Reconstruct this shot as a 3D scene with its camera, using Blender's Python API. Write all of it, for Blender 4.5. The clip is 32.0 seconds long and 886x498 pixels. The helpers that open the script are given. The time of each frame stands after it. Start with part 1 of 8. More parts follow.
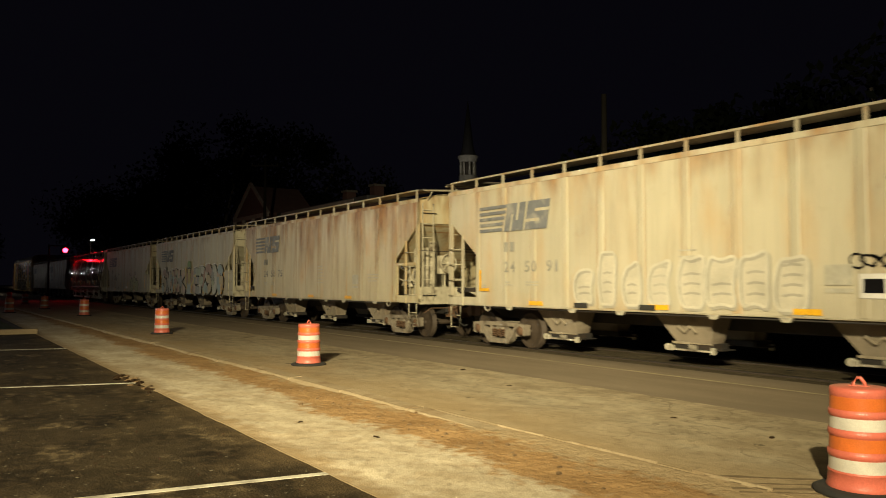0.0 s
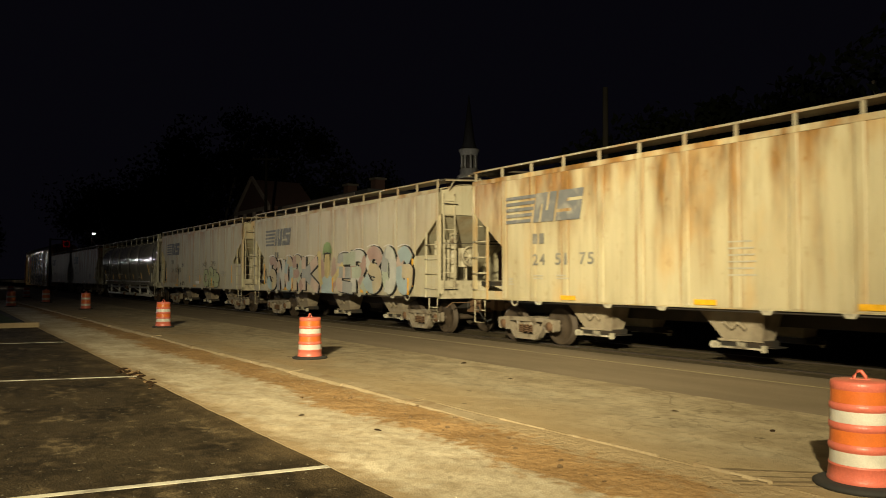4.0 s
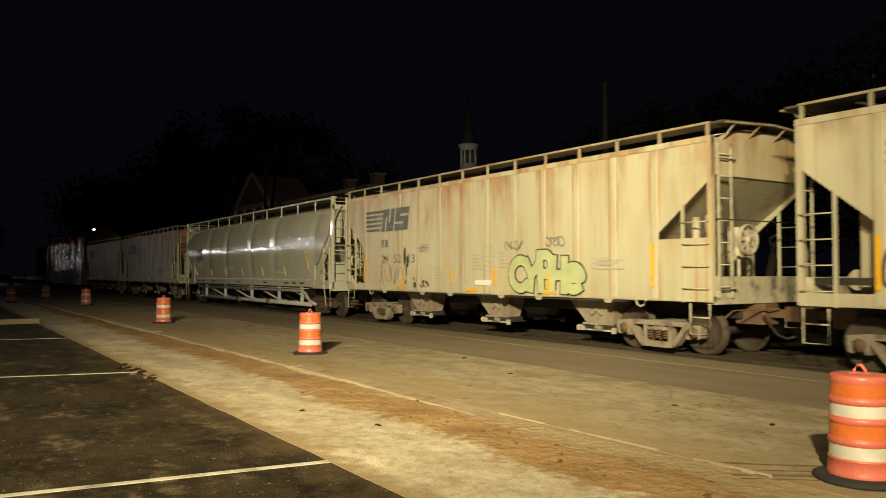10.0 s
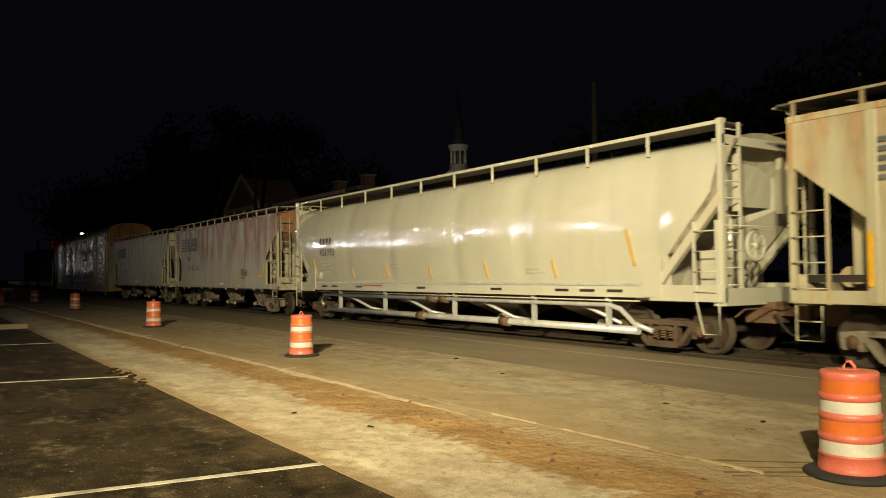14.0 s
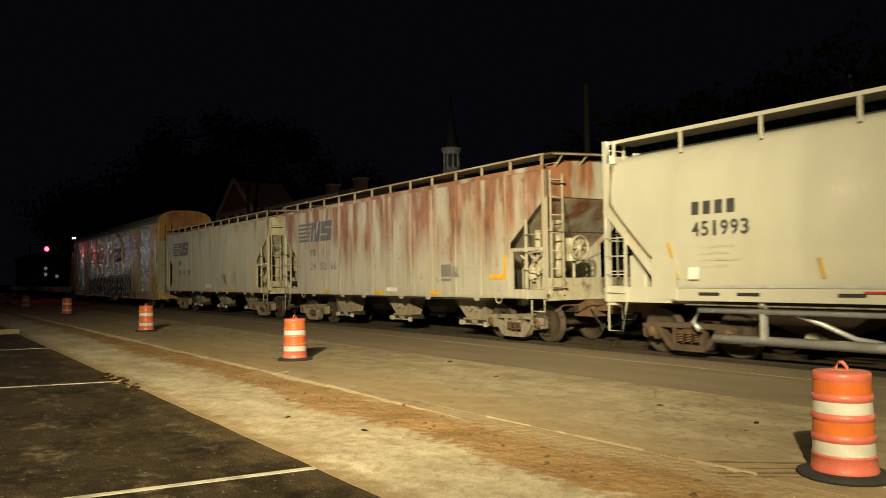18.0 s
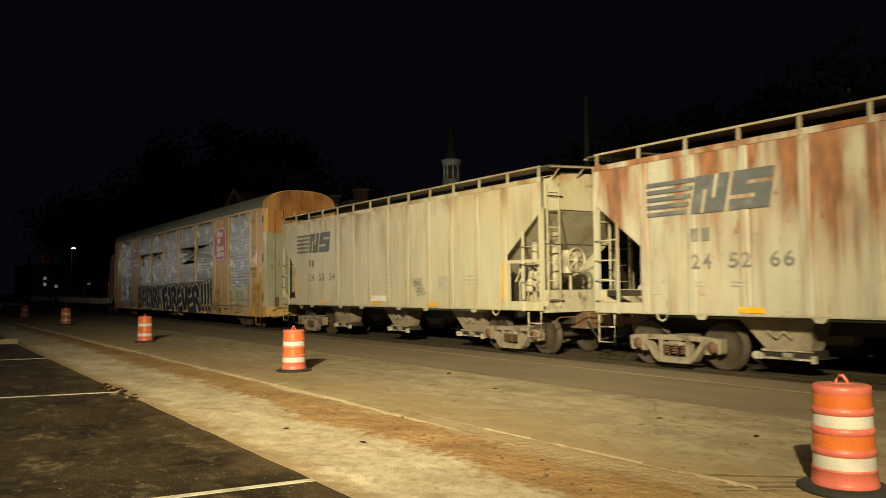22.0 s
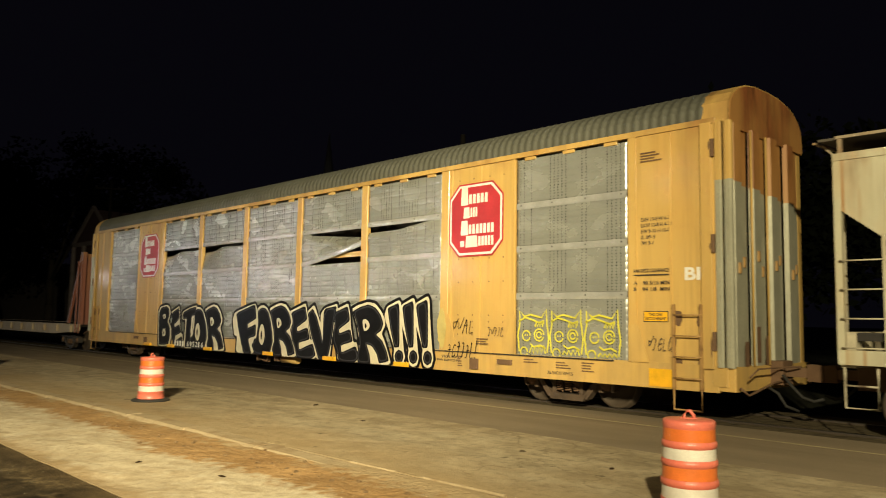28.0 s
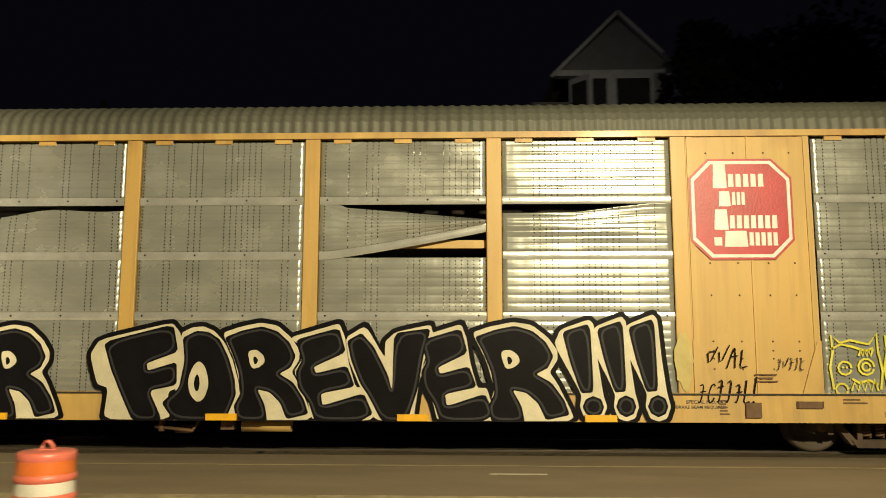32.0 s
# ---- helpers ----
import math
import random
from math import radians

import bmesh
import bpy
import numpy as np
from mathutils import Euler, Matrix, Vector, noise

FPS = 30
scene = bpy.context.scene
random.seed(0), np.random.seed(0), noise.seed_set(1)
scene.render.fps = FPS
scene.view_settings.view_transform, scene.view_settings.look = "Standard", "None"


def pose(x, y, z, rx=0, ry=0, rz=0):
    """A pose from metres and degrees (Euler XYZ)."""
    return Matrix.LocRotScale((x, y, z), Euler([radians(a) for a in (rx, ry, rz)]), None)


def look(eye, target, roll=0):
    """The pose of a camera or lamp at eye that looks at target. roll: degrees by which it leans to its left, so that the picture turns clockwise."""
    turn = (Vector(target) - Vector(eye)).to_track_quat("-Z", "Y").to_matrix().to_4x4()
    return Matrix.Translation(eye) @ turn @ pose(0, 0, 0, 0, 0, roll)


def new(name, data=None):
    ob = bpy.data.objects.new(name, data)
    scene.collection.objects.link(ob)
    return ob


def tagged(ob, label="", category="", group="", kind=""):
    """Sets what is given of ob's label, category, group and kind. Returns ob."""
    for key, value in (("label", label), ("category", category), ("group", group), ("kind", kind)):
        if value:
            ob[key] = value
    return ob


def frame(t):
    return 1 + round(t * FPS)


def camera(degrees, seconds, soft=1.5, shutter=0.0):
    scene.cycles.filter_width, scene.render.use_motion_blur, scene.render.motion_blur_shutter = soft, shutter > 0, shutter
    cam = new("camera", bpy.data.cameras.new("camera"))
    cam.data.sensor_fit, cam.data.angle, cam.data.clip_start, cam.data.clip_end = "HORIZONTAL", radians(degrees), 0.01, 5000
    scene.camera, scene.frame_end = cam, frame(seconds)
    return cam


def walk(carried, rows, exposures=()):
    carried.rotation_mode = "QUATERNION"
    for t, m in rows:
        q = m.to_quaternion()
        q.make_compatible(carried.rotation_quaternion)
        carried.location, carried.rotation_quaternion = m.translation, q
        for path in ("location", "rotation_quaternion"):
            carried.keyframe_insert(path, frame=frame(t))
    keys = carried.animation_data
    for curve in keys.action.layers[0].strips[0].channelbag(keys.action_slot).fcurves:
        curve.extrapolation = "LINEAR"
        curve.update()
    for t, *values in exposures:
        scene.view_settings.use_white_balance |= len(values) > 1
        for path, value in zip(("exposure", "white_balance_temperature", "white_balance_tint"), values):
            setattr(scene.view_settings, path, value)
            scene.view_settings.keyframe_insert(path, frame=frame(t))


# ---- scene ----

# ---- camera: held by hand at one spot, turning to the right at the end ----
EYE = Vector((0, 0, 1.65))


def aim(yaw, pitch, roll, aside=0.0):
    """A pose from yaw, pitch and roll; aside: how far the arms have carried the camera to the right."""
    y, p = radians(yaw), radians(pitch)
    ahead = Vector((-math.sin(y) * math.cos(p), math.cos(y) * math.cos(p), math.sin(p)))
    eye = EYE + Vector((aside, 0, 0))
    return look(eye, eye + ahead, roll)


cam = camera(59.9, 32.0, 1.0, 0.5)
walk(cam, [
    (0, aim(56.32, 2.62, 0.07)), (0.5, aim(56.97, 3.03, 0.20)), (1, aim(57.31, 3.30, 0.30)), (1.5, aim(56.88, 3.24, 0.34)),
    (2, aim(55.96, 2.51, 0.59)), (2.5, aim(56.13, 2.00, 0.11)), (4.5, aim(56.68, 2.29, 0.08)), (5, aim(58.28, 2.38, -0.13)),
    (5.5, aim(59.81, 1.96, -0.16)), (6, aim(59.84, 1.83, -0.10)), (6.5, aim(59.34, 1.96, 0.10)), (7, aim(58.87, 1.99, 0.21)),
    (7.5, aim(58.54, 2.03, 0.32)), (8, aim(58.16, 2.14, 0.22)), (8.5, aim(57.70, 2.13, 0.23)), (9, aim(57.06, 2.03, 0.12)),
    (9.5, aim(56.65, 1.90, 0.00)), (10, aim(56.39, 1.77, -0.09)), (10.5, aim(56.07, 1.63, -0.21)), (11, aim(55.80, 1.71, -0.31)),
    (11.5, aim(55.62, 1.78, -0.56)), (12, aim(55.76, 1.76, -0.76)), (12.5, aim(55.89, 1.69, -0.92)), (13, aim(55.96, 1.63, -0.92)),
    (13.5, aim(55.90, 1.74, -0.76)), (14, aim(55.70, 1.83, -0.64)), (14.5, aim(55.61, 1.85, -0.52)), (16.5, aim(55.33, 1.87, -0.78)),
    (17, aim(55.26, 1.93, -0.86)), (17.5, aim(55.27, 2.00, -0.87)), (18, aim(55.20, 2.04, -0.91)), (18.5, aim(55.27, 2.15, -0.91)),
    (19, aim(55.21, 2.28, -0.89)), (19.5, aim(55.25, 2.42, -0.90)), (20, aim(54.98, 2.62, -0.90)), (20.5, aim(54.99, 2.83, -0.87)),
    (21, aim(55.05, 2.96, -0.76)), (21.5, aim(55.07, 2.96, -0.66)), (22, aim(55.16, 2.90, -0.68)), (22.5, aim(55.07, 2.91, -0.65)),
    (23, aim(54.84, 3.21, -0.56)), (23.5, aim(54.67, 3.33, -0.44)), (24, aim(54.63, 3.40, -0.38)), (24.5, aim(54.50, 3.41, -0.30)),
    (25, aim(54.40, 3.44, -0.27)), (25.5, aim(53.55, 3.73, -0.05)), (26, aim(53.23, 4.09, 0.20)), (26.5, aim(52.63, 4.28, 0.36)),
    (28.5, aim(41.79, 5.62, 1.12, 0.015)), (29, aim(36.76, 6.07, 1.16, 0.020)), (29.5, aim(30.55, 6.67, 0.82, 0.022)), (30, aim(25.32, 6.80, 0.57, 0.025)),
    (30.5, aim(20.51, 6.84, 0.26, 0.028)), (31, aim(15.14, 6.94, 0.33, 0.033)), (31.5, aim(9.25, 7.11, 0.27, 0.042)), (32, aim(1.82, 7.36, 0.08, 0.055))])

# ---- world and lamps ----
world = bpy.data.worlds.new("night_sky")
scene.world = world
world.use_nodes = True
world.node_tree.nodes["Background"].inputs[0].default_value = (0.0019, 0.0017, 0.0030, 1)
world.node_tree.nodes["Background"].inputs[1].default_value = 1.0


def lamp(name, place, target, power, size, colour):
    """A lamp head behind the viewer, beside the parking lot."""
    data = bpy.data.lights.new(name, "AREA")
    data.shape, data.size, data.energy, data.color, data.spread = "DISK", size, power, colour, radians(60)
    ob = new(name, data)
    ob.matrix_world = look(place, target)
    return ob


def flood(name, place, target, power, cone, colour):
    data = bpy.data.lights.new(name, "SPOT")
    data.energy, data.color, data.spot_size, data.spot_blend, data.shadow_soft_size = power, colour, radians(cone), 1.0, 0.22
    ob = new(name, data)
    ob.matrix_world = look(place, target)
    return ob


# one pole with two flood heads stands behind the viewer; weaker lamps follow along the lot
WARM = (1.0, 0.865, 0.53)
flood("flood_head_west", (3.4, -6.6, 8.2), (-21, 12, 1), 46000, 55, WARM)
flood("flood_head_north", (5.8, -6.4, 8.8), (-1.5, 12, 1.4), 23500, 86, WARM)
for x in (-17, -30, -40, -50, -60, -72):
    lamp("lot_lamp", (x, -7.0, 8.0), (x * 0.39, 12, 2.6), 8, 0.18, (1, 0.93, 0.80))
# white lamps added out of view across the lot, for sheen on the cars
for x, z in ((-36, 5.2), (-48, 6.4), (-60, 5.2), (-76, 6.4)):
    lamp("unseen_white_lamp", (x, -12.0, z), (x * 0.36, 12, 2.6), 30, 1.0, (0.90, 0.94, 1.0))

# more unseen white lamps, added for glints on the distant cars
for x, y, z, tx in ((-88, -9, 5.6, -40), (-108, -8, 6.2, -48), (-135, -7, 6.0, -60)):
    lamp("unseen_white_lamp", (x, y, z), (tx, 12, 2.6), 9, 0.8, (1.0, 0.94, 0.88))

# ---- materials ----


class Nodes:
    def __init__(self, name):
        self.mat = bpy.data.materials.new(name)
        self.mat.use_nodes = True
        self.tree = self.mat.node_tree
        self.bsdf = self.tree.nodes["Principled BSDF"]
        self.coord = None
        self.vary = False

    def add(self, kind, operation="", data_type=""):
        node = self.tree.nodes.new(kind)
        if operation:
            node.operation = operation
        if data_type:
            node.data_type = data_type
        return node

    def wire(self, a, b):
        self.tree.links.new(a, b)

    def place(self, stretch=(1, 1, 1), offset=(0, 0, 0)):
        if self.coord is None:
            self.coord = self.add("ShaderNodeTexCoord")
        m = self.add("ShaderNodeMapping")
        m.inputs["Scale"].default_value = stretch
        m.inputs["Location"].default_value = offset
        self.wire(self.coord.outputs["Object"], m.inputs["Vector"])
        if self.vary:
            info, far = self.add("ShaderNodeObjectInfo"), self.add("ShaderNodeVectorMath", operation="MULTIPLY_ADD")
            far.inputs[1].default_value = (31, 17, 5)
            self.wire(info.outputs["Random"], far.inputs[0])
            self.wire(m.outputs[0], far.inputs[2])
            return far.outputs[0]
        return m.outputs[0]

    def noise(self, scale, detail=4, stretch=(1, 1, 1), offset=(0, 0, 0), low=0.4, high=0.6):
        n = self.add("ShaderNodeTexNoise")
        n.inputs["Scale"].default_value, n.inputs["Detail"].default_value = scale, detail
        self.wire(self.place(stretch, offset), n.inputs["Vector"])
        return self.ramp(n.outputs["Fac"], low, high)

    def cracks(self, scale, width, offset=(0, 0, 0)):
        """Thin wandering lines."""
        warp, add, v = self.add("ShaderNodeTexNoise"), self.add("ShaderNodeVectorMath", operation="MULTIPLY_ADD"), self.add("ShaderNodeTexVoronoi")
        warp.inputs["Scale"].default_value, warp.inputs["Detail"].default_value = 1.6, 8
        self.wire(self.place((1, 1, 0), offset), warp.inputs["Vector"])
        self.wire(warp.outputs["Color"], add.inputs[0])
        add.inputs[1].default_value = (1.3, 1.3, 0)
        self.wire(self.place((1, 1, 0), offset), add.inputs[2])
        v.feature = "DISTANCE_TO_EDGE"
        v.inputs["Scale"].default_value = scale
        self.wire(add.outputs[0], v.inputs["Vector"])
        return self.ramp(v.outputs["Distance"], width, width * 0.3)

    def ramp(self, fac, low, high):
        r = self.add("ShaderNodeMapRange")
        r.inputs["From Min"].default_value, r.inputs["From Max"].default_value = low, high
        self.wire(fac, r.inputs["Value"])
        return r.outputs[0]

    def math(self, op, a, b=0.0):
        n = self.add("ShaderNodeMath", operation=op)
        for i, v in enumerate((a, b)):
            if isinstance(v, (int, float)):
                n.inputs[i].default_value = v
            else:
                self.wire(v, n.inputs[i])
        return n.outputs[0]

    def height(self):
        s = self.add("ShaderNodeSeparateXYZ")
        self.wire(self.place(), s.inputs[0])
        return s.outputs

    def mix(self, fac, a, b):
        n = self.add("ShaderNodeMix", data_type="RGBA")
        if isinstance(fac, (int, float)):
            n.inputs[0].default_value = fac
        else:
            self.wire(fac, n.inputs[0])
        for i, v in ((6, a), (7, b)):
            if isinstance(v, tuple):
                n.inputs[i].default_value = (*v, 1)
            else:
                self.wire(v, n.inputs[i])
        return n.outputs[2]

    def finish(self, colour, rough=0.6, metal=0.0, bump=None, depth=0.3, distance=0.01):
        for key, v in (("Base Color", colour), ("Roughness", rough), ("Metallic", metal)):
            if isinstance(v, tuple):
                self.bsdf.inputs[key].default_value = (*v, 1)
            elif isinstance(v, (int, float)):
                self.bsdf.inputs[key].default_value = v
            else:
                self.wire(v, self.bsdf.inputs[key])
        if bump is not None:
            b = self.add("ShaderNodeBump")
            b.inputs["Strength"].default_value, b.inputs["Distance"].default_value = depth, distance
            self.wire(bump, b.inputs["Height"])
            self.wire(b.outputs[0], self.bsdf.inputs["Normal"])
        return self.mat


def shade(c, k):
    return tuple(min(1, v * k) for v in c)


def plain(name, colour, rough=0.6, metal=0.0, scale=3.0, dirt=0.5, grime=(0.07, 0.055, 0.04), bump=0.2, shine=0.5):
    """Painted or bare surface: a wide mottling, a fine grain and patches of grime."""
    n = Nodes(name)
    wide = n.noise(scale, 5, low=0.3, high=0.7)
    fine = n.noise(scale * 14, 3, low=0.35, high=0.65)
    c = n.mix(wide, shade(colour, 0.8), shade(colour, 1.1))
    c = n.mix(n.math("MULTIPLY", fine, 0.35), c, shade(colour, 0.7))
    patch = n.noise(scale * 0.6, 8, offset=(3, 7, 1), low=0.52, high=0.75)
    c = n.mix(n.math("MULTIPLY", patch, dirt), c, grime)
    n.bsdf.inputs["Specular IOR Level"].default_value = shine
    return n.finish(c, rough, metal, fine, bump, 0.004)


def car_paint(name, base, rust=0.4, seed=0.0, dirt=0.35, rust_colour=(0.27, 0.135, 0.042), top=4.2, seams=0.5, cloud=0.3):
    """Weathered freight-car paint: soft rust in the panels, thin rust lines beside the ribs, streaks from the top edge, road dust low down."""
    n = Nodes(name)
    axes = n.height()
    n.vary = True
    off = (seed * 7.3, seed * 3.1, seed * 1.7)
    streak = n.noise(1.7, 10, (1, 1, 0.22), off, 0.56 - 0.17 * min(1, rust), 0.78 - 0.10 * min(1, rust))
    thin = n.noise(9.0, 5, (1, 1, 0.06), off, 0.48, 0.74)
    wide = n.noise(0.55, 4, (1, 1, 0.5), off, 0.3, 0.7)
    spots = n.noise(5.0, 8, (1, 1, 1), off, 0.62, 0.74)
    z = axes[2]
    down = n.ramp(z, top - 3.0, top)
    c = n.mix(wide, shade(base, 0.86), shade(base, 1.06))
    c = n.mix(n.math("MULTIPLY", thin, dirt * 0.8), c, shade(base, 0.6))
    haze = n.noise(0.9, 7, (1.4, 1, 0.5), (seed, 3, 8), 0.52, 0.72)
    c = n.mix(n.math("MULTIPLY", haze, cloud), c, (base[0] * 1.0, base[1] * 0.66, base[2] * 0.34))
    run = n.math("MULTIPLY", n.math("MULTIPLY", streak, n.math("POWER", down, 1.2)), rust * 1.7)
    run = n.math("ADD", run, n.math("MULTIPLY", n.math("MULTIPLY", thin, streak), rust * 0.4))
    run = n.math("MINIMUM", n.math("ADD", run, n.math("MULTIPLY", spots, rust * 0.3)), 0.9)
    tone = n.mix(n.noise(6, 6, (1, 1, 0.4), off, 0.3, 0.7), shade(rust_colour, 0.5), shade(rust_colour, 1.35))
    c = n.mix(run, c, tone)
    edge = n.math("MULTIPLY", n.ramp(z, top - 0.6, top - 0.02), n.noise(1.6, 8, (1, 1, 0.45), (seed * 2.2, 5, 1), 0.45, 0.68))
    c = n.mix(n.math("MULTIPLY", edge, min(0.92, 0.5 + rust)), c, tone)
    # rust lines 13 cm beside each rib
    step = 1.1164
    apart = n.math("MULTIPLY", n.math("ABSOLUTE", n.math("SUBTRACT", n.math("FRACT", n.math("ADD", n.math("DIVIDE", n.math("ADD", axes[0], 6.14), step), 0.5)), 0.5)), step)
    line = n.ramp(n.math("ABSOLUTE", n.math("SUBTRACT", apart, 0.115)), 0.035, 0.006)
    worn = n.noise(1.3, 6, (1, 1, 0.35), (seed * 4.1, 2, 6), 0.45, 0.62)
    c = n.mix(n.math("MULTIPLY", n.math("MULTIPLY", line, worn), seams), c, shade(rust_colour, 1.2))
    low = n.math("MULTIPLY", n.ramp(z, 1.9, 0.9), 0.30)
    c = n.mix(n.math("MULTIPLY", low, n.noise(3, 6, (1, 1, 0.4), off, 0.35, 0.7)), c, (0.16, 0.12, 0.08))
    grain = n.noise(30, 3, (1, 1, 1), off)
    return n.finish(c, 0.5, 0.0, n.math("ADD", n.math("MULTIPLY", grain, 0.5), n.math("MULTIPLY", wide, 2.0)), 0.15, 0.006)


def ground_mat(name, a, b, stain, scale=1.2, stain_amount=0.6, rough=0.9, grit=60, bump=0.5, stretch=(1, 1, 1)):
    """Paving or earth: two tones, stains with ragged edges and a fine grit."""
    n = Nodes(name)
    n.bsdf.inputs["Specular IOR Level"].default_value = 0.08
    wide = n.noise(scale * 0.35, 8, stretch, (2, 5, 0), 0.35, 0.65)
    mid = n.noise(scale * 2.2, 8, stretch, (7, 1, 0), 0.35, 0.65)
    fine = n.noise(grit, 2, low=0.3, high=0.7)
    c = n.mix(n.math("MULTIPLY", n.math("ADD", wide, mid), 0.5), a, b)
    blot = n.noise(scale, 9, stretch, (11, 3, 0), 0.55, 0.68)
    c = n.mix(n.math("MULTIPLY", blot, stain_amount), c, stain)
    c = n.mix(n.math("MULTIPLY", fine, 0.3), c, shade(a, 0.55))
    specks = n.noise(grit * 0.25, 2, offset=(4, 4, 4), low=0.70, high=0.76)
    c = n.mix(n.math("MULTIPLY", specks, 0.5), c, shade(b, 1.5))
    return n.finish(c, rough, 0.0, n.math("ADD", fine, n.math("MULTIPLY", mid, 1.5)), bump, 0.01)


def verge_mat():
    """Concrete with red dirt lying over its far half in crumbling drifts."""
    n = Nodes("verge")
    n.bsdf.inputs["Specular IOR Level"].default_value = 0.08
    y = n.height()[1]
    drift = n.noise(0.8, 8, (0.8, 1, 1), (2, 0, 0), 0.25, 0.75)
    small = n.noise(6.0, 10, (1, 1, 1), (5, 0, 0), 0.3, 0.7)
    edge = n.math("ADD", y, n.math("ADD", n.math("MULTIPLY", n.math("SUBTRACT", drift, 0.5), 0.6), n.math("MULTIPLY", n.math("SUBTRACT", small, 0.5), 0.4)))
    fac = n.ramp(edge, 4.20, 4.46)
    slab = n.mix(n.noise(0.7, 10, low=0.35, high=0.65), (0.43, 0.35, 0.23), (0.60, 0.515, 0.365))
    slab = n.mix(n.math("MULTIPLY", n.noise(3.2, 12, offset=(8, 3, 0), low=0.48, high=0.66), 0.5), slab, (0.29, 0.215, 0.12))
    slab = n.mix(n.math("MULTIPLY", n.noise(11, 10, offset=(1, 3, 0), low=0.5, high=0.68), 0.5), slab, (0.25, 0.20, 0.125))
    slab = n.mix(n.math("MULTIPLY", n.noise(4.0, 8, offset=(9, 3, 0), low=0.58, high=0.72), 0.5), slab, (0.62, 0.56, 0.43))
    slab = n.mix(n.math("MULTIPLY", n.cracks(0.33, 0.006, (3, 1, 0)), 0.12), slab, (0.13, 0.10, 0.06))
    soil = n.mix(n.noise(1.6, 10, low=0.35, high=0.65), (0.27, 0.155, 0.062), (0.39, 0.24, 0.105))
    soil = n.mix(n.math("MULTIPLY", n.noise(12, 10, offset=(3, 3, 3), low=0.50, high=0.66), 0.4), soil, (0.17, 0.095, 0.04))
    soil = n.mix(n.math("MULTIPLY", n.noise(26, 6, offset=(6, 3, 3), low=0.58, high=0.68), 0.5), soil, (0.46, 0.33, 0.18))
    soil = n.mix(n.ramp(edge, 4.98, 5.22), soil, (0.37, 0.275, 0.155))
    hem = n.ramp(n.math("ADD", y, n.math("MULTIPLY", n.math("SUBTRACT", small, 0.5), 0.22)), 3.22, 2.98)
    slab = n.mix(n.math("MULTIPLY", hem, 0.75), slab, (0.27, 0.185, 0.09))
    c = n.mix(fac, slab, soil)
    fine = n.noise(60, 4, low=0.35, high=0.65)
    c = n.mix(n.math("MULTIPLY", fine, 0.30), c, (0.12, 0.09, 0.055))
    lumps = n.math("ADD", n.math("MULTIPLY", fine, 0.5), n.math("MULTIPLY", n.noise(11, 10, offset=(3, 3, 3)), n.math("ADD", n.math("MULTIPLY", fac, 1.6), 0.3)))
    return n.finish(c, 0.95, 0.0, lumps, 0.35, 0.012)


def dusty_road_mat():
    """Worn road: pale sandy patches, cracks, faint tyre lines, red dust near the kerb."""
    n = Nodes("road_dusty")
    n.bsdf.inputs["Specular IOR Level"].default_value = 0.08
    y = n.height()[1]
    a = n.noise(0.45, 10, (0.7, 1, 1), (4, 1, 0), 0.36, 0.64)
    b = n.noise(2.8, 12, (0.8, 1, 1), (1, 6, 0), 0.40, 0.62)
    c = n.mix(n.math("MULTIPLY", n.math("ADD", a, b), 0.5), (0.27, 0.212, 0.13), (0.51, 0.42, 0.275))
    streaks = n.noise(1.2, 8, (0.05, 2.2, 1), (0, 2, 0), 0.48, 0.7)
    c = n.mix(n.math("MULTIPLY", streaks, 0.30), c, (0.19, 0.16, 0.105))
    pale = n.noise(1.3, 10, (0.6, 1.1, 1), (7, 7, 0), 0.56, 0.68)
    c = n.mix(n.math("MULTIPLY", pale, 0.5), c, (0.47, 0.41, 0.285))
    c = n.mix(n.math("MULTIPLY", n.noise(9, 10, offset=(2, 7, 0), low=0.5, high=0.66), 0.45), c, (0.18, 0.145, 0.095))
    c = n.mix(n.math("MULTIPLY", n.cracks(0.30, 0.007, (5, 2, 0)), 0.35), c, (0.07, 0.055, 0.035))
    near = n.ramp(n.math("ADD", y, n.math("MULTIPLY", n.math("SUBTRACT", n.noise(0.7, 10, (0.7, 1, 1), (9, 9, 0), 0.25, 0.75), 0.5), 1.8)), 7.2, 5.4)
    c = n.mix(n.math("MULTIPLY", near, 0.8), c, (0.36, 0.255, 0.13))
    spots = n.noise(3.2, 3, offset=(5, 2, 1), low=0.71, high=0.74)
    c = n.mix(n.math("MULTIPLY", spots, 0.7), c, (0.07, 0.055, 0.035))
    fine = n.noise(60, 4, low=0.35, high=0.65)
    c = n.mix(n.math("MULTIPLY", fine, 0.32), c, (0.09, 0.075, 0.05))
    return n.finish(c, 0.9, 0.0, n.math("ADD", fine, n.math("MULTIPLY", b, 2.0)), 0.35, 0.012)


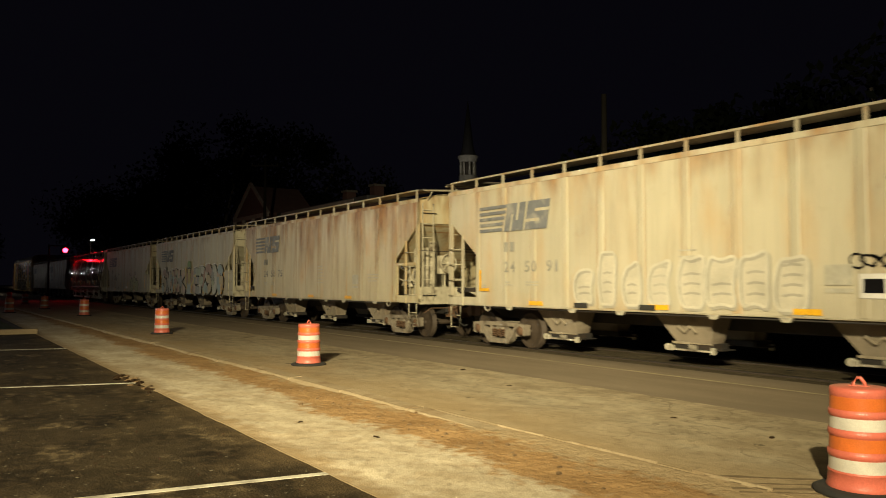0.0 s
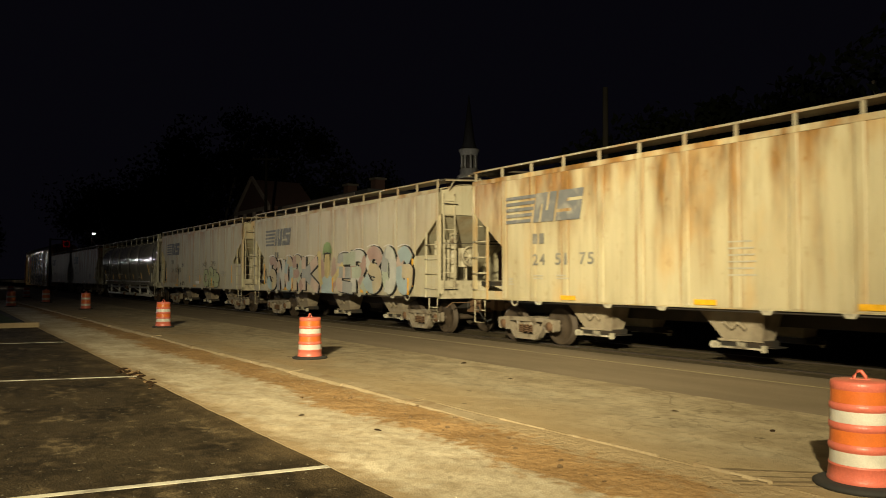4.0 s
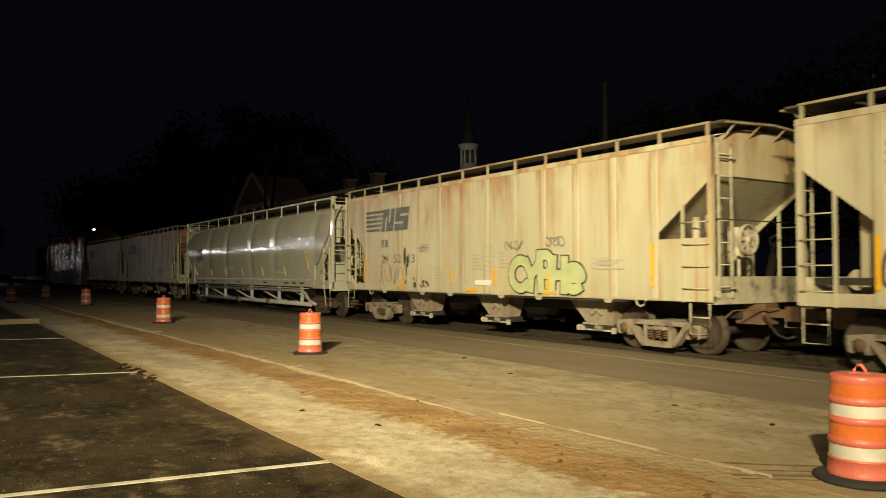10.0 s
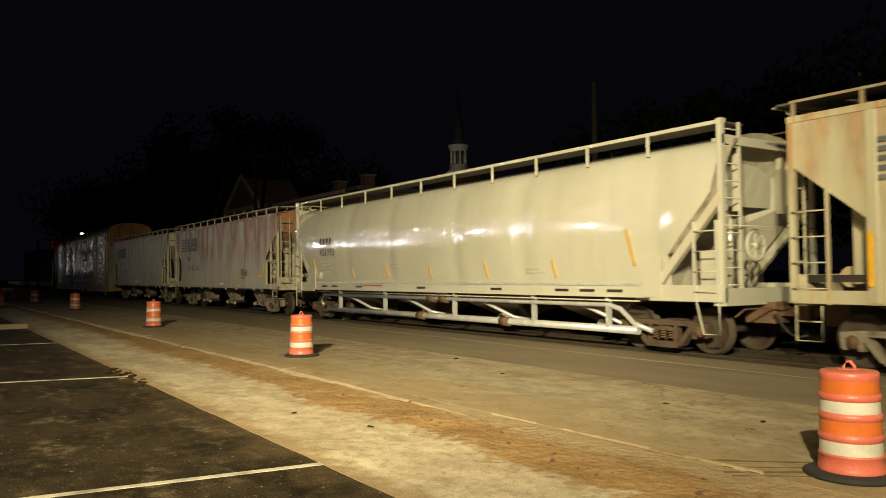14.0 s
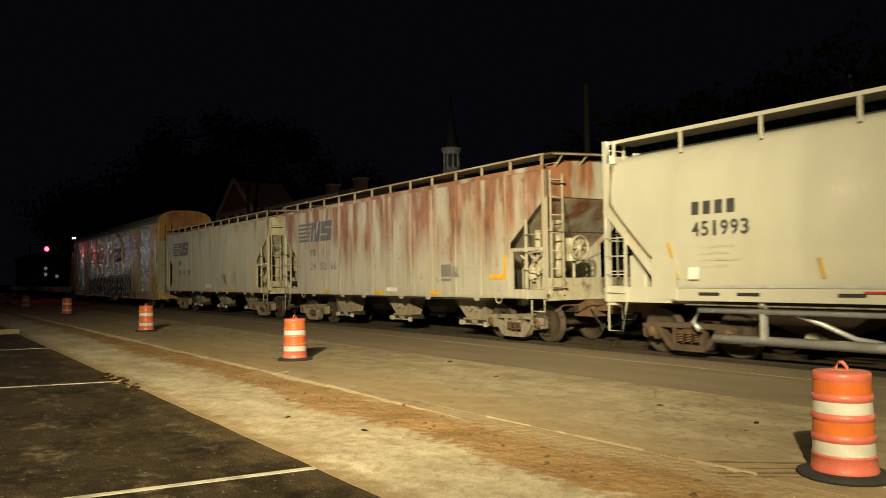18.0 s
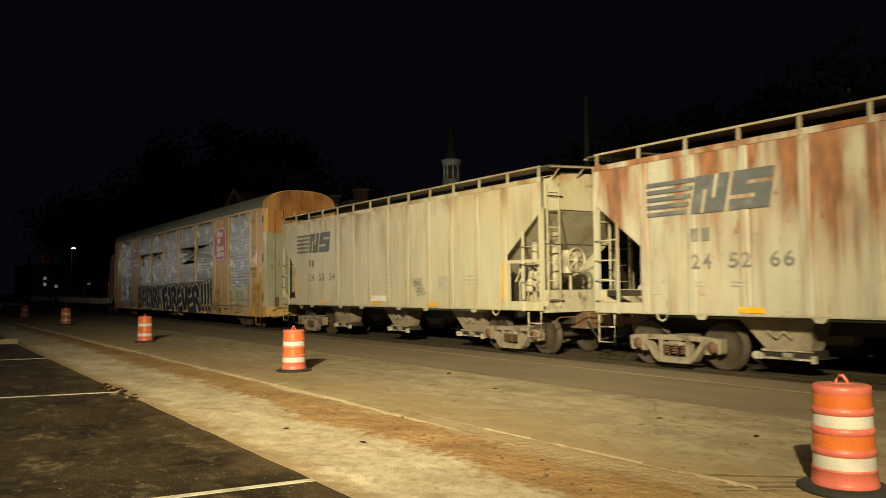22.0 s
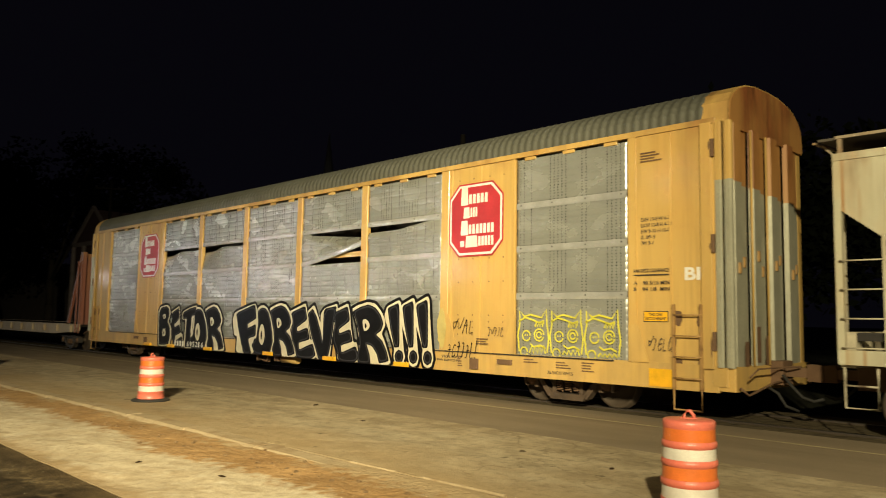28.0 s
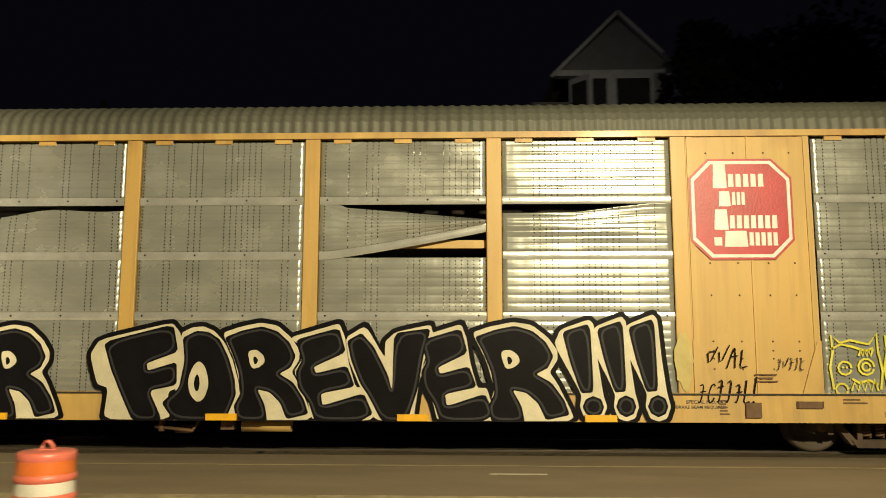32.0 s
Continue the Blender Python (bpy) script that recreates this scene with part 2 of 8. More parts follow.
def lot_mat():
    """Old asphalt: ragged pale blotches, specks of stone, dust toward the verge."""
    n = Nodes("lot")
    n.bsdf.inputs["Specular IOR Level"].default_value = 0.08
    y = n.height()[1]
    a = n.noise(0.9, 10, low=0.36, high=0.64)
    c = n.mix(a, (0.016, 0.0115, 0.0065), (0.052, 0.038, 0.0205))
    mid = n.noise(6.0, 12, offset=(2, 8, 0), low=0.46, high=0.60)
    c = n.mix(n.math("MULTIPLY", mid, 0.75), c, (0.062, 0.044, 0.024))
    blot_ = n.noise(1.4, 12, (0.7, 1.5, 1), (11, 3, 0), 0.54, 0.66)
    c = n.mix(n.math("MULTIPLY", blot_, n.math("ADD", n.math("MULTIPLY", mid, 0.7), 0.2)), c, (0.17, 0.125, 0.068))
    dust = n.ramp(n.math("ADD", y, n.math("MULTIPLY", n.math("SUBTRACT", n.noise(1.4, 9, offset=(1, 1, 0), low=0.25, high=0.75), 0.5), 0.9)), 2.45, 3.0)
    c = n.mix(n.math("MULTIPLY", dust, 0.75), c, (0.13, 0.09, 0.045))
    specks = n.noise(14, 3, offset=(4, 4, 4), low=0.67, high=0.70)
    c = n.mix(n.math("MULTIPLY", specks, 0.8), c, (0.27, 0.23, 0.16))
    fine = n.noise(45, 4, low=0.35, high=0.65)
    c = n.mix(n.math("MULTIPLY", fine, 0.5), c, (0.007, 0.006, 0.0045))
    return n.finish(c, 0.92, 0.0, n.math("ADD", fine, mid), 0.5, 0.012)


def glow(name, colour, strength):
    n = Nodes(name)
    n.bsdf.inputs["Base Color"].default_value = (*shade(colour, 0.3), 1)
    n.bsdf.inputs["Emission Color"].default_value = (*colour, 1)
    n.bsdf.inputs["Emission Strength"].default_value = strength
    return n.mat


VERGE, DUSTY, LOT = verge_mat(), dusty_road_mat(), lot_mat()
BEIGE = (0.485, 0.437, 0.32)
GREY = (0.42, 0.41, 0.37)
M = {
    "asphalt_lot": ground_mat("asphalt_lot", (0.035, 0.032, 0.028), (0.075, 0.068, 0.058), (0.15, 0.13, 0.10), 1.1, 0.55),
    "asphalt_lane": ground_mat("asphalt_lane", (0.20, 0.158, 0.108), (0.28, 0.225, 0.155), (0.165, 0.13, 0.09), 0.8, 0.5, 0.85, 70, 0.3, (0.25, 1, 1)),
    "dirt": ground_mat("dirt", (0.24, 0.15, 0.075), (0.36, 0.25, 0.14), (0.17, 0.095, 0.045), 1.6, 0.7, 0.95, 45, 0.9),
    "kerb": ground_mat("kerb", (0.29, 0.22, 0.13), (0.40, 0.315, 0.195), (0.23, 0.15, 0.075), 2.2, 0.7),
    "earth": ground_mat("earth", (0.02, 0.02, 0.014), (0.035, 0.035, 0.022), (0.03, 0.025, 0.02), 0.4, 0.5),
    "ballast": ground_mat("ballast", (0.07, 0.055, 0.034), (0.13, 0.105, 0.065), (0.045, 0.036, 0.024), 4.0, 0.6, 0.95, 18, 1.0),
    "grass": ground_mat("grass", (0.03, 0.045, 0.015), (0.06, 0.075, 0.03), (0.05, 0.045, 0.025), 2.0, 0.6),
    "road_line": plain("road_line", (0.54, 0.50, 0.39), 0.8, 0, 5, 0.9, (0.12, 0.1, 0.08), 0.2, 0.1),
    "yellow_line": plain("yellow_line", (0.34, 0.275, 0.15), 0.85, 0, 3.0, 0.8, (0.13, 0.11, 0.085)),
    "tyre_soil": plain("tyre_soil", (0.19, 0.142, 0.085), 0.95, 0, 9, 0.9, (0.30, 0.23, 0.14), 0.3, 0.05),
    "clod": plain("clod", (0.035, 0.021, 0.011), 0.95, 0, 6, 0.4, (0.02, 0.012, 0.007), 0.2, 0.05),
    "rail": plain("rail", (0.05, 0.035, 0.025), 0.7, 0.2),
    "rail_top": plain("rail_top", (0.22, 0.20, 0.18), 0.35, 0.9, 3, 0.5),
    "steel_dusty": plain("steel_dusty", (0.25, 0.21, 0.155), 0.75, 0.0, 6.0, 1.0, (0.055, 0.034, 0.02), 0.4),
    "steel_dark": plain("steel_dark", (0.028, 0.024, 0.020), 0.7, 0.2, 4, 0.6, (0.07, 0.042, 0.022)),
    "truck_brown": plain("truck_brown", (0.085, 0.055, 0.034), 0.8, 0.0, 5, 0.7, (0.03, 0.02, 0.013), 0.4),
    "end_fittings": plain("end_fittings", (0.47, 0.42, 0.30), 0.6, 0.0, 6, 0.95, (0.065, 0.035, 0.018), 0.3),
    "steel_rusty": plain("steel_rusty", (0.15, 0.085, 0.045), 0.8, 0.1, 5, 0.6, (0.07, 0.035, 0.018)),
    "wheel": plain("wheel", (0.06, 0.042, 0.027), 0.7, 0.1, 4, 0.8, (0.028, 0.02, 0.014), 0.4),
    "grating": plain("grating", (0.10, 0.085, 0.065), 0.7, 0.3, 5, 0.5),
    "galvanised": plain("galvanised", (0.62, 0.62, 0.60), 0.32, 0.35, 4, 0.3, (0.3, 0.28, 0.24)),
    "logo": plain("logo", (0.12, 0.125, 0.135), 0.6, 0, 4, 0.6, (0.34, 0.31, 0.25)),
    "logo_worn": plain("logo_worn", (0.17, 0.175, 0.185), 0.65, 0, 5, 0.85, (0.40, 0.37, 0.30)),
    "stencil": plain("stencil", (0.19, 0.185, 0.17), 0.65, 0, 6, 0.6, (0.38, 0.35, 0.28)),
    "stencil_mid": plain("stencil_mid", (0.30, 0.285, 0.24), 0.65, 0, 6, 0.7, (0.42, 0.39, 0.31)),
    "stencil_faint": plain("stencil_faint", (0.44, 0.41, 0.325), 0.65, 0, 8, 0.7, (0.42, 0.39, 0.32)),
    "black_text": plain("black_text", (0.05, 0.04, 0.03), 0.6, 0, 6, 0.2),
    "white_text": plain("white_text", (0.75, 0.73, 0.68), 0.6, 0, 4, 0.2),
    "reflector": plain("reflector", (0.85, 0.45, 0.02), 0.35, 0, 6, 0.15),
    "stripe_worn": plain("stripe_worn", (0.52, 0.33, 0.10), 0.5, 0, 5, 0.8, (0.48, 0.43, 0.32)),
    "red_panel": plain("red_panel", (0.46, 0.03, 0.04), 0.42, 0, 2, 0.12),
    "white_paint": plain("white_paint", (0.78, 0.75, 0.70), 0.4, 0, 3, 0.15),
    "tag_black": plain("tag_black", (0.0065, 0.006, 0.007), 0.45, 0, 3, 0.35, (0.014, 0.013, 0.015), 0.1, 0.08),
    "tag_cream": plain("tag_cream", (0.62, 0.56, 0.40), 0.55, 0, 3, 0.15, (0.4, 0.38, 0.33)),
    "tag_yellow": plain("tag_yellow", (0.68, 0.62, 0.06), 0.5, 0, 3, 0.1),
    "drum_orange": plain("drum_orange", (0.62, 0.15, 0.10), 0.4, 0, 4, 0.35, (0.42, 0.10, 0.05)),
    "drum_white": plain("drum_white", (0.60, 0.57, 0.50), 0.3, 0, 5, 0.5, (0.42, 0.36, 0.28)),
    "drum_band": plain("drum_band", (0.62, 0.15, 0.03), 0.3, 0, 5, 0.35, (0.5, 0.1, 0.03)),
    "rubber": plain("rubber", (0.02, 0.019, 0.017), 0.85, 0, 5, 0.4, (0.06, 0.045, 0.03)),
    "bark": plain("bark", (0.05, 0.04, 0.03), 0.9, 0, 4, 0.5),
    # leaves near black: the lack of lamplight up there is put into the colour
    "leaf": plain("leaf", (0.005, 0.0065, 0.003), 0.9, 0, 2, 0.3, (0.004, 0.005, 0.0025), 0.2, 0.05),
    "wood_pole": plain("wood_pole", (0.014, 0.012, 0.009), 0.9, 0, 3, 0.4, (0.02, 0.016, 0.012), 0.2, 0.1),
    "wall_dark": plain("wall_dark", (0.10, 0.085, 0.075), 0.9, 0, 1.5, 0.4),
    "brick_wall": plain("brick_wall", (0.08, 0.04, 0.035), 0.9, 0, 1.5, 0.4),
    "trim_white": plain("trim_white", (0.62, 0.60, 0.56), 0.7, 0, 2, 0.3),
    "trim_dim": plain("trim_dim", (0.24, 0.20, 0.19), 0.85, 0, 2, 0.4),
    "roof_dark": plain("roof_dark", (0.045, 0.045, 0.05), 0.8, 0, 2, 0.4),
    "slate": plain("slate", (0.12, 0.12, 0.125), 0.85, 0, 2, 0.4),
    "glass_dark": plain("glass_dark", (0.015, 0.015, 0.018), 0.12, 0, 2, 0.1),
    "car_white": plain("car_white", (0.14, 0.135, 0.14), 0.3, 0, 2, 0.1),
    "red_lens": glow("red_lens", (1.0, 0.003, 0.008), 150),
    "tail_glow": glow("tail_glow", (1.0, 0.05, 0.08), 6),
    "lamp_glow": glow("lamp_glow", (1.0, 0.93, 0.85), 60),
    "window_warm": glow("window_warm", (1.0, 0.45, 0.10), 0.8),
    "window_white": glow("window_white", (1.0, 0.92, 0.8), 2.5),
    "window_dim": glow("window_dim", (0.9, 0.95, 1.0), 0.12),
}
TAG_COLOURS = [plain("tag_" + k, c, 0.55, 0, 1.6, 0.25, (0.45, 0.42, 0.36)) for k, c in (
    ("salmon", (0.55, 0.42, 0.33)), ("pale_blue", (0.36, 0.45, 0.47)), ("rose", (0.42, 0.28, 0.23)), ("mint", (0.42, 0.47, 0.36)),
    ("ochre", (0.50, 0.42, 0.27)), ("slate_blue", (0.33, 0.34, 0.33)), ("pearl", (0.52, 0.52, 0.47)))]

# ---- mesh building ----


class Shape:
    """Collects corners and faces, then becomes one mesh."""

    def __init__(self):
        self.v, self.f, self.smooth = [], [], []

    def quadbox(self, a, b):
        """Eight corners: the ring a, then the ring b."""
        i = len(self.v)
        self.v += [tuple(p) for p in a] + [tuple(p) for p in b]
        n = len(a)
        self.f += [tuple(i + k for k in reversed(range(n))), tuple(i + n + k for k in range(n))]
        self.f += [(i + k, i + (k + 1) % n, i + n + (k + 1) % n, i + n + k) for k in range(n)]
        self.smooth += [False] * (n + 2)
        return self

    def box(self, x0, x1, y0, y1, z0, z1, cut=0.0):
        if cut <= 0:
            return self.quadbox([(x0, y0, z0), (x1, y0, z0), (x1, y1, z0), (x0, y1, z0)], [(x0, y0, z1), (x1, y0, z1), (x1, y1, z1), (x0, y1, z1)])
        c = cut
        ring = [(x0 + c, y0), (x1 - c, y0), (x1, y0 + c), (x1, y1 - c), (x1 - c, y1), (x0 + c, y1), (x0, y1 - c), (x0, y0 + c)]
        return self.quadbox([(x, y, z0) for x, y in ring], [(x, y, z1) for x, y in ring])

    def slab(self, outline, y0, y1):
        """A flat plate with an outline in x and z, from y0 to y1."""
        return self.quadbox([(x, y0, z) for x, z in outline], [(x, y1, z) for x, z in outline])

    def tube(self, points, r, n=8, caps=True):
        points = [Vector(p) for p in points]
        start = len(self.v)
        for k, p in enumerate(points):
            d = (points[min(k + 1, len(points) - 1)] - points[max(k - 1, 0)]).normalized()
            side = d.cross(Vector((0, 0, 1)) if abs(d.z) < 0.9 else Vector((1, 0, 0))).normalized()
            up = side.cross(d)
            for j in range(n):
                a = 2 * math.pi * j / n
                self.v.append(tuple(p + (side * math.cos(a) + up * math.sin(a)) * r))
        for k in range(len(points) - 1):
            for j in range(n):
                a, b = start + k * n + j, start + k * n + (j + 1) % n
                self.f.append((a, b, b + n, a + n))
                self.smooth.append(True)
        if caps:
            self.f += [tuple(start + j for j in reversed(range(n))), tuple(start + (len(points) - 1) * n + j for j in range(n))]
            self.smooth += [False, False]
        return self

    def bar(self, p, q, w, h=None):
        """A square bar from p to q."""
        p, q = Vector(p), Vector(q)
        d = (q - p).normalized()
        side = d.cross(Vector((0, 0, 1)) if abs(d.z) < 0.9 else Vector((0, 1, 0))).normalized()
        up = side.cross(d)
        a, b = side * w / 2, up * (h or w) / 2
        return self.quadbox([p - a - b, p + a - b, p + a + b, p - a + b], [q - a - b, q + a - b, q + a + b, q - a + b])

    def lathe(self, profile, n=24, axis="z", centre=(0, 0, 0), closed=False):
        """Turns a profile of (radius, height) about an axis."""
        start, m = len(self.v), len(profile)
        for j in range(n):
            a = 2 * math.pi * j / n
            for r, h in profile:
                x, y, z = r * math.cos(a), r * math.sin(a), h
                if axis == "y":
                    x, y, z = x, h, y
                elif axis == "x":
                    x, y, z = h, x, y
                self.v.append((x + centre[0], y + centre[1], z + centre[2]))
        for j in range(n):
            for k in range(m if closed else m - 1):
                a, b = start + j * m + k, start + ((j + 1) % n) * m + k
                k2 = (k + 1) % m - k
                self.f.append((a, b, b + k2, a + k2))
                self.smooth.append(True)
        return self

    def grid(self, nu, nv, where, smooth=True):
        """where(u, v) gives a point for u, v in 0..1."""
        start = len(self.v)
        self.v += [tuple(where(i / nu, j / nv)) for i in range(nu + 1) for j in range(nv + 1)]
        for i in range(nu):
            for j in range(nv):
                a = start + i * (nv + 1) + j
                self.f.append((a, a + nv + 1, a + nv + 2, a + 1))
                self.smooth.append(smooth)
        return self

    def mesh(self, name):
        me = bpy.data.meshes.new(name)
        me.from_pydata(self.v, [], self.f)
        me.polygons.foreach_set("use_smooth", self.smooth)
        me.update()
        return me


MESHES = {}


def thing(name, label, category, group="", kind="", place=None):
    ob = new(name)
    ob.empty_display_size = 0.2
    tagged(ob, label, category, group, kind)
    if place is not None:
        ob.matrix_world = place
    return ob


def part(name, shape, material, parent=None, label="", at=None, thick=0.0):
    """Links a shape, or a mesh that others share, as one object under a thing or part."""
    me = shape.mesh(name) if isinstance(shape, Shape) else shape
    if not me.materials:
        me.materials.append(material)
    ob = new(name, me)
    ob.material_slots[0].link = "OBJECT"
    ob.material_slots[0].material = material
    ob.parent = parent
    if at is not None:
        ob.matrix_local = at
    if label:
        ob["label"] = label
    if thick:
        mod = ob.modifiers.new("thickness", "SOLIDIFY")
        mod.thickness = thick
    return ob


def shared(key, make):
    if key not in MESHES:
        MESHES[key] = make().mesh(key)
    return MESHES[key]


def word(text, width, height, fat=0.0, shear=0.0, depth=0.004):
    """Letters as a mesh in the plane of x and z, facing -y, scaled to a width and height from the lower left corner."""
    key = ("word", text, width, height, fat, shear, depth)
    if key in MESHES:
        return MESHES[key]
    c = bpy.data.curves.new("word", "FONT")
    c.body, c.offset, c.shear, c.extrude, c.resolution_u = text, fat, shear, 0.01, 3
    ob = bpy.data.objects.new("word", c)
    me = bpy.data.meshes.new_from_object(ob)
    bpy.data.objects.remove(ob)
    co = np.empty(len(me.vertices) * 3)
    me.vertices.foreach_get("co", co)
    co = co.reshape(-1, 3)
    lo, hi = co.min(0), co.max(0)
    s = (co - lo) / np.maximum(hi - lo, 1e-6)
    out = np.stack([s[:, 0] * width, -s[:, 2] * depth, s[:, 1] * height], 1)
    me.vertices.foreach_set("co", out.ravel())
    me.update()
    MESHES[key] = me
    return me

# ---- ground ----


def strip(name, material, x0, x1, low, high, z, label, category, kind="structure", ragged=0.0, step=0.5, bumps=0.0, across=1, thick=0.12, seed=0.0):
    """A paved strip between the lines y = low(x) and y = high(x), with ragged edges."""
    n = max(1, int((x1 - x0) / step))

    def where(u, v):
        x = x0 + (x1 - x0) * u
        edge = noise.noise((x * 1.3 + seed, v * 3, seed)) * ragged + noise.noise((x * 5 + seed, v * 3, 2)) * ragged * 0.5
        y = low(x) + (high(x) - low(x)) * v + (edge if v in (0, 1) else 0)
        h = z + bumps * (noise.noise((x * 1.1, y * 1.7, seed)) + 0.5 * noise.noise((x * 4, y * 4, seed))) * (0 if v in (0, 1) and across > 1 else 1)
        return x, y, h
    ob = part(name, Shape().grid(n, across, where, False), material)
    tagged(ob, label, category, "", kind)
    mod = ob.modifiers.new("thickness", "SOLIDIFY")
    mod.thickness, mod.offset = thick, -1
    return ob


ground = part("ground", Shape().grid(10, 10, lambda u, v: (-900 + 1800 * u, -900 + 1800 * v, -0.06)), M["earth"])
tagged(ground, "dark bare earth and grass reaching to the horizon", "ground", "", "structure")


def kerb_line(x):
    return 5.50 + 0.012 * (x + 10)


lot = strip("parking_lot", LOT, -29, 30, lambda x: -30, lambda x: 2.93, 0.0, "worn dark asphalt parking lot with pale stains", "parking lot", ragged=0.012, step=0.2)
lot2 = strip("pavement_apron", M["asphalt_lot"], -120, -29.2, lambda x: -30, lambda x: 3.0, -0.004, "dark asphalt apron beyond the parking lot", "pavement", ragged=0.1)
verge = strip("verge", VERGE, -75, 30, lambda x: 2.92, lambda x: kerb_line(x) + 0.02, 0.006, "pale concrete strip with red-brown dirt drifted over it", "verge", ragged=0.016, step=0.12, bumps=0.022, across=26)
road = strip("road_worn", DUSTY, -260, 60, lambda x: kerb_line(x) + 0.06, lambda x: 8.95, 0.0, "worn pale road surface with tyre marks and red dust", "road", ragged=0.02)
lane = strip("road_lane", M["asphalt_lane"], -260, 60, lambda x: 8.93, lambda x: 12.28, -0.003, "darker asphalt lane beside the railway track", "road", ragged=0.03)
bed = strip("track_bed", M["ballast"], -320, 120, lambda x: 12.30, lambda x: 15.2, -0.012, "dark ballast of the railway track", "track bed", bumps=0.02, across=10, step=0.4)

# low kerb in worn lengths
kerb = thing("kerb", "worn low concrete kerb along the road, broken in places", "kerb", "", "structure")
rng = random.Random(5)
for k in range(46):
    x = -60 + k * 1.9
    if k in (30,):
        continue
    y, h = kerb_line(x + 0.9) - 0.03 + rng.uniform(-0.012, 0.012), 0.055 + rng.uniform(-0.008, 0.008)
    if x > -6.9:
        break
    h0, h1 = [h * max(0.12, min(1.0, (-6.6 - u) / 4)) for u in (x, x + 1.9)]
    s = Shape().quadbox([(x, y - 0.36, -0.05), (x + 1.88, y - 0.36, -0.05), (x + 1.88, y + 0.03, -0.05), (x, y + 0.03, -0.05)],
                        [(x + 0.008, y - 0.25, h0 * 0.85), (x + 1.872, y - 0.24, h1 * 0.8), (x + 1.872, y - 0.005, h1 * 0.95), (x + 0.008, y + 0.0, h0)])
    part("kerb_stone", s, M["kerb"], kerb)
# past the drifted dirt only a thin broken lip of concrete is left
for k in (0, 1, 3, 4, 5, 7, 8):
    x0, x1 = -7.15 + k * 0.38, -7.15 + (k + 1) * 0.38
    y0, y1 = [5.545 + 0.034 * (x + 7.15) + 0.022 * noise.noise((x * 3, 1, 1)) for x in (x0, x1)]
    w0, w1 = [0.011 + 0.010 * noise.noise((x * 5, 2, 7)) for x in (x0, x1)]
    s = Shape().quadbox([(x0, y0 - w0 - 0.02, -0.05), (x1, y1 - w1 - 0.02, -0.05), (x1, y1 + w1, -0.05), (x0, y0 + w0, -0.05)],
                        [(x0, y0 - w0, 0.020), (x1, y1 - w1, 0.020), (x1, y1 + w1 * 0.7, 0.022), (x0, y0 + w0 * 0.7, 0.022)])
    part("kerb_lip", s, M["kerb"], kerb)
# dark tyre marks that cross the verge beside the nearest drum
for k, (x0, y0, x1, y1, w) in enumerate(((-4.35, 5.62, -3.35, 6.75, 0.05), (-4.15, 5.55, -3.25, 6.55, 0.035), (-4.0, 5.45, -3.12, 6.42, 0.06), (-3.85, 5.40, -3.0, 6.30, 0.03))):
    pts = [(x0 + (x1 - x0) * u + 0.05 * math.sin(3 * u + k), y0 + (y1 - y0) * u) for u in [j / 12 for j in range(13)]]
    side = Vector((y1 - y0, x0 - x1)).normalized()
    wide = [w * (0.6 + 0.5 * noise.noise((j * 0.7, k, 4))) for j in range(13)]
    ring = [(p[0] + side.x * q, p[1] + side.y * q) for p, q in zip(pts, wide)] + [(p[0] - side.x * q, p[1] - side.y * q) for p, q in zip(pts[::-1], wide[::-1])]
    mark = part("tyre_mark", Shape().quadbox([(a, b, 0.0) for a, b in ring], [(a, b, 0.005) for a, b in ring]), M["tyre_soil"])
    tagged(mark, "dark tyre mark of damp soil across the road edge", "tyre mark", "tyre marks", "structure")

# parking stripes, each with a short cross bar at its far end from the verge
for n_, (x, xl) in enumerate(((-6.20, -6.62), (-13.55, -14.3), (-21.7, -22.3))):
    st = thing("parking_stripe", "worn white painted parking bay line", "road marking", "parking stripes", "structure")
    for k in range(14):
        u0, u1 = k / 14, (k + 1) / 14
        a, b = Vector((xl + (x - xl) * u0, 0.32 + 2.62 * u0, 0.006)), Vector((xl + (x - xl) * u1, 0.32 + 2.62 * u1, 0.006))
        w0 = 0.042 + 0.006 * noise.noise((k, n_, 3))
        s = Shape().quadbox([(a.x - w0, a.y, 0.0), (b.x - w0, b.y, 0.0), (b.x + w0, b.y, 0.0), (a.x + w0, a.y, 0.0)],
                            [(a.x - w0, a.y, 0.005), (b.x - w0, b.y, 0.005), (b.x + w0, b.y, 0.005), (a.x + w0, a.y, 0.005)])
        if k == 0:
            stripe = s
        else:
            stripe.v, base = stripe.v + s.v, len(stripe.v)
            stripe.f += [tuple(i + base for i in f) for f in s.f]
            stripe.smooth += s.smooth
    part("line", stripe, M["road_line"], st)
    part("end_bar", Shape().box(xl - 0.28, xl + 0.12, 0.22, 0.34, 0, 0.0055), M["road_line"], st)
edge_line = part("road_edge_line", Shape().box(-200, 40, 11.18, 11.24, 0, 0.003), M["yellow_line"])
tagged(edge_line, "faded yellow line along the asphalt lane", "road marking", "", "structure")
dash = thing("white_dash", "short worn white paint dash on the lane", "road marking", "", "structure")
part("dash", Shape().box(0.35, 1.1, 10.45, 10.53, 0, 0.003), M["road_line"], dash)

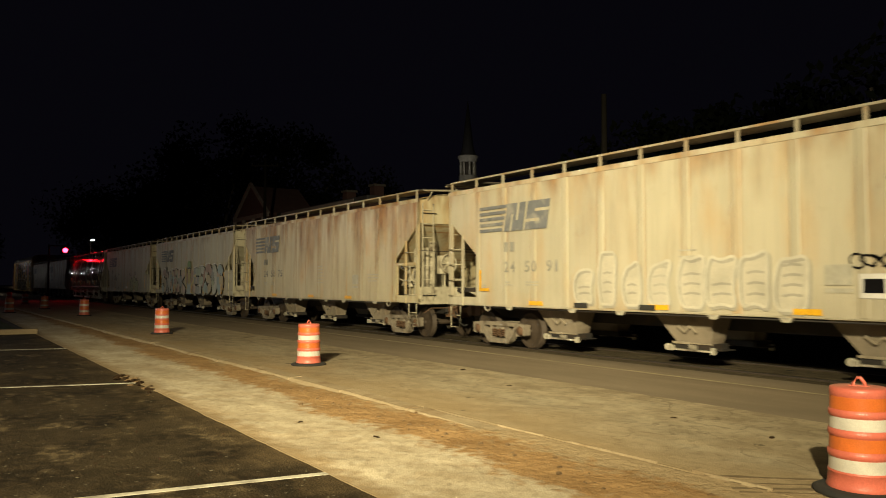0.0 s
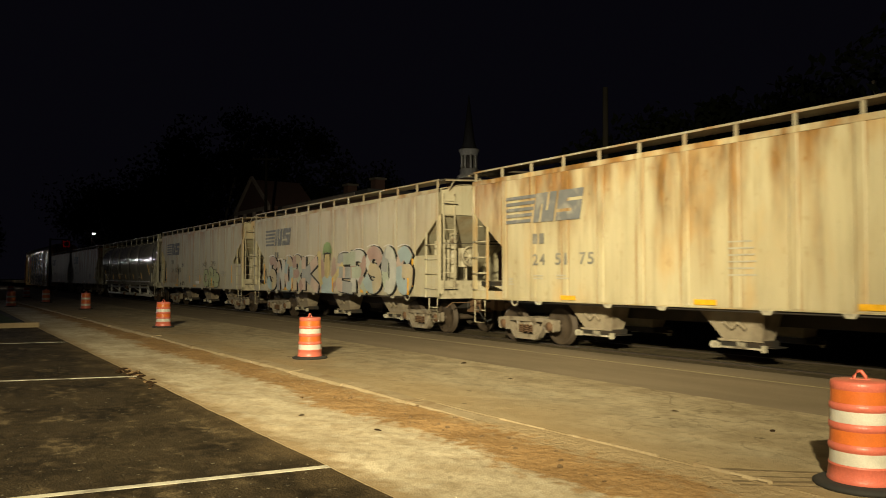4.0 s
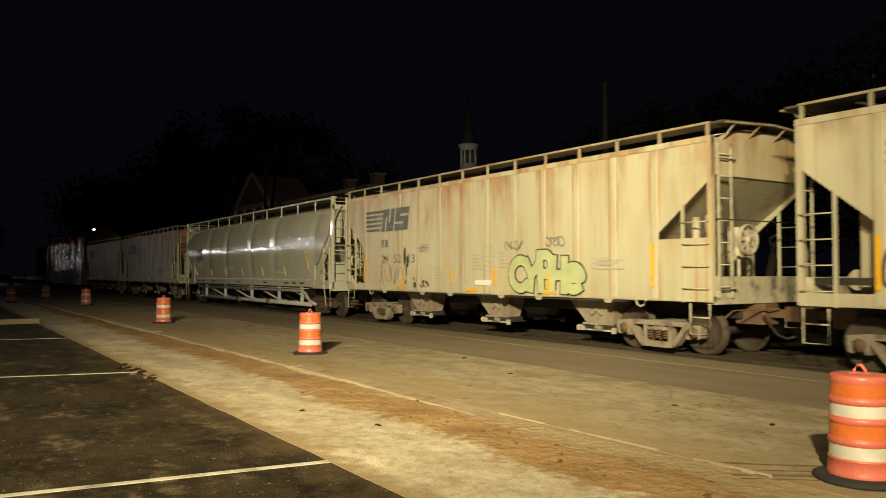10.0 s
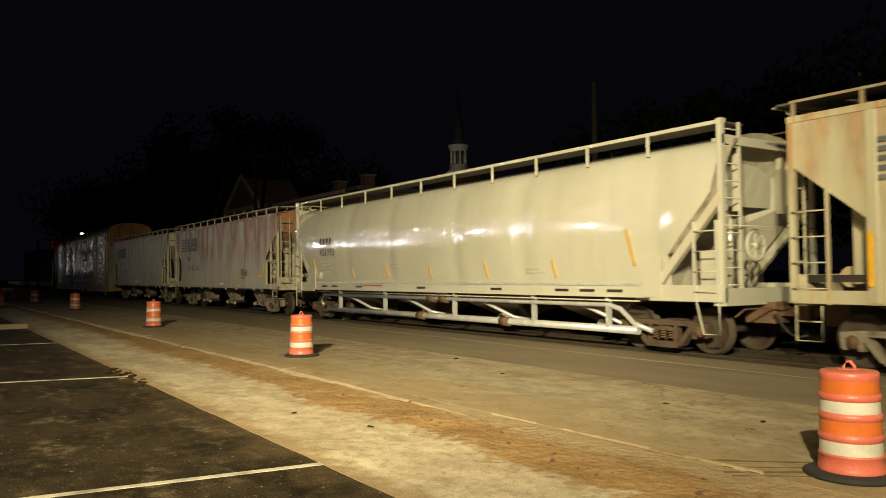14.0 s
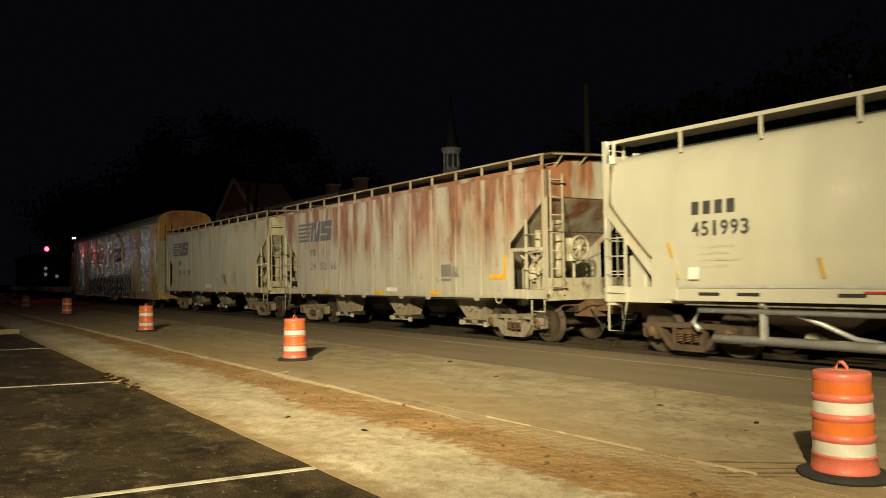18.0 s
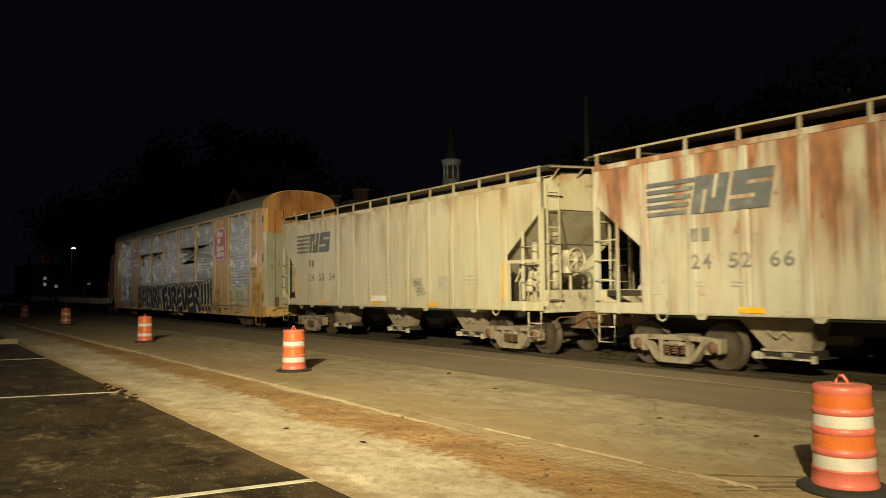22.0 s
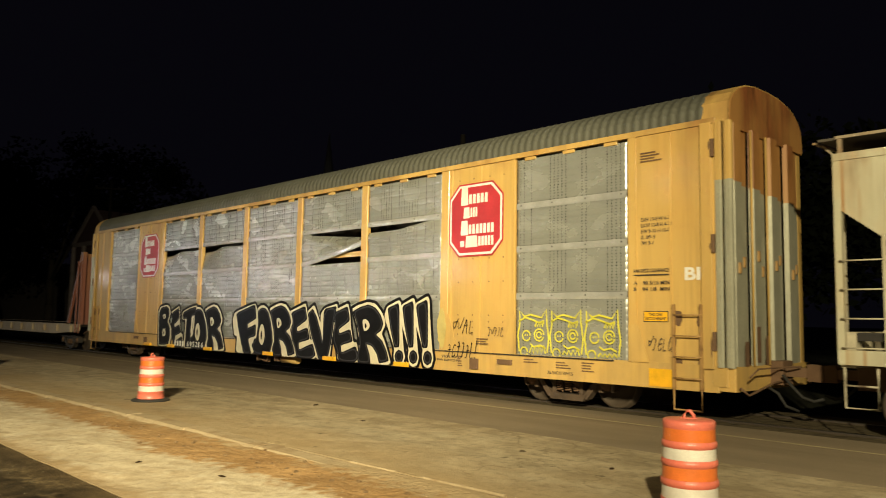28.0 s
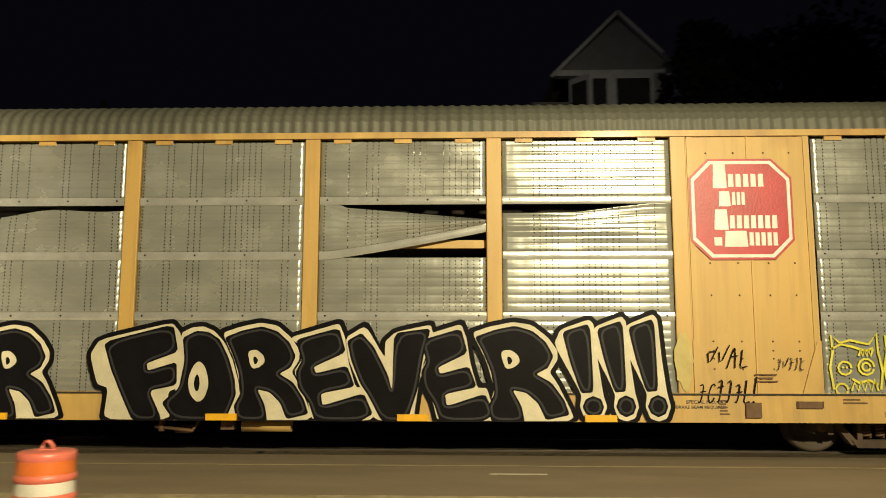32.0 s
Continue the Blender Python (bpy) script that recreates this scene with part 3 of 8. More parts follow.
# low island kerb at the end of the parking lot
island = part("island_kerb", Shape().box(-28.9, -28.6, 0.2, 3.0, -0.02, 0.16, 0.03), M["kerb"])
tagged(island, "pale concrete kerb closing the end of the parking lot", "kerb", "", "structure")
lawn = strip("island_grass", M["grass"], -60, -28.95, lambda x: -6, lambda x: 2.6, 0.03, "dark rough grass behind the island kerb", "grass", "stuff", 0.1, 0.5, 0.05, 16)

# railway track
track = thing("railway_track", "street-side railway track with shiny rail heads", "railway track", "", "structure")
for y in (12.83, 14.29):
    part("rail", Shape().box(-320, 120, y - 0.035, y + 0.035, -0.03, 0.012), M["rail"], track)
    part("rail_head", Shape().box(-320, 120, y - 0.033, y + 0.033, 0.012, 0.02), M["rail_top"], track)
tie = Shape().box(-0.11, 0.11, 12.35, 14.8, -0.08, -0.022, 0.01).mesh("tie")
for k in range(150):
    part("tie", tie, M["wood_pole"], track, at=pose(-60 + k * 0.55, 0, 0))

# clods along the broken edge of the lot
rng = random.Random(11)


def lump(size, seed):
    s = Shape()
    rr = random.Random(seed)
    ring = []
    for j in range(3):
        ring.append([(math.cos(a) * size * (1, 0.9, 0.45)[j] * rr.uniform(0.75, 1.2), math.sin(a) * size * (1, 0.9, 0.45)[j] * rr.uniform(0.6, 1.1), size * (0, 0.35, 0.65)[j]) for a in [k * math.pi / 3 for k in range(6)]])
    s.quadbox(ring[0], ring[1])
    s.quadbox(ring[1], ring[2])
    return s


LUMPS = [lump(1.0, k).mesh("clod") for k in range(5)]
for k in range(26):
    x = -14.6 + 2.9 * (k / 26) ** 1.3 + rng.uniform(-0.15, 0.15)
    r = rng.uniform(0.025, 0.10) * (1.15 - 0.6 * k / 26)
    ob = part("asphalt_clod", LUMPS[k % 5], M["clod"] if k % 3 else M["dirt"], at=pose(x, 2.90 + rng.gauss(-0.05, 0.09), 0.0, rng.uniform(-15, 15), rng.uniform(-15, 15), rng.uniform(0, 360)) @ Matrix.Diagonal((r * 1.3, r * 0.8, r * 0.6, 1)))
    tagged(ob, "broken dark clod of asphalt at the lot edge", "clod", "clods at the lot edge")
for k in range(110):
    x = -3.5 - 9.5 * rng.random() ** 1.3
    y = rng.gauss(4.78, 0.17) + 0.02 * (x + 8)
    ob = part("dirt_clod", LUMPS[k % 5], M["dirt"], at=pose(x, y, 0.0, 0, 0, rng.uniform(0, 360)) @ Matrix.Diagonal([rng.choice((0.010, 0.014, 0.02, 0.034))] * 3 + [1]))
    tagged(ob, "small lump of dry dirt on the verge", "clod", "dirt lumps on the verge")
for x, y, r in ((-7.35, 4.03, 0.05), (-12.2, 8.6, 0.05), (-8.6, 3.7, 0.03), (-5.0, 7.6, 0.035), (-9.9, 7.9, 0.03), (-6.4, 7.7, 0.03)):
    ob = part("stone", LUMPS[2], M["clod"], at=pose(x, y, 0.012 if y < 4 else 0, 0, 0, x * 50) @ Matrix.Diagonal((r * 1.6, r, r * 0.6, 1)))
    tagged(ob, "small dark stone lying on the pavement", "stone", "stones")

# ---- traffic drums ----


def traffic_drum(x, y, turn, label):
    ob = thing("traffic_drum", label, "traffic drum", "traffic drums along the road", "", pose(x, y, 0, 0, 0, turn) @ Matrix.Scale(0.87, 4))
    part("base", shared("drum_base", lambda: Shape().lathe([(0.0, 0.0), (0.40, 0.0), (0.41, 0.03), (0.36, 0.055), (0.28, 0.06), (0.0, 0.06)], 28)), M["rubber"], ob, "black rubber ballast ring")

    def body():
        prof = [(0.285, 0.05), (0.292, 0.07), (0.284, 0.09), (0.272, 0.195), (0.278, 0.200), (0.278, 0.212), (0.266, 0.218), (0.262, 0.335), (0.274, 0.345), (0.276, 0.37), (0.272, 0.395), (0.260, 0.403),
                (0.256, 0.525), (0.268, 0.533), (0.270, 0.558), (0.266, 0.582), (0.254, 0.59), (0.250, 0.70), (0.262, 0.708), (0.263, 0.735), (0.260, 0.758), (0.249, 0.766),
                (0.245, 0.885), (0.250, 0.893), (0.252, 0.93), (0.246, 0.955), (0.235, 0.963), (0.12, 0.970), (0.0, 0.970)]
        return Shape().lathe(prof, 36)
    part("drum", shared("drum_body", body), M["drum_orange"], ob, "orange plastic drum")
    for z0, z1, r0, r1, mat_ in ((0.220, 0.333, 0.2672, 0.2636, "drum_white"), (0.406, 0.522, 0.2614, 0.2576, "drum_band"), (0.592, 0.698, 0.2554, 0.2516, "drum_white"), (0.768, 0.883, 0.2503, 0.2466, "drum_band")):
        part("white_band" if mat_ == "drum_white" else "orange_band", shared("band%.3f" % z0, lambda: Shape().lathe([(r0, z0), (r1, z1)], 36)), M[mat_], ob)
    part("handle", shared("drum_handle", lambda: Shape().tube([(-0.055, 0, 0.95), (-0.045, 0, 1.00), (-0.012, 0, 1.045), (0.012, 0, 1.045), (0.045, 0, 1.00), (0.055, 0, 0.95)], 0.017, 8)), M["drum_orange"], ob)
    part("handle_lug", shared("drum_lug", lambda: Shape().box(-0.09, 0.09, -0.03, 0.03, 0.95, 0.976, 0.01)), M["drum_orange"], ob)
    return ob


for k, (x, y) in enumerate(((-3.30, 6.19), (-14.67, 6.48), (-26.4, 6.42), (-43.3, 6.65), (-56.3, 6.25), (-70.2, 6.4), (-49.6, 3.75), (-56.6, 3.35), (-84, 6.3), (-78, 3.2))):
    traffic_drum(x, y, (25, 200, 110, 60, 300, 10, 140, 230, 80, 15)[k], ("scuffed orange and white traffic drum near the verge, black rubber base" if k < 1 else "upright orange traffic drum with two narrow white bands" if k < 4 else "orange and white traffic drum standing further along the dark road"))

# ---- train: common pieces ----
TRACK_Y, RAIL_Z = 13.56, 0.02
SIDE = 1.56
WHEEL_R = 0.457
SPIN = []


def wheelset_shape():
    s = Shape()
    for sgn in (-1, 1):
        y = sgn * 0.73
        prof = [(0.05, 0.06), (0.12, 0.075), (0.20, 0.03), (0.37, 0.02), (0.405, 0.06), (WHEEL_R, 0.06), (WHEEL_R, -0.05), (0.483, -0.06), (0.483, -0.08), (0.40, -0.075), (0.37, -0.02), (0.20, -0.03), (0.12, -0.07), (0.05, -0.07)]
        s.lathe([(r, y + sgn * h) for r, h in prof], 28, "y")
        for k in range(3):
            a = k * 2.1
            s.box(math.cos(a) * 0.3 - 0.025, math.cos(a) * 0.3 + 0.025, y + sgn * 0.015, y + sgn * 0.032, math.sin(a) * 0.3 - 0.025, math.sin(a) * 0.3 + 0.025)
    s.tube([(0, -1.05, 0), (0, 1.05, 0)], 0.075, 12)
    return s


def side_frame_shape():
    """Cast side frame: top chord, sloping tension arms, two columns, pedestal jaws; in x and z about the truck's middle."""
    s = Shape()
    y0, y1 = -0.09, 0.09
    h = WHEEL_R
    s.slab([(-1.10, h + 0.15), (-0.72, h + 0.19), (0.72, h + 0.19), (1.10, h + 0.15), (1.08, h + 0.05), (0.74, h + 0.09), (-0.74, h + 0.09), (-1.08, h + 0.05)], y0, y1)
    for g in (-1, 1):
        q = [(g * 0.78, h + 0.09), (g * 0.66, h + 0.09), (g * 0.34, h - 0.29), (g * 0.46, h - 0.31)]
        s.slab(q if g < 0 else q[::-1], y0, y1)
        q = [(g * 0.36, h + 0.09), (g * 0.28, h + 0.09), (g * 0.28, h - 0.29), (g * 0.36, h - 0.29)]
        s.slab(q if g < 0 else q[::-1], y0 + 0.01, y1 - 0.01)
        q = [(g * 1.10, h + 0.05), (g * 1.01, h + 0.05), (g * 1.01, h - 0.14), (g * 1.08, h - 0.11)]
        s.slab(q if g < 0 else q[::-1], y0, y1)
        s.box(g * 0.77 - 0.04, g * 0.77 + 0.04, y0, y1, h - 0.15, h + 0.09)
    s.slab([(-0.46, h - 0.23), (0.46, h - 0.23), (0.38, h - 0.35), (-0.38, h - 0.35)], y0 - 0.02, y1)
    return s


def springs_shape():
    s = Shape()
    pts = [(0.06 * math.cos(a), -0.05 + 0.05 * math.sin(a), WHEEL_R - 0.19 + 0.19 * a / 25) for a in [k * 0.7 for k in range(37)]]
    return s.tube(pts, 0.017, 5)


def truck(parent, x, paint, wheel_paint=None):
    t = part("truck", shared("bolster", lambda: Shape().box(-0.17, 0.17, -1.1, 1.1, WHEEL_R - 0.02, WHEEL_R + 0.2, 0.03).box(-0.28, 0.28, -1.08, -0.92, WHEEL_R - 0.02, WHEEL_R + 0.05).box(-0.28, 0.28, 0.92, 1.08, WHEEL_R - 0.02, WHEEL_R + 0.05)), paint, parent, at=pose(x, 0, 0))
    for y in (-1.06, 1.06):
        part("side_frame", shared("side_frame", side_frame_shape), paint, t, at=pose(0, y, 0, 0, 0, 0 if y < 0 else 180))
        for dx in (-0.2, 0.0, 0.2):
            part("spring", shared("spring", springs_shape), M["steel_rusty"], t, at=pose(dx, y, 0))
        for dx in (-0.889, 0.889):
            part("bearing_cap", shared("bearing", lambda: Shape().lathe([(0.0, -0.10), (0.06, -0.10), (0.07, -0.085), (0.105, -0.08), (0.12, -0.03), (0.12, 0.08)], 18, "y")), M["steel_rusty"], t, at=pose(dx, y - 0.03 if y < 0 else y + 0.03, WHEEL_R, 0, 0, 0 if y < 0 else 180))
    for dx in (-0.889, 0.889):
        w = part("wheelset", shared("wheelset", wheelset_shape), M["wheel"], t, at=pose(dx, 0, WHEEL_R))
        SPIN.append((w, dx))
    for dx in (-0.45, 0.45):
        part("brake_beam", shared("brake_beam", lambda: Shape().bar((0, -0.8, 0.36), (0, 0.8, 0.36), 0.09)), M["steel_dark"], t, at=pose(dx, 0, 0))
    return t


def coupler(parent, x, out):
    """Draft gear box, shank and knuckle."""
    s = Shape().box(-0.5, 0.15, -0.24, 0.24, 0.62, 1.02, 0.03).box(0.1, 0.62, -0.08, 0.08, 0.76, 0.92, 0.02)
    s.quadbox([(0.5, -0.1, 0.70), (0.78, -0.17, 0.70), (0.84, 0.0, 0.70), (0.7, 0.15, 0.70), (0.5, 0.1, 0.70)], [(0.5, -0.1, 0.98), (0.78, -0.17, 0.98), (0.84, 0.0, 0.98), (0.7, 0.15, 0.98), (0.5, 0.1, 0.98)])
    me = MESHES.setdefault("coupler", None) or s.mesh("coupler")
    MESHES["coupler"] = me
    c = part("coupler", me, M["steel_rusty"], parent, at=pose(x, 0, 0, 0, 0, 0 if out > 0 else 180))
    part("air_hose", shared("air_hose", lambda: Shape().tube([(0.2, -0.35, 0.8), (0.35, -0.36, 0.62), (0.52, -0.36, 0.45), (0.7, -0.36, 0.40), (0.85, -0.36, 0.45)], 0.025, 8)), M["rubber"], c)
    part("uncoupling_lever", shared("lever", lambda: Shape().tube([(0.1, -1.4, 0.78), (0.16, -1.2, 0.92), (0.16, -0.4, 0.92), (0.45, -0.2, 0.95)], 0.014, 6)), M["steel_rusty"], c)
    return c


def ladder(parent, x, y, z0, z1, width, rungs, paint, facing="x", name="ladder", stile=0.05):
    """Two stiles with rungs. facing x: in the plane of the side; facing y: in the plane of the car's end."""
    d = Vector((1, 0, 0)) if facing == "x" else Vector((0, 1, 0))
    a, b = Vector((x, y, 0)) - d * width / 2, Vector((x, y, 0)) + d * width / 2
    up = Vector((0, 0, 1))
    l = part(name, Shape().bar(a + up * z0, a + up * z1, stile).bar(b + up * z0, b + up * z1, stile), paint, parent)
    rung = Shape().tube([a - Vector((x, y, 0)), a + Vector((0, -0.03, 0)) - Vector((x, y, 0)), b + Vector((0, -0.03, 0)) - Vector((x, y, 0)), b - Vector((x, y, 0))], 0.013, 6).mesh("rung")
    for k in range(rungs):
        z = z0 + (z1 - z0) * (k + 0.5) / rungs
        part("rung", rung, paint, l, at=pose(x, y, z))
    return l


def grab(parent, p, q, out, paint, name="grab_iron"):
    p, q, o = Vector(p), Vector(q), Vector(out)
    return part(name, Shape().tube([p, p + o, q + o, q], 0.013, 6), paint, parent)


def scrawl(parent, x0, z0, x1, z1, seed, material, strokes=5, r=0.012, y=None, name="tag_stroke"):
    """A sprayed tag that cannot be read: looping strokes on the side."""
    rr = random.Random(seed)
    y = -SIDE - 0.004 if y is None else y
    for k in range(strokes):
        cx = x0 + (x1 - x0) * (k + 0.5) / strokes
        w, h = (x1 - x0) / strokes * 0.75, (z1 - z0) * 0.5
        a0, turn, lean = rr.uniform(0, 6.3), rr.choice((-1, 1)) * rr.uniform(3.5, 6.5), rr.uniform(-0.3, 0.3)
        ex, ez = rr.uniform(0.6, 1.1), rr.uniform(0.6, 1.0)
        pts = []
        for j in range(15):
            a = a0 + turn * j / 14
            zz = math.sin(a) * h * ez
            pts.append((cx + math.cos(a * (1.0 + 0.25 * math.sin(k))) * w * ex + lean * zz, y, (z0 + z1) / 2 + zz))
        part(name, ribbon(pts, r), material, parent)


def ribbon(pts, r):
    """A flat painted line of width 2r that follows points on the side, 3 mm thick."""
    s = Shape()
    left, right = [], []
    for k, p in enumerate(pts):
        p = Vector(p)
        d = Vector(pts[min(k + 1, len(pts) - 1)]) - Vector(pts[max(k - 1, 0)])
        nrm = Vector((-d.z, 0, d.x)).normalized() * r
        left.append(p + nrm)
        right.append(p - nrm)
    n = len(pts)
    s.v = [tuple(p) for p in left + right]
    s.f = [(k, k + 1, n + k + 1, n + k) for k in range(n - 1)]
    s.smooth = [False] * (n - 1)
    return s


def plate_text(parent, text, x, z, w, h, material, y=None, name="lettering", fat=0.0, shear=0.0):
    return part(name, word(text, w, h, fat, shear), material, parent, at=pose(x, (-SIDE if y is None else y) - 0.001, z))


def blot(name, x, z, w, h, material, parent, y=None, seed=0, n=18):
    """A patch of paint with an uneven outline."""
    rr = random.Random(seed)
    y = -SIDE - 0.002 if y is None else y
    pts = [(x + w / 2 * math.cos(2 * math.pi * k / n) * rr.uniform(0.8, 1.1), z + h / 2 * math.sin(2 * math.pi * k / n) * rr.uniform(0.8, 1.1)) for k in range(n)]
    return part(name, Shape().slab(pts, y - 0.0005, y), material, parent)


def marks(parent, x, z, w, rows, material, h=0.035, gap=0.065, y=None, seed=0):
    """Small stencilled lines that cannot be read, as plain bars."""
    rr = random.Random(seed)
    y = -SIDE - 0.014 if y is None else y
    for k in range(rows):
        ww = w * rr.uniform(0.6, 1.0)
        part("stencil_bar", Shape().box(x, x + ww, y - 0.001, y, z - k * gap - h, z - k * gap), material, parent)


# ---- three-bay covered hopper cars ----
HOPPER_HALF = 7.5


def hopper(name_label, centre, paint, number, logo="logo", digits="stencil", seed=1, frame_paint=None, end_yellow=False, plated=False):
    car = thing("hopper_car", name_label, "hopper car", "covered hopper cars of the train", "", pose(centre, TRACK_Y, RAIL_Z))
    rr = random.Random(seed)
    H, top, sill = HOPPER_HALF, 4.16, 1.09
    fp = frame_paint or M["steel_dusty"]
    outline = [(-H, top), (-H, 3.40), (-H + 1.28, 2.40), (-H + 1.28, sill), (H - 1.28, sill), (H - 1.28, 2.40), (H, 3.40), (H, top)]
    for y, nm in ((-SIDE + 0.003, "side_panel"), (SIDE - 0.033, "side_panel")):
        part(nm, shared("hopper_side", lambda: Shape().slab(outline, 0, 0.03)), paint, car, at=pose(0, y, 0))
    rib = shared("hopper_rib", lambda: Shape().quadbox([(-0.10, 0.003, sill + 0.02), (0.10, 0.003, sill + 0.02), (0.10, 0.003, top - 0.02), (-0.10, 0.003, top - 0.02)], [(-0.065, -0.011, sill + 0.02), (0.065, -0.011, sill + 0.02), (0.065, -0.011, top - 0.02), (-0.065, -0.011, top - 0.02)]))
    for k in range(12):
        x = -H + 1.36 + k * (2 * H - 2.72) / 11
        part("rib", rib, paint, car, at=pose(x, -SIDE + 0.002, 0))
        part("rib", rib, paint, car, at=pose(x, SIDE - 0.002, 0, 0, 0, 180))
    # sills, top chords, roof
    for g in (-1, 1):
        part("side_sill", shared("side_sill", lambda: Shape().box(-H, H, -0.03, 0.09, sill - 0.02, sill + 0.09, 0.01)), paint, car, at=pose(0, g * (SIDE - 0.045), 0, 0, 0, 0 if g < 0 else 180))
        part("top_chord", shared("top_chord", lambda: Shape().box(-H, H, -0.012, 0.06, top - 0.09, top + 0.02)), paint, car, at=pose(0, g * (SIDE + 0.004), 0, 0, 0, 0 if g < 0 else 180))
    part("roof", shared("hopper_roof", lambda: Shape().grid(2, 12, lambda u, v: (-H + 2 * H * u, (v * 2 - 1) * (SIDE - 0.02), top + 0.015 + 0.20 * (1 - (2 * v - 1) ** 2)))), paint, car, thick=0.02)
    for k in range(8):
        part("hatch_cover", shared("hatch", lambda: Shape().box(-0.75, 0.75, -0.32, 0.32, 4.34, 4.42, 0.05)), paint, car, at=pose(-H + 1.2 + k * 1.8, 0, 0))
    # running boards at the roof edge, on brackets, with a light edge rail
    zb = 4.44
    for g in (-1, 1):
        board = part("running_board", shared("running_board", lambda: Shape().box(-H + 0.05, H - 0.05, -0.02, 0.50, zb - 0.035, zb - 0.005)), M["grating"], car, "rusty steel grating walkway", at=pose(0, g * (SIDE - 0.06), 0, 0, 0, 0 if g < 0 else 180))
        part("edge_rail", shared("edge_rail", lambda: Shape().box(-H + 0.04, H - 0.04, -0.045, -0.02, zb - 0.035, zb + 0.008)), M["rail_paint"], board)
        for k in range(14):
            x = -H + 0.1 + k * (2 * H - 0.2) / 13
            part("bracket", shared("bracket", lambda: Shape().box(-0.03, 0.03, -0.045, 0.0, top - 0.06, zb - 0.04)), M["rail_paint"], board, at=pose(x if g < 0 else -x, 0, 0))
        for kx in (-1, 1):
            part("end_board", shared("end_board", lambda: Shape().quadbox([(-0.42, 0.0, zb - 0.04), (0.42, 0.0, zb - 0.04), (0.42, 1.5, zb + 0.04), (-0.42, 1.5, zb + 0.04)], [(-0.42, 0.0, zb), (0.42, 0.0, zb), (0.42, 1.5, zb + 0.08), (-0.42, 1.5, zb + 0.08)])), M["grating"], board, at=pose(kx * (H - 0.20), 0, 0))
            part("end_bracket", shared("end_bracket", lambda: Shape().bar((0, 0.3, 4.12), (0.28, 0.3, zb - 0.04), 0.03).bar((0, 1.1, 4.22), (0.28, 1.1, zb), 0.03).bar((0.30, 0.0, zb - 0.05), (0.30, 1.5, zb + 0.03), 0.035)), M["rail_paint"], board, at=pose(kx * (H - 0.02), 0, 0, 0, 0, 0) @ Matrix.Diagonal((kx, 1, 1, 1)))
    # bays with slope sheets and gates
    bay = shared("hopper_bay", lambda: Shape().quadbox([(-0.32, -0.86, 0.46), (0.50, -0.86, 0.46), (0.50, -0.48, 0.46), (-0.32, -0.48, 0.46)], [(-0.88, -0.98, sill + 0.02), (0.66, -0.98, sill + 0.02), (0.66, -0.36, sill + 0.02), (-0.88, -0.36, sill + 0.02)]))
    for x in (-3.75, 0.0, 3.75):
        for s_ in (-1, 1):
            b = part("bay", bay, M["bay_" + str(seed % 2)], car, at=pose(x + 0.08, 0, 0) @ Matrix.Diagonal((1, -s_, 1, 1)))
            part("gate_frame", shared("gate_frame", lambda: Shape().box(-0.36, 0.58, -0.92, -0.42, 0.36, 0.47, 0.02)), M["steel_dark"], b)
            part("gate_lip", shared("gate_lip", lambda: Shape().box(-0.36, 0.10, -0.965, -0.925, 0.44, 0.485).box(0.10, 0.58, -0.955, -0.925, 0.45, 0.475)), M["bay_0"], b)
            part("gate_rack", shared("gate_rack", lambda: Shape().box(-0.30, 0.60, -0.99, -0.92, 0.31, 0.345).box(-0.42, -0.34, -1.0, -0.90, 0.30, 0.40).box(0.58, 0.64, -1.0, -0.90, 0.27, 0.40).box(0.06, 0.22, -0.99, -0.92, 0.345, 0.43)), M["gate"], b)
            part("gate_slide", shared("gate_slide", lambda: Shape().box(-0.33, 0.78, -0.92, -0.5, 0.35, 0.37)), M["steel_dark"], b)
            part("gate_shaft", shared("gate_shaft", lambda: Shape().tube([(-0.46, -1.0, 0.36), (-0.46, -0.86, 0.36)], 0.07, 10)), M["gate"], b)
            part("knocker_bracket", shared("knocker", lambda: Shape().bar((-0.22, -0.97, 0.80), (-0.05, -0.96, 0.68), 0.045).bar((-0.05, -0.96, 0.68), (0.08, -0.97, 0.80), 0.04).bar((0.08, -0.97, 0.80), (0.24, -0.96, 0.68), 0.04)), M["bay_0"], b)
    part("centre_sill", shared("centre_sill", lambda: Shape().box(-H + 0.3, H - 0.3, -0.32, 0.32, 0.72, 1.05, 0.02)), M["steel_dark"], car)
    part("brake_pipe", shared("brake_pipe", lambda: Shape().tube([(-H + 1.4, -SIDE + 0.10, sill - 0.06), (H - 2.2, -SIDE + 0.10, sill - 0.06)], 0.018, 6)), M["steel_dark"], car)
    # ends
    for g in (-1, 1):
        e = g * H
        part("corner_post", Shape().box(e - g * 0.10 if g > 0 else e, e if g > 0 else e + 0.10, -SIDE - 0.004, -SIDE + 0.09, sill, 4.18), paint, car)
        part("corner_post", Shape().box(e - g * 0.10 if g > 0 else e, e if g > 0 else e + 0.10, SIDE - 0.09, SIDE + 0.004, sill, 4.18), paint, car)
        arch = [(-SIDE + 0.06, 3.45), (SIDE - 0.06, 3.45), (SIDE - 0.06, 4.14)] + [((SIDE - 0.3) * math.cos(math.pi * k / 8), 4.17 + 0.22 * math.sin(math.pi * k / 8)) for k in range(9)] + [(-SIDE + 0.06, 4.14)]
        part("end_sheet", Shape().quadbox([(e, y, z) for y, z in arch], [(e - g * 0.04, y, z) for y, z in arch]), paint, car)
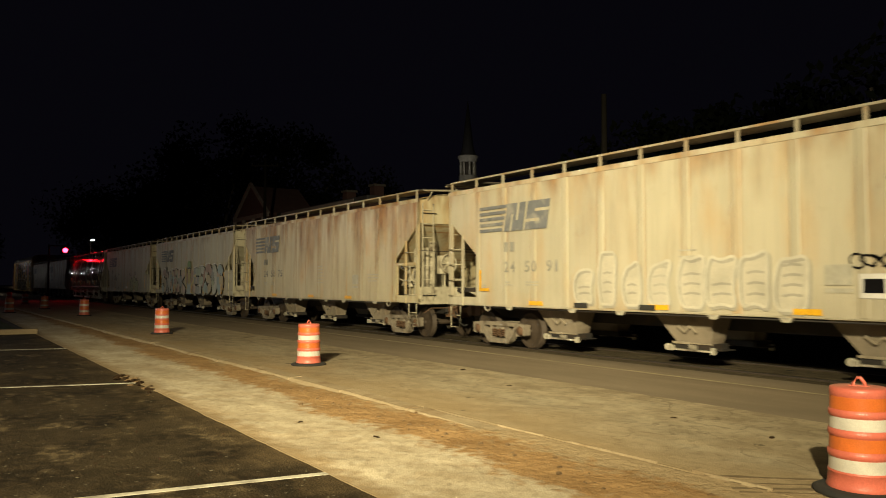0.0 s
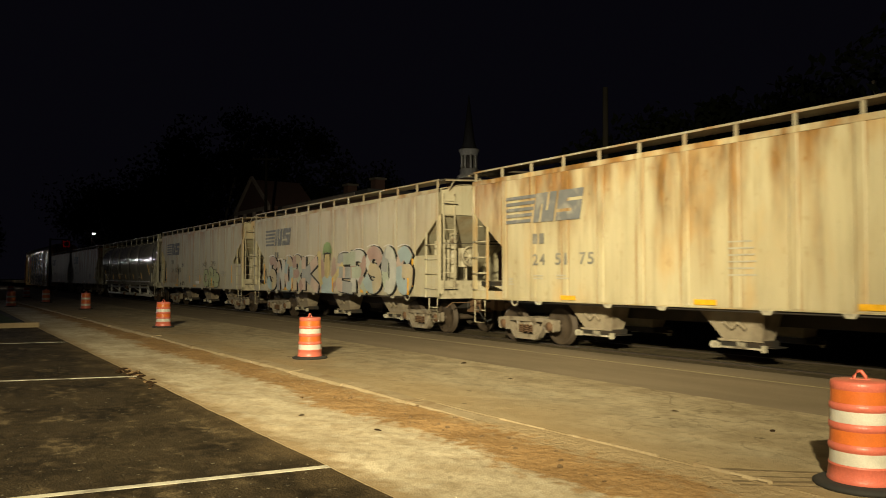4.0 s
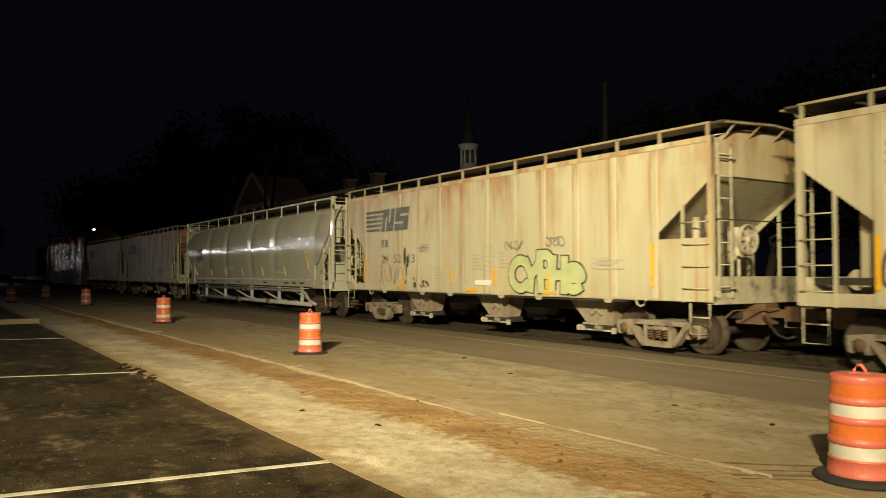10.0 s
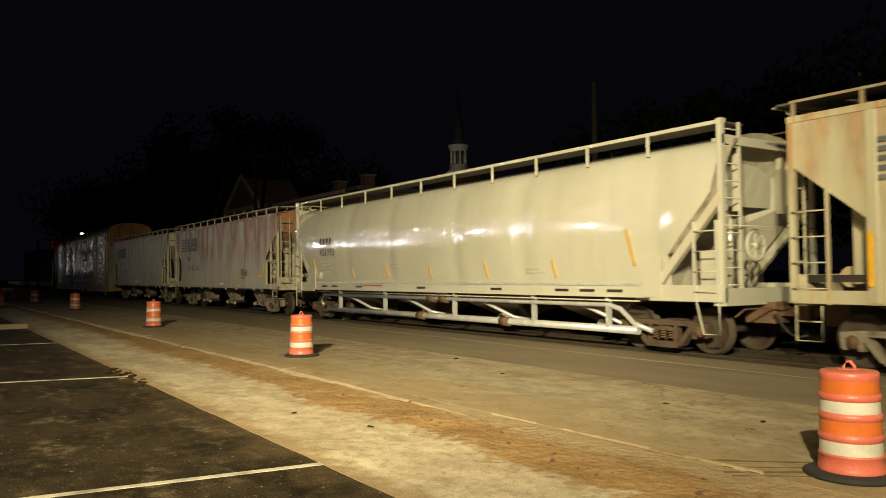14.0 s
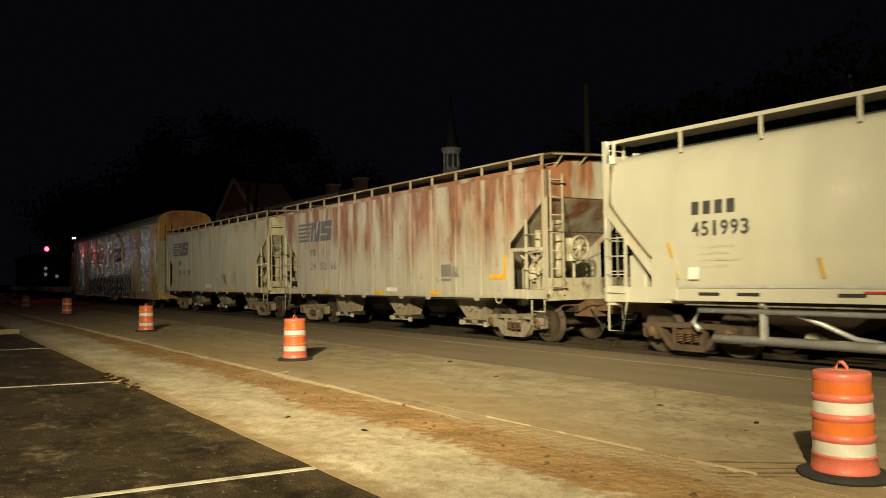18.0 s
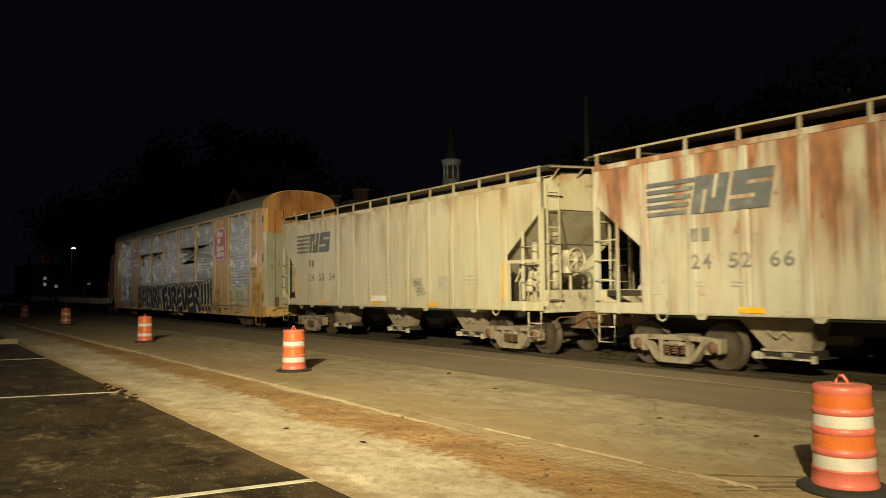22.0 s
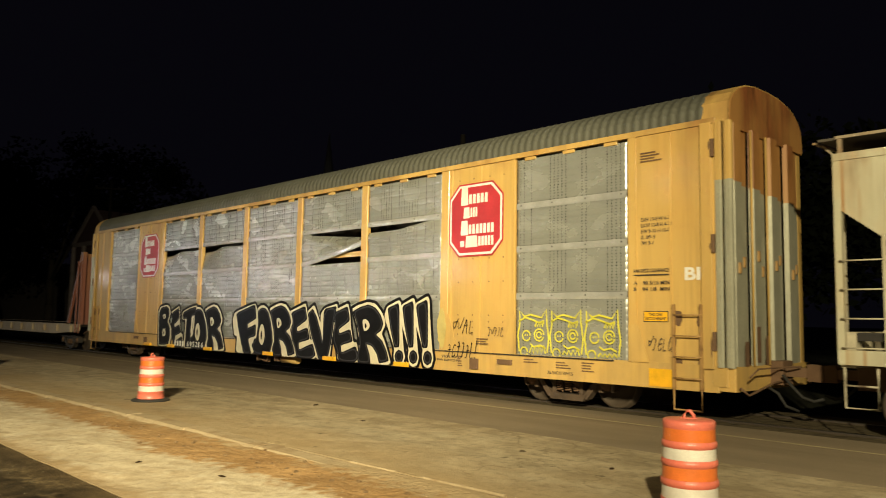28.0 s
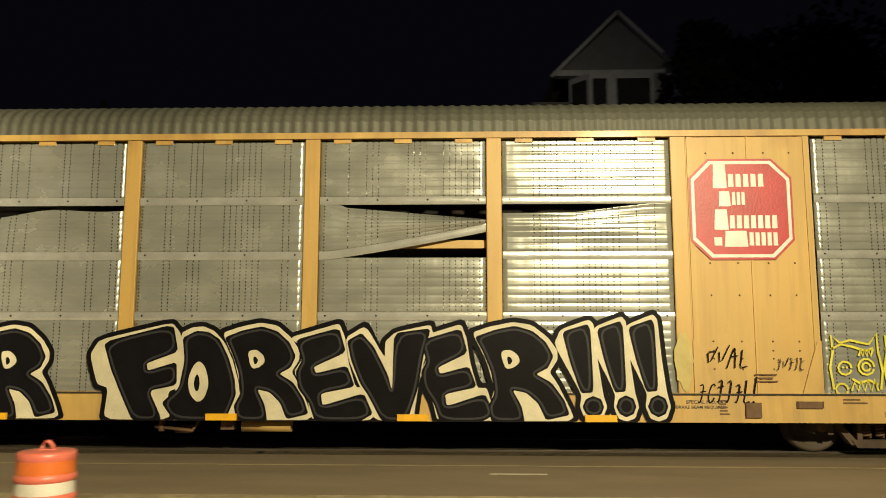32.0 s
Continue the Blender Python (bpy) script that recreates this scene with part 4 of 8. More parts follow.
        part("slope_sheet", Shape().slab([(e - g * 0.02, 3.46), (e - g * 0.08, 3.46), (e - g * 3.4, 1.12), (e - g * 3.3, 1.12)][::g], -SIDE + 0.06, SIDE - 0.06), paint, car)
        part("bolster_web", Shape().slab([(e - g * 1.5, 1.05), (e - g * 1.85, 1.05), (e - g * 1.85, 2.1), (e - g * 1.5, 2.35)][::-g], -0.5, 0.5), M["end_fittings"], car)
        part("end_sill", Shape().box(min(e, e - g * 0.22), max(e, e - g * 0.22), -SIDE + 0.10, SIDE - 0.10, sill - 0.06, sill + 0.46, 0.01), M["end_fittings"], car)
        part("end_platform", Shape().box(min(e - g * 0.22, e - g * 1.2), max(e - g * 0.22, e - g * 1.2), -SIDE + 0.04, SIDE - 0.04, sill + 0.0, sill + 0.03), M["grating"], car)
        high = 2.28 if g > 0 and plated else sill + 0.20
        part("end_side_sill", Shape().box(min(e - g * 0.1, e - g * 1.28), max(e - g * 0.1, e - g * 1.28), -SIDE - 0.002, -SIDE + 0.06, sill - 0.015, high), paint, car)
        coupler(car, e + g * 0.02, g)
        truck(car, e - g * 1.68, fp)
        for s_ in (-1, 1):
            y = s_ * (SIDE - 0.02)
            rail = part("ladder", Shape().box(e - g * 0.66 - 0.025, e - g * 0.66 + 0.025, min(y, y + s_ * 0.05), max(y, y + s_ * 0.05), sill - 0.03, 2.95), paint, car)
            for k in range(4):
                part("rung", shared("side_rung", lambda: Shape().tube([(-0.29, 0, 0), (-0.29, -0.05, 0), (0.29, -0.05, 0), (0.29, 0, 0)], 0.013, 6)), M["end_fittings"], rail, at=pose(e - g * 0.36, s_ * (SIDE + 0.0), 1.32 + 0.42 * k, 0, 0, 0 if s_ < 0 else 180))
            part("step", Shape().tube([(e - g * 0.08, y, sill - 0.05), (e - g * 0.08, y, 0.46), (e - g * 0.52, y, 0.46), (e - g * 0.52, y, sill - 0.05)], 0.02, 6).tube([(e - g * 0.08, y, 0.78), (e - g * 0.52, y, 0.78)], 0.016, 6), M["end_fittings"], car)
        ladder(car, e + g * 0.04, -SIDE + 0.34, 1.15, 4.05, 0.38, 7, M["end_fittings"], "y", stile=0.035)
        grab(car, (e + g * 0.0, -SIDE + 0.1, 2.62), (e + g * 0.0, SIDE - 0.1, 2.62), (g * 0.06, 0, 0), M["steel_dark"], "end_handrail")
        for z in (1.30, 3.75):
            grab(car, (e, -SIDE + 0.15, z), (e, -SIDE + 0.62, z), (g * 0.07, 0, 0), M["steel_dark"])
        part("tow_hook", Shape().tube([(g * 5.62, -SIDE + 0.02, sill - 0.01), (g * 5.66, -SIDE + 0.02, sill - 0.11), (g * 5.75, -SIDE + 0.02, sill - 0.15), (g * 5.84, -SIDE + 0.02, sill - 0.11), (g * 5.88, -SIDE + 0.02, sill - 0.01)], 0.022, 6), M["gate"], car)
    # brackets under the sill
    for x in (-4.85, -2.6, -1.15, 1.15, 2.6, 4.85):
        part("sill_bracket", shared("sill_bracket", lambda: Shape().slab([(-0.13, sill - 0.02), (0.13, sill - 0.02), (0.07, sill - 0.10), (-0.07, sill - 0.10)], -SIDE + 0.0, -SIDE + 0.03)), M["gate"], car, at=pose(x, 0, 0))
    # levers, pipes and boxes of the brake gear, open to view where the end has no side plate
    if not plated:
        x0, x1, y = H - 1.26, H - 0.12, -SIDE + 0.06
        part("end_frame", Shape().box(x0, x1, y - 0.06, y, 2.20, 2.28), paint, car)
        part("end_frame", Shape().box(x0 - 0.02, x0 + 0.06, y - 0.06, y, sill + 0.2, 2.20), paint, car)
        part("shield_plate", Shape().box(x0 + 0.08, x1 - 0.25, y + 0.26, y + 0.29, sill + 0.05, 2.22), paint, car)
        for k in range(11):
            xa, za = x0 + 0.12 + rr.random() * 0.85, sill + 0.25 + rr.random() * 0.75
            ang, ln = rr.choice((0.5, 0.9, 1.4, 2.4, 2.8)) + rr.uniform(-0.2, 0.2), rr.uniform(0.15, 0.42)
            xb, zb_ = min(max(xa + math.cos(ang) * ln, x0 + 0.1), x1 - 0.05), min(max(za + math.sin(ang) * ln, sill + 0.22), 2.18)
            part("brake_lever", Shape().bar((xa, y + rr.uniform(0.02, 0.16), za), (xb, y + rr.uniform(0.02, 0.16), zb_), rr.choice((0.035, 0.05, 0.09)), 0.03), M["steel_dark"] if k % 2 else M["end_fittings"], car)
        for k in range(3):
            xa = x0 + 0.3 + 0.3 * k
            part("brake_rod", Shape().tube([(xa, y + 0.08, sill + 0.1), (xa, y + 0.08, 1.75), (xa + 0.12, y + 0.12, 1.95), (xa + 0.12, y + 0.2, 2.2)], 0.018, 6), M["end_fittings"], car)
        part("brake_valve", Shape().box(x0 + 0.45, x0 + 0.68, y + 0.08, y + 0.24, 1.55, 1.82, 0.04), M["end_fittings"], car)
    # brake gear
    part("brake_wheel", shared("brake_wheel", lambda: Shape().lathe([(0.25, -0.02), (0.28, -0.04), (0.31, -0.02), (0.31, 0.02), (0.28, 0.04), (0.25, 0.02)], 24, "x", closed=True).bar((0, -0.27, 0), (0, 0.27, 0), 0.04).bar((0, 0, -0.27), (0, 0, 0.27), 0.04).bar((0, -0.19, -0.19), (0, 0.19, 0.19), 0.03).bar((0, -0.19, 0.19), (0, 0.19, -0.19), 0.03).lathe([(0.0, 0.05), (0.07, 0.05), (0.08, -0.03)], 12, "x")), M["end_fittings"], car, at=pose(H - 0.04, -0.42, 2.26))
    part("brake_housing", Shape().box(H - 0.36, H - 0.10, -0.66, -0.18, 1.95, 2.5, 0.05), M["end_fittings"], car)
    part("brake_chain", Shape().tube([(H - 0.25, -0.42, 1.15), (H - 0.25, -0.42, 2.0)], 0.03, 8), M["end_fittings"], car)
    part("brake_cylinder", Shape().tube([(H - 1.2, -0.75, 1.62), (H - 0.5, -0.75, 1.62)], 0.17, 14), M["end_fittings"], car)
    part("air_tank", Shape().tube([(-H + 0.5, -0.6, 1.5), (-H + 0.5, 0.7, 1.5)], 0.18, 14), paint, car)
    part("brake_rod", Shape().box(-H + 0.12, -H + 1.25, -SIDE + 0.12, -SIDE + 0.17, 1.42, 1.54), M["steel_dark"], car)
    for x, y, r, zt in ((0.62, -1.22, 0.075, 2.7), (0.52, -0.92, 0.10, 2.75), (0.62, -0.62, 0.14, 2.95)):
        part("end_column", Shape().tube([(H - x, y, 1.13), (H - x, y, zt)], r, 12), M["end_fittings"], car)
    part("end_column", Shape().box(-H + 0.75, -H + 0.95, -1.0, -0.8, 1.15, 2.6, 0.02), paint, car)
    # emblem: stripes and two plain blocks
    for k in range(5):
        z = 3.60 - k * 0.145
        part("emblem_stripe", Shape().box(-H + 1.47, -H + 2.62 - 0.05 * k, -0.003, 0.0, z - 0.05, z + 0.03), M[logo], car, at=pose(0, -SIDE - 0.026, 0))
    for x0, x1, gaps in ((2.50, 3.22, ((0.30, 0.40, 0.0, 0.62), (0.58, 0.68, 0.38, 1.0))), (3.30, 4.10, ((0.0, 0.62, 0.28, 0.38), (0.38, 1.0, 0.62, 0.72)))):
        skew = 0.14
        part("emblem_block", Shape().slab([(-H + x0, 2.95), (-H + x1, 2.95), (-H + x1 + skew, 3.64), (-H + x0 + skew, 3.64)], -0.003, 0), M[logo], car, at=pose(0, -SIDE - 0.026, 0))
        for u0, u1, v0, v1 in gaps:
            corners = [(-H + x0 + (x1 - x0) * u + skew * v, 2.95 + 0.69 * v) for u, v in ((u0, v0), (u1, v0), (u1, v1), (u0, v1))]
            part("emblem_gap", Shape().slab(corners, -0.006, -0.003), paint, car, at=pose(0, -SIDE - 0.026, 0))
    for x in (2.48, 2.72):
        part("owner_mark", Shape().box(-H + x, -H + x + 0.17, -0.003, 0, 2.44, 2.68), M[digits], car, at=pose(0, -SIDE - 0.016, 0))
    for k, ch in enumerate(number.replace(" ", "")):
        plate_text(car, ch, -H + 2.48 + (k // 2) * 0.80 + (k % 2) * 0.25 + (0.05 if ch == "1" else 0), 1.93, 0.09 if ch == "1" else 0.19, 0.27, M[digits], -SIDE - 0.016, name="car_number", fat=0.012)
    marks(car, -H + 2.5, 1.70, 0.35, 2, M["stencil_faint"], seed=seed)
    marks(car, -H + 3.3, 1.70, 0.5, 2, M["stencil_faint"], seed=seed + 1)
    marks(car, -H + 1.55, 1.62, 0.25, 3, M["stencil_faint"], seed=seed + 2)
    marks(car, 0.4, 2.3, 0.6, 6, M["stencil_faint"], 0.03, 0.12, seed=seed + 3)
    marks(car, H - 3.1, 1.95, 0.8, 3, M["stencil_faint"], 0.03, 0.10, seed=seed + 4)
    for z0, z1 in ((1.62, 1.95), (1.50, 1.57)):
        part("stencil_block", Shape().box(H - 4.2, H - 3.75, -SIDE - 0.018, -SIDE - 0.014, z0, z1), M["stencil"] if seed == 6 else M["stencil_faint"], car)
    for x in (-3.8, -0.1, 3.0):
        part("reflector", shared("reflector", lambda: Shape().box(-0.25, 0.25, -0.003, 0, 1.13, 1.23)), M["reflector"], car, at=pose(x, -SIDE - 0.022, 0))
    if end_yellow:
        for x in (-H + 1.33, H - 1.40):
            part("reflector", shared("reflector_tall", lambda: Shape().box(-0.045, 0.045, -0.003, 0, 1.35, 2.2)), M["reflector"], car, at=pose(x, -SIDE - 0.024, 0))
    return car


# ---- sprayed letters made of fat strokes ----


def arc(cx, cy, rx, ry, a0, a1, n=9):
    return [(cx + rx * math.cos(radians(a0 + (a1 - a0) * k / n)), cy + ry * math.sin(radians(a0 + (a1 - a0) * k / n))) for k in range(n + 1)]


STROKES = {
    "B": [[(0, 0), (0, 1)], [(0, 1)] + arc(0.45, 0.77, 0.45, 0.23, 90, -90) + [(0, 0.54)], [(0, 0.50)] + arc(0.5, 0.25, 0.5, 0.25, 90, -90) + [(0, 0)]],
    "E": [[(1, 1), (0, 0.96), (0, 0.02), (1, 0)], [(0, 0.5), (0.85, 0.52)]],
    "T": [[(-0.1, 0.95), (1.1, 1)], [(0.5, 1), (0.45, 0)]],
    "O": [arc(0.5, 0.5, 0.5, 0.5, 90, 450, 18)],
    "R": [[(0, 0), (0.02, 1)], [(0, 1)] + arc(0.5, 0.74, 0.45, 0.26, 90, -90) + [(0.1, 0.48)], [(0.35, 0.48), (1.05, 0)]],
    "F": [[(1, 1), (0, 0.93), (0.1, 0)], [(0.05, 0.50), (0.9, 0.55)]],
    "V": [[(-0.05, 1), (0.45, 0), (1.05, 1)]],
    "!": [[(0.5, 1), (0.42, 0.34)], [(0.4, 0.02), (0.42, 0.02)]],
    "S": [arc(0.55, 0.74, 0.45, 0.26, 20, 250) + arc(0.45, 0.26, 0.5, 0.26, 70, -160)],
    "N": [[(0, 0), (0.05, 1), (0.9, 0.05), (1, 1)]],
    "K": [[(0, 0), (0, 1)], [(0.95, 1), (0.1, 0.48), (1.05, 0)]],
    "C": [arc(0.55, 0.5, 0.5, 0.5, 50, 310, 14)],
    "Y": [[(0, 1), (0.45, 0.5), (1, 1)], [(0.45, 0.5), (0.4, 0)]],
    "P": [[(0.05, 0), (0, 1)], [(0, 1)] + arc(0.5, 0.72, 0.45, 0.28, 90, -90) + [(0.05, 0.44)]],
    "H": [[(0, 0), (0.05, 1)], [(0.95, 1), (1, 0)], [(0.05, 0.45), (0.95, 0.5)]],
    "e": [[(0.05, 0.5), (0.95, 0.55)] + arc(0.5, 0.5, 0.48, 0.5, 10, 310, 14)],
    "G": [arc(0.5, 0.5, 0.5, 0.5, 50, 320, 16) + [(0.95, 0.48), (0.6, 0.48)]],
}


def fat_stroke(shape, pts, r, y, step=0.00025):
    """Lays a band along points of the side, square at its ends and round at its bends; each piece lies a hair above the one before."""
    pts = [Vector(p) for p in pts]
    dot = (pts[0] - pts[-1]).length < r * 0.3 and len(pts) == 2
    closed = dot or (pts[0] - pts[-1]).length < 1e-3
    if not closed:
        pts[0] = pts[0] - (pts[1] - pts[0]).normalized() * r * 0.8
        pts[-1] = pts[-1] + (pts[-1] - pts[-2]).normalized() * r * 0.8
    for k, p in enumerate(pts):
        if closed or 0 < k < len(pts) - 1:
            i = len(shape.v)
            shape.v += [(p.x + r * math.cos(a), y - step * (2 * k), p.y + r * math.sin(a)) for a in [2 * math.pi * (j + 0.5) / 10 for j in range(10)]]
            shape.f.append(tuple(range(i, i + 10)))
            shape.smooth.append(False)
        if k + 1 < len(pts):
            q = pts[k + 1]
            d = q - p
            if d.length > 1e-4:
                n = Vector((-d.y, d.x)).normalized() * r
                i = len(shape.v)
                yy = y - step * (2 * k + 1)
                shape.v += [(c.x, yy, c.y) for c in (p + n, p - n, q - n, q + n)]
                shape.f.append((i, i + 1, i + 2, i + 3))
                shape.smooth.append(False)


def sprayed_letter(parent, ch, x, z, w, h, layers, tilt=0.0, lean=0.0, part_of=None, narrow=0.0):
    """One letter inside the box x..x+w, z..z+h; layers of (stroke radius, material, y, name), the outermost first."""
    full = max(r for r, *_ in layers)
    c, s = math.cos(radians(tilt)), math.sin(radians(tilt))
    for r, material, y, name in layers:
        sh = Shape()
        for j, line in enumerate(STROKES[ch]):
            pts = []
            for u, v in line:
                px, pz = (u - 0.5) * (w - 2 * full) + lean * (v - 0.5), (v - 0.5) * (h - 2 * full)
                pts.append((x + w / 2 + px * c - pz * s, z + h / 2 + px * s + pz * c))
            if part_of:
                dense = []
                for a, b in zip(pts, pts[1:]):
                    dense += [(a[0] + (b[0] - a[0]) * i / 6, a[1] + (b[1] - a[1]) * i / 6) for i in range(6)]
                dense.append(pts[-1])
                m0, m1 = int(part_of[0] * (len(dense) - 1)), int(part_of[1] * (len(dense) - 1))
                pts = dense[m0:max(m1, m0 + 1) + 1]
            fat_stroke(sh, pts, r - narrow, y - 0.0001 * j)
            if part_of:
                part(name, sh, material, parent)
                sh = Shape()
        if not part_of:
            part(name, sh, material, parent)

M["bay_0"] = plain("bay_0", (0.30, 0.25, 0.175), 0.85, 0, 2.6, 0.9, (0.10, 0.065, 0.04), 0.5)
M["tag_black_worn"] = plain("tag_black_worn", (0.05, 0.048, 0.042), 0.6, 0, 7, 0.95, (0.33, 0.30, 0.21))
M["bay_1"] = plain("bay_1", (0.25, 0.205, 0.145), 0.85, 0, 3.2, 0.9, (0.07, 0.048, 0.03), 0.5)
M["tag_dim"] = plain("tag_dim", (0.030, 0.028, 0.025), 0.6, 0, 4, 0.35, (0.11, 0.10, 0.075))
M["gate"] = plain("gate", (0.48, 0.44, 0.34), 0.5, 0.1, 7, 0.9, (0.05, 0.035, 0.022))
CARS = []
M["rail_paint"] = car_paint("rail_paint", (0.34, 0.305, 0.225), 0.6, 11.0, 0.7, top=4.9, seams=0)

car1 = hopper("beige covered hopper car with a blurred pale scrawl along its side", -10.20, car_paint("paint_car1", BEIGE, 0.34, 1.0, cloud=0.5), "24 50 91", "logo_worn", "stencil_mid", seed=1)
car2 = hopper("beige covered hopper car with orange rust running from its roof edge", -26.87, car_paint("paint_car2", (0.51, 0.446, 0.287), 0.82, 2.0, rust_colour=(0.24, 0.112, 0.022), seams=0.85, cloud=0.82), "24 51 75", "logo_worn", seed=2)
car3 = hopper("beige covered hopper car with large many-coloured sprayed letters", -43.53, car_paint("paint_car3", (0.48, 0.436, 0.31), 0.34, 3.0, cloud=0.35), "24 50 41", "logo_worn", seed=3, end_yellow=True, plated=True)
car4 = hopper("pale beige covered hopper car with black and green sprayed tags", -60.20, car_paint("paint_car4", (0.49, 0.452, 0.31), 0.56, 4.0, 0.35, (0.34, 0.15, 0.045), cloud=0.5, seams=0.8), "24 52 13", seed=4, end_yellow=True, plated=True)
car6 = hopper("covered hopper car with heavy red-brown rust over its upper half", -97.40, car_paint("paint_car6", (0.46, 0.44, 0.35), 1.45, 6.0, 0.4, (0.25, 0.092, 0.034), 4.5, seams=0.3), "24 52 66", seed=6)
car7 = hopper("pale beige covered hopper car with faint orange streaks", -114.05, car_paint("paint_car7", (0.51, 0.48, 0.34), 0.42, 7.0, seams=0.95, cloud=0.4), "24 53 34", seed=7, end_yellow=True)
CARS += [(car1, -10.20), (car2, -26.87), (car3, -43.53), (car4, -60.20), (car6, -97.40), (car7, -114.05)]

# car 1: pale scrawl of light and grey fat strokes; small dark tag and boxes
M["scrawl_pale"] = plain("scrawl_pale", (0.52, 0.475, 0.37), 0.6, 0, 2, 0.6, (0.47, 0.43, 0.35))
M["scrawl_white"] = plain("scrawl_white", (0.56, 0.52, 0.415), 0.6, 0, 3, 0.7, (0.50, 0.46, 0.36))
M["scrawl_grey"] = plain("scrawl_grey", (0.36, 0.335, 0.27), 0.6, 0, 2, 0.7, (0.45, 0.42, 0.34))
rr = random.Random(21)


def soften(poly):
    for _ in range(3):
        poly = [tuple(Vector(poly[k]).lerp(Vector(poly[(k + 1) % len(poly)]), f)) for k in range(len(poly)) for f in (0.25, 0.75)]
    return poly


for k in range(8):
    x, w, h = -2.42 + k * 0.70 + rr.uniform(-0.05, 0.05), rr.uniform(0.42, 0.62), rr.uniform(0.85, 1.15) if k else 0.75
    ring = soften([(x + rr.uniform(-0.05, 0.1), 1.18), (x + w * 0.5, 1.16 + rr.uniform(0, 0.25)), (x + w, 1.18), (x + w * rr.uniform(0.75, 1.1), 1.18 + h * 0.45), (x + w * rr.uniform(0.8, 1.15), 1.18 + h), (x + w * 0.45, 1.20 + h * rr.uniform(0.8, 1.05)), (x + rr.uniform(-0.05, 0.1), 1.18 + h * rr.uniform(0.8, 1.0)), (x - 0.06, 1.18 + h * 0.5)])
    y = -SIDE - 0.020 - 0.0008 * (k % 2)
    part("sprayed_ground", Shape().slab(ring, y, y + 0.0005), M["scrawl_pale"], car1)
    for dx, dz, r, mat_, lift in ((0.03, -0.03, 0.034, M["scrawl_grey"], 0.002), (-0.01, 0.015, 0.026, M["scrawl_white"], 0.004)):
        part("sprayed_outline", ribbon([(a + dx, y - lift, b + dz) for a, b in ring + ring[:1]], r), mat_, car1)
    for m in range(rr.choice((2, 3, 4))):
        zz = 1.35 + h * 0.18 * (m + 0.5)
        part("sprayed_hatch", ribbon([(x + 0.10, y - 0.003, zz), (x + w * 0.5, y - 0.003, zz + 0.03), (x + w - 0.08, y - 0.003, zz + 0.01)], 0.022), M["scrawl_grey"], car1)
scrawl(car1, 3.75, 1.88, 4.75, 2.12, 33, M["tag_black"], 6, 0.016, -SIDE - 0.022)
part("data_panel", Shape().box(3.86, 4.66, -SIDE - 0.022, -SIDE - 0.016, 1.42, 1.80), M["white_paint"], car1)
for x in (3.92, 4.30):
    part("data_box", Shape().box(x, x + 0.32, -SIDE - 0.026, -SIDE - 0.022, 1.50, 1.72), M["tag_black"], car1)
for x in (-2.5, -0.6):
    part("dark_plate", Shape().box(x, x + 0.42, -SIDE - 0.026, -SIDE - 0.018, 1.11, 1.22), M["tag_dim"], car1)
part("reflector", Shape().slab([(-6.05, 1.45), (-5.62, 1.45), (-5.62, 1.53), (-5.97, 1.53), (-5.97, 2.0), (-6.05, 2.0)], -SIDE - 0.030, -SIDE - 0.024), M["reflector"], car1)


# car 3: fat many-coloured letters with a plain figure between them
LINE = M["tag_dim"]
SHEEN = M["white_paint"]
FRONT = -SIDE - 0.022
for k, (ch, x, w, h) in enumerate((("S", -5.76, 1.14, 1.48), ("N", -4.70, 0.93, 1.32), ("O", -3.87, 0.96, 1.45), ("R", -3.01, 1.01, 1.48), ("K", -2.14, 1.60, 1.40),
                                   ("E", 0.98, 1.33, 1.46), ("R", 2.03, 1.27, 1.53), ("S", 3.05, 1.31, 1.62), ("O", 4.22, 1.02, 1.58), ("G", 5.10, 1.14, 1.56))):
    r = (0.20, 0.17, 0.195, 0.20, 0.22, 0.23, 0.225, 0.24, 0.235, 0.245)[k]
    y = FRONT - 0.002 * (k % 2)
    tilt = (-3, 2, 0, 3, -2, -3, 2, 0, 1, 0)[k]
    hue = TAG_COLOURS[(6, 0, 0, 0, 5, 5, 3, 6, 3, 0)[k]]
    sprayed_letter(car3, ch, x + 0.07, 1.06, w, h, ((r, M["tag_black"], y + 0.005 + 0.001 * (k % 2), "letter_drop"), ), tilt)
    sprayed_letter(car3, ch, x, 1.07, w, h, ((r, LINE, y, "letter_rim"), (r - 0.034, hue, y - 0.012, "letter")), tilt)
    for n_, (p0, p1, c_) in enumerate(((0.45, 0.8, 4 + k * 2), (0.0, 0.22, 2 + k * 3), (0.84, 1.0, 1 + k * 5))):
        sprayed_letter(car3, ch, x, 1.07, w, h, ((r, TAG_COLOURS[c_ % 7], y - 0.024 - 0.005 * n_, "letter_shade"), ), tilt, part_of=(p0, p1), narrow=0.034)
    part("letter_sheen", ribbon([(x + w * (0.2 + 0.06 * j), y - 0.045, 1.07 + h + 0.012 - 0.02 * (j - 5) ** 2 / 8) for j in range(11)], 0.014), SHEEN, car3)
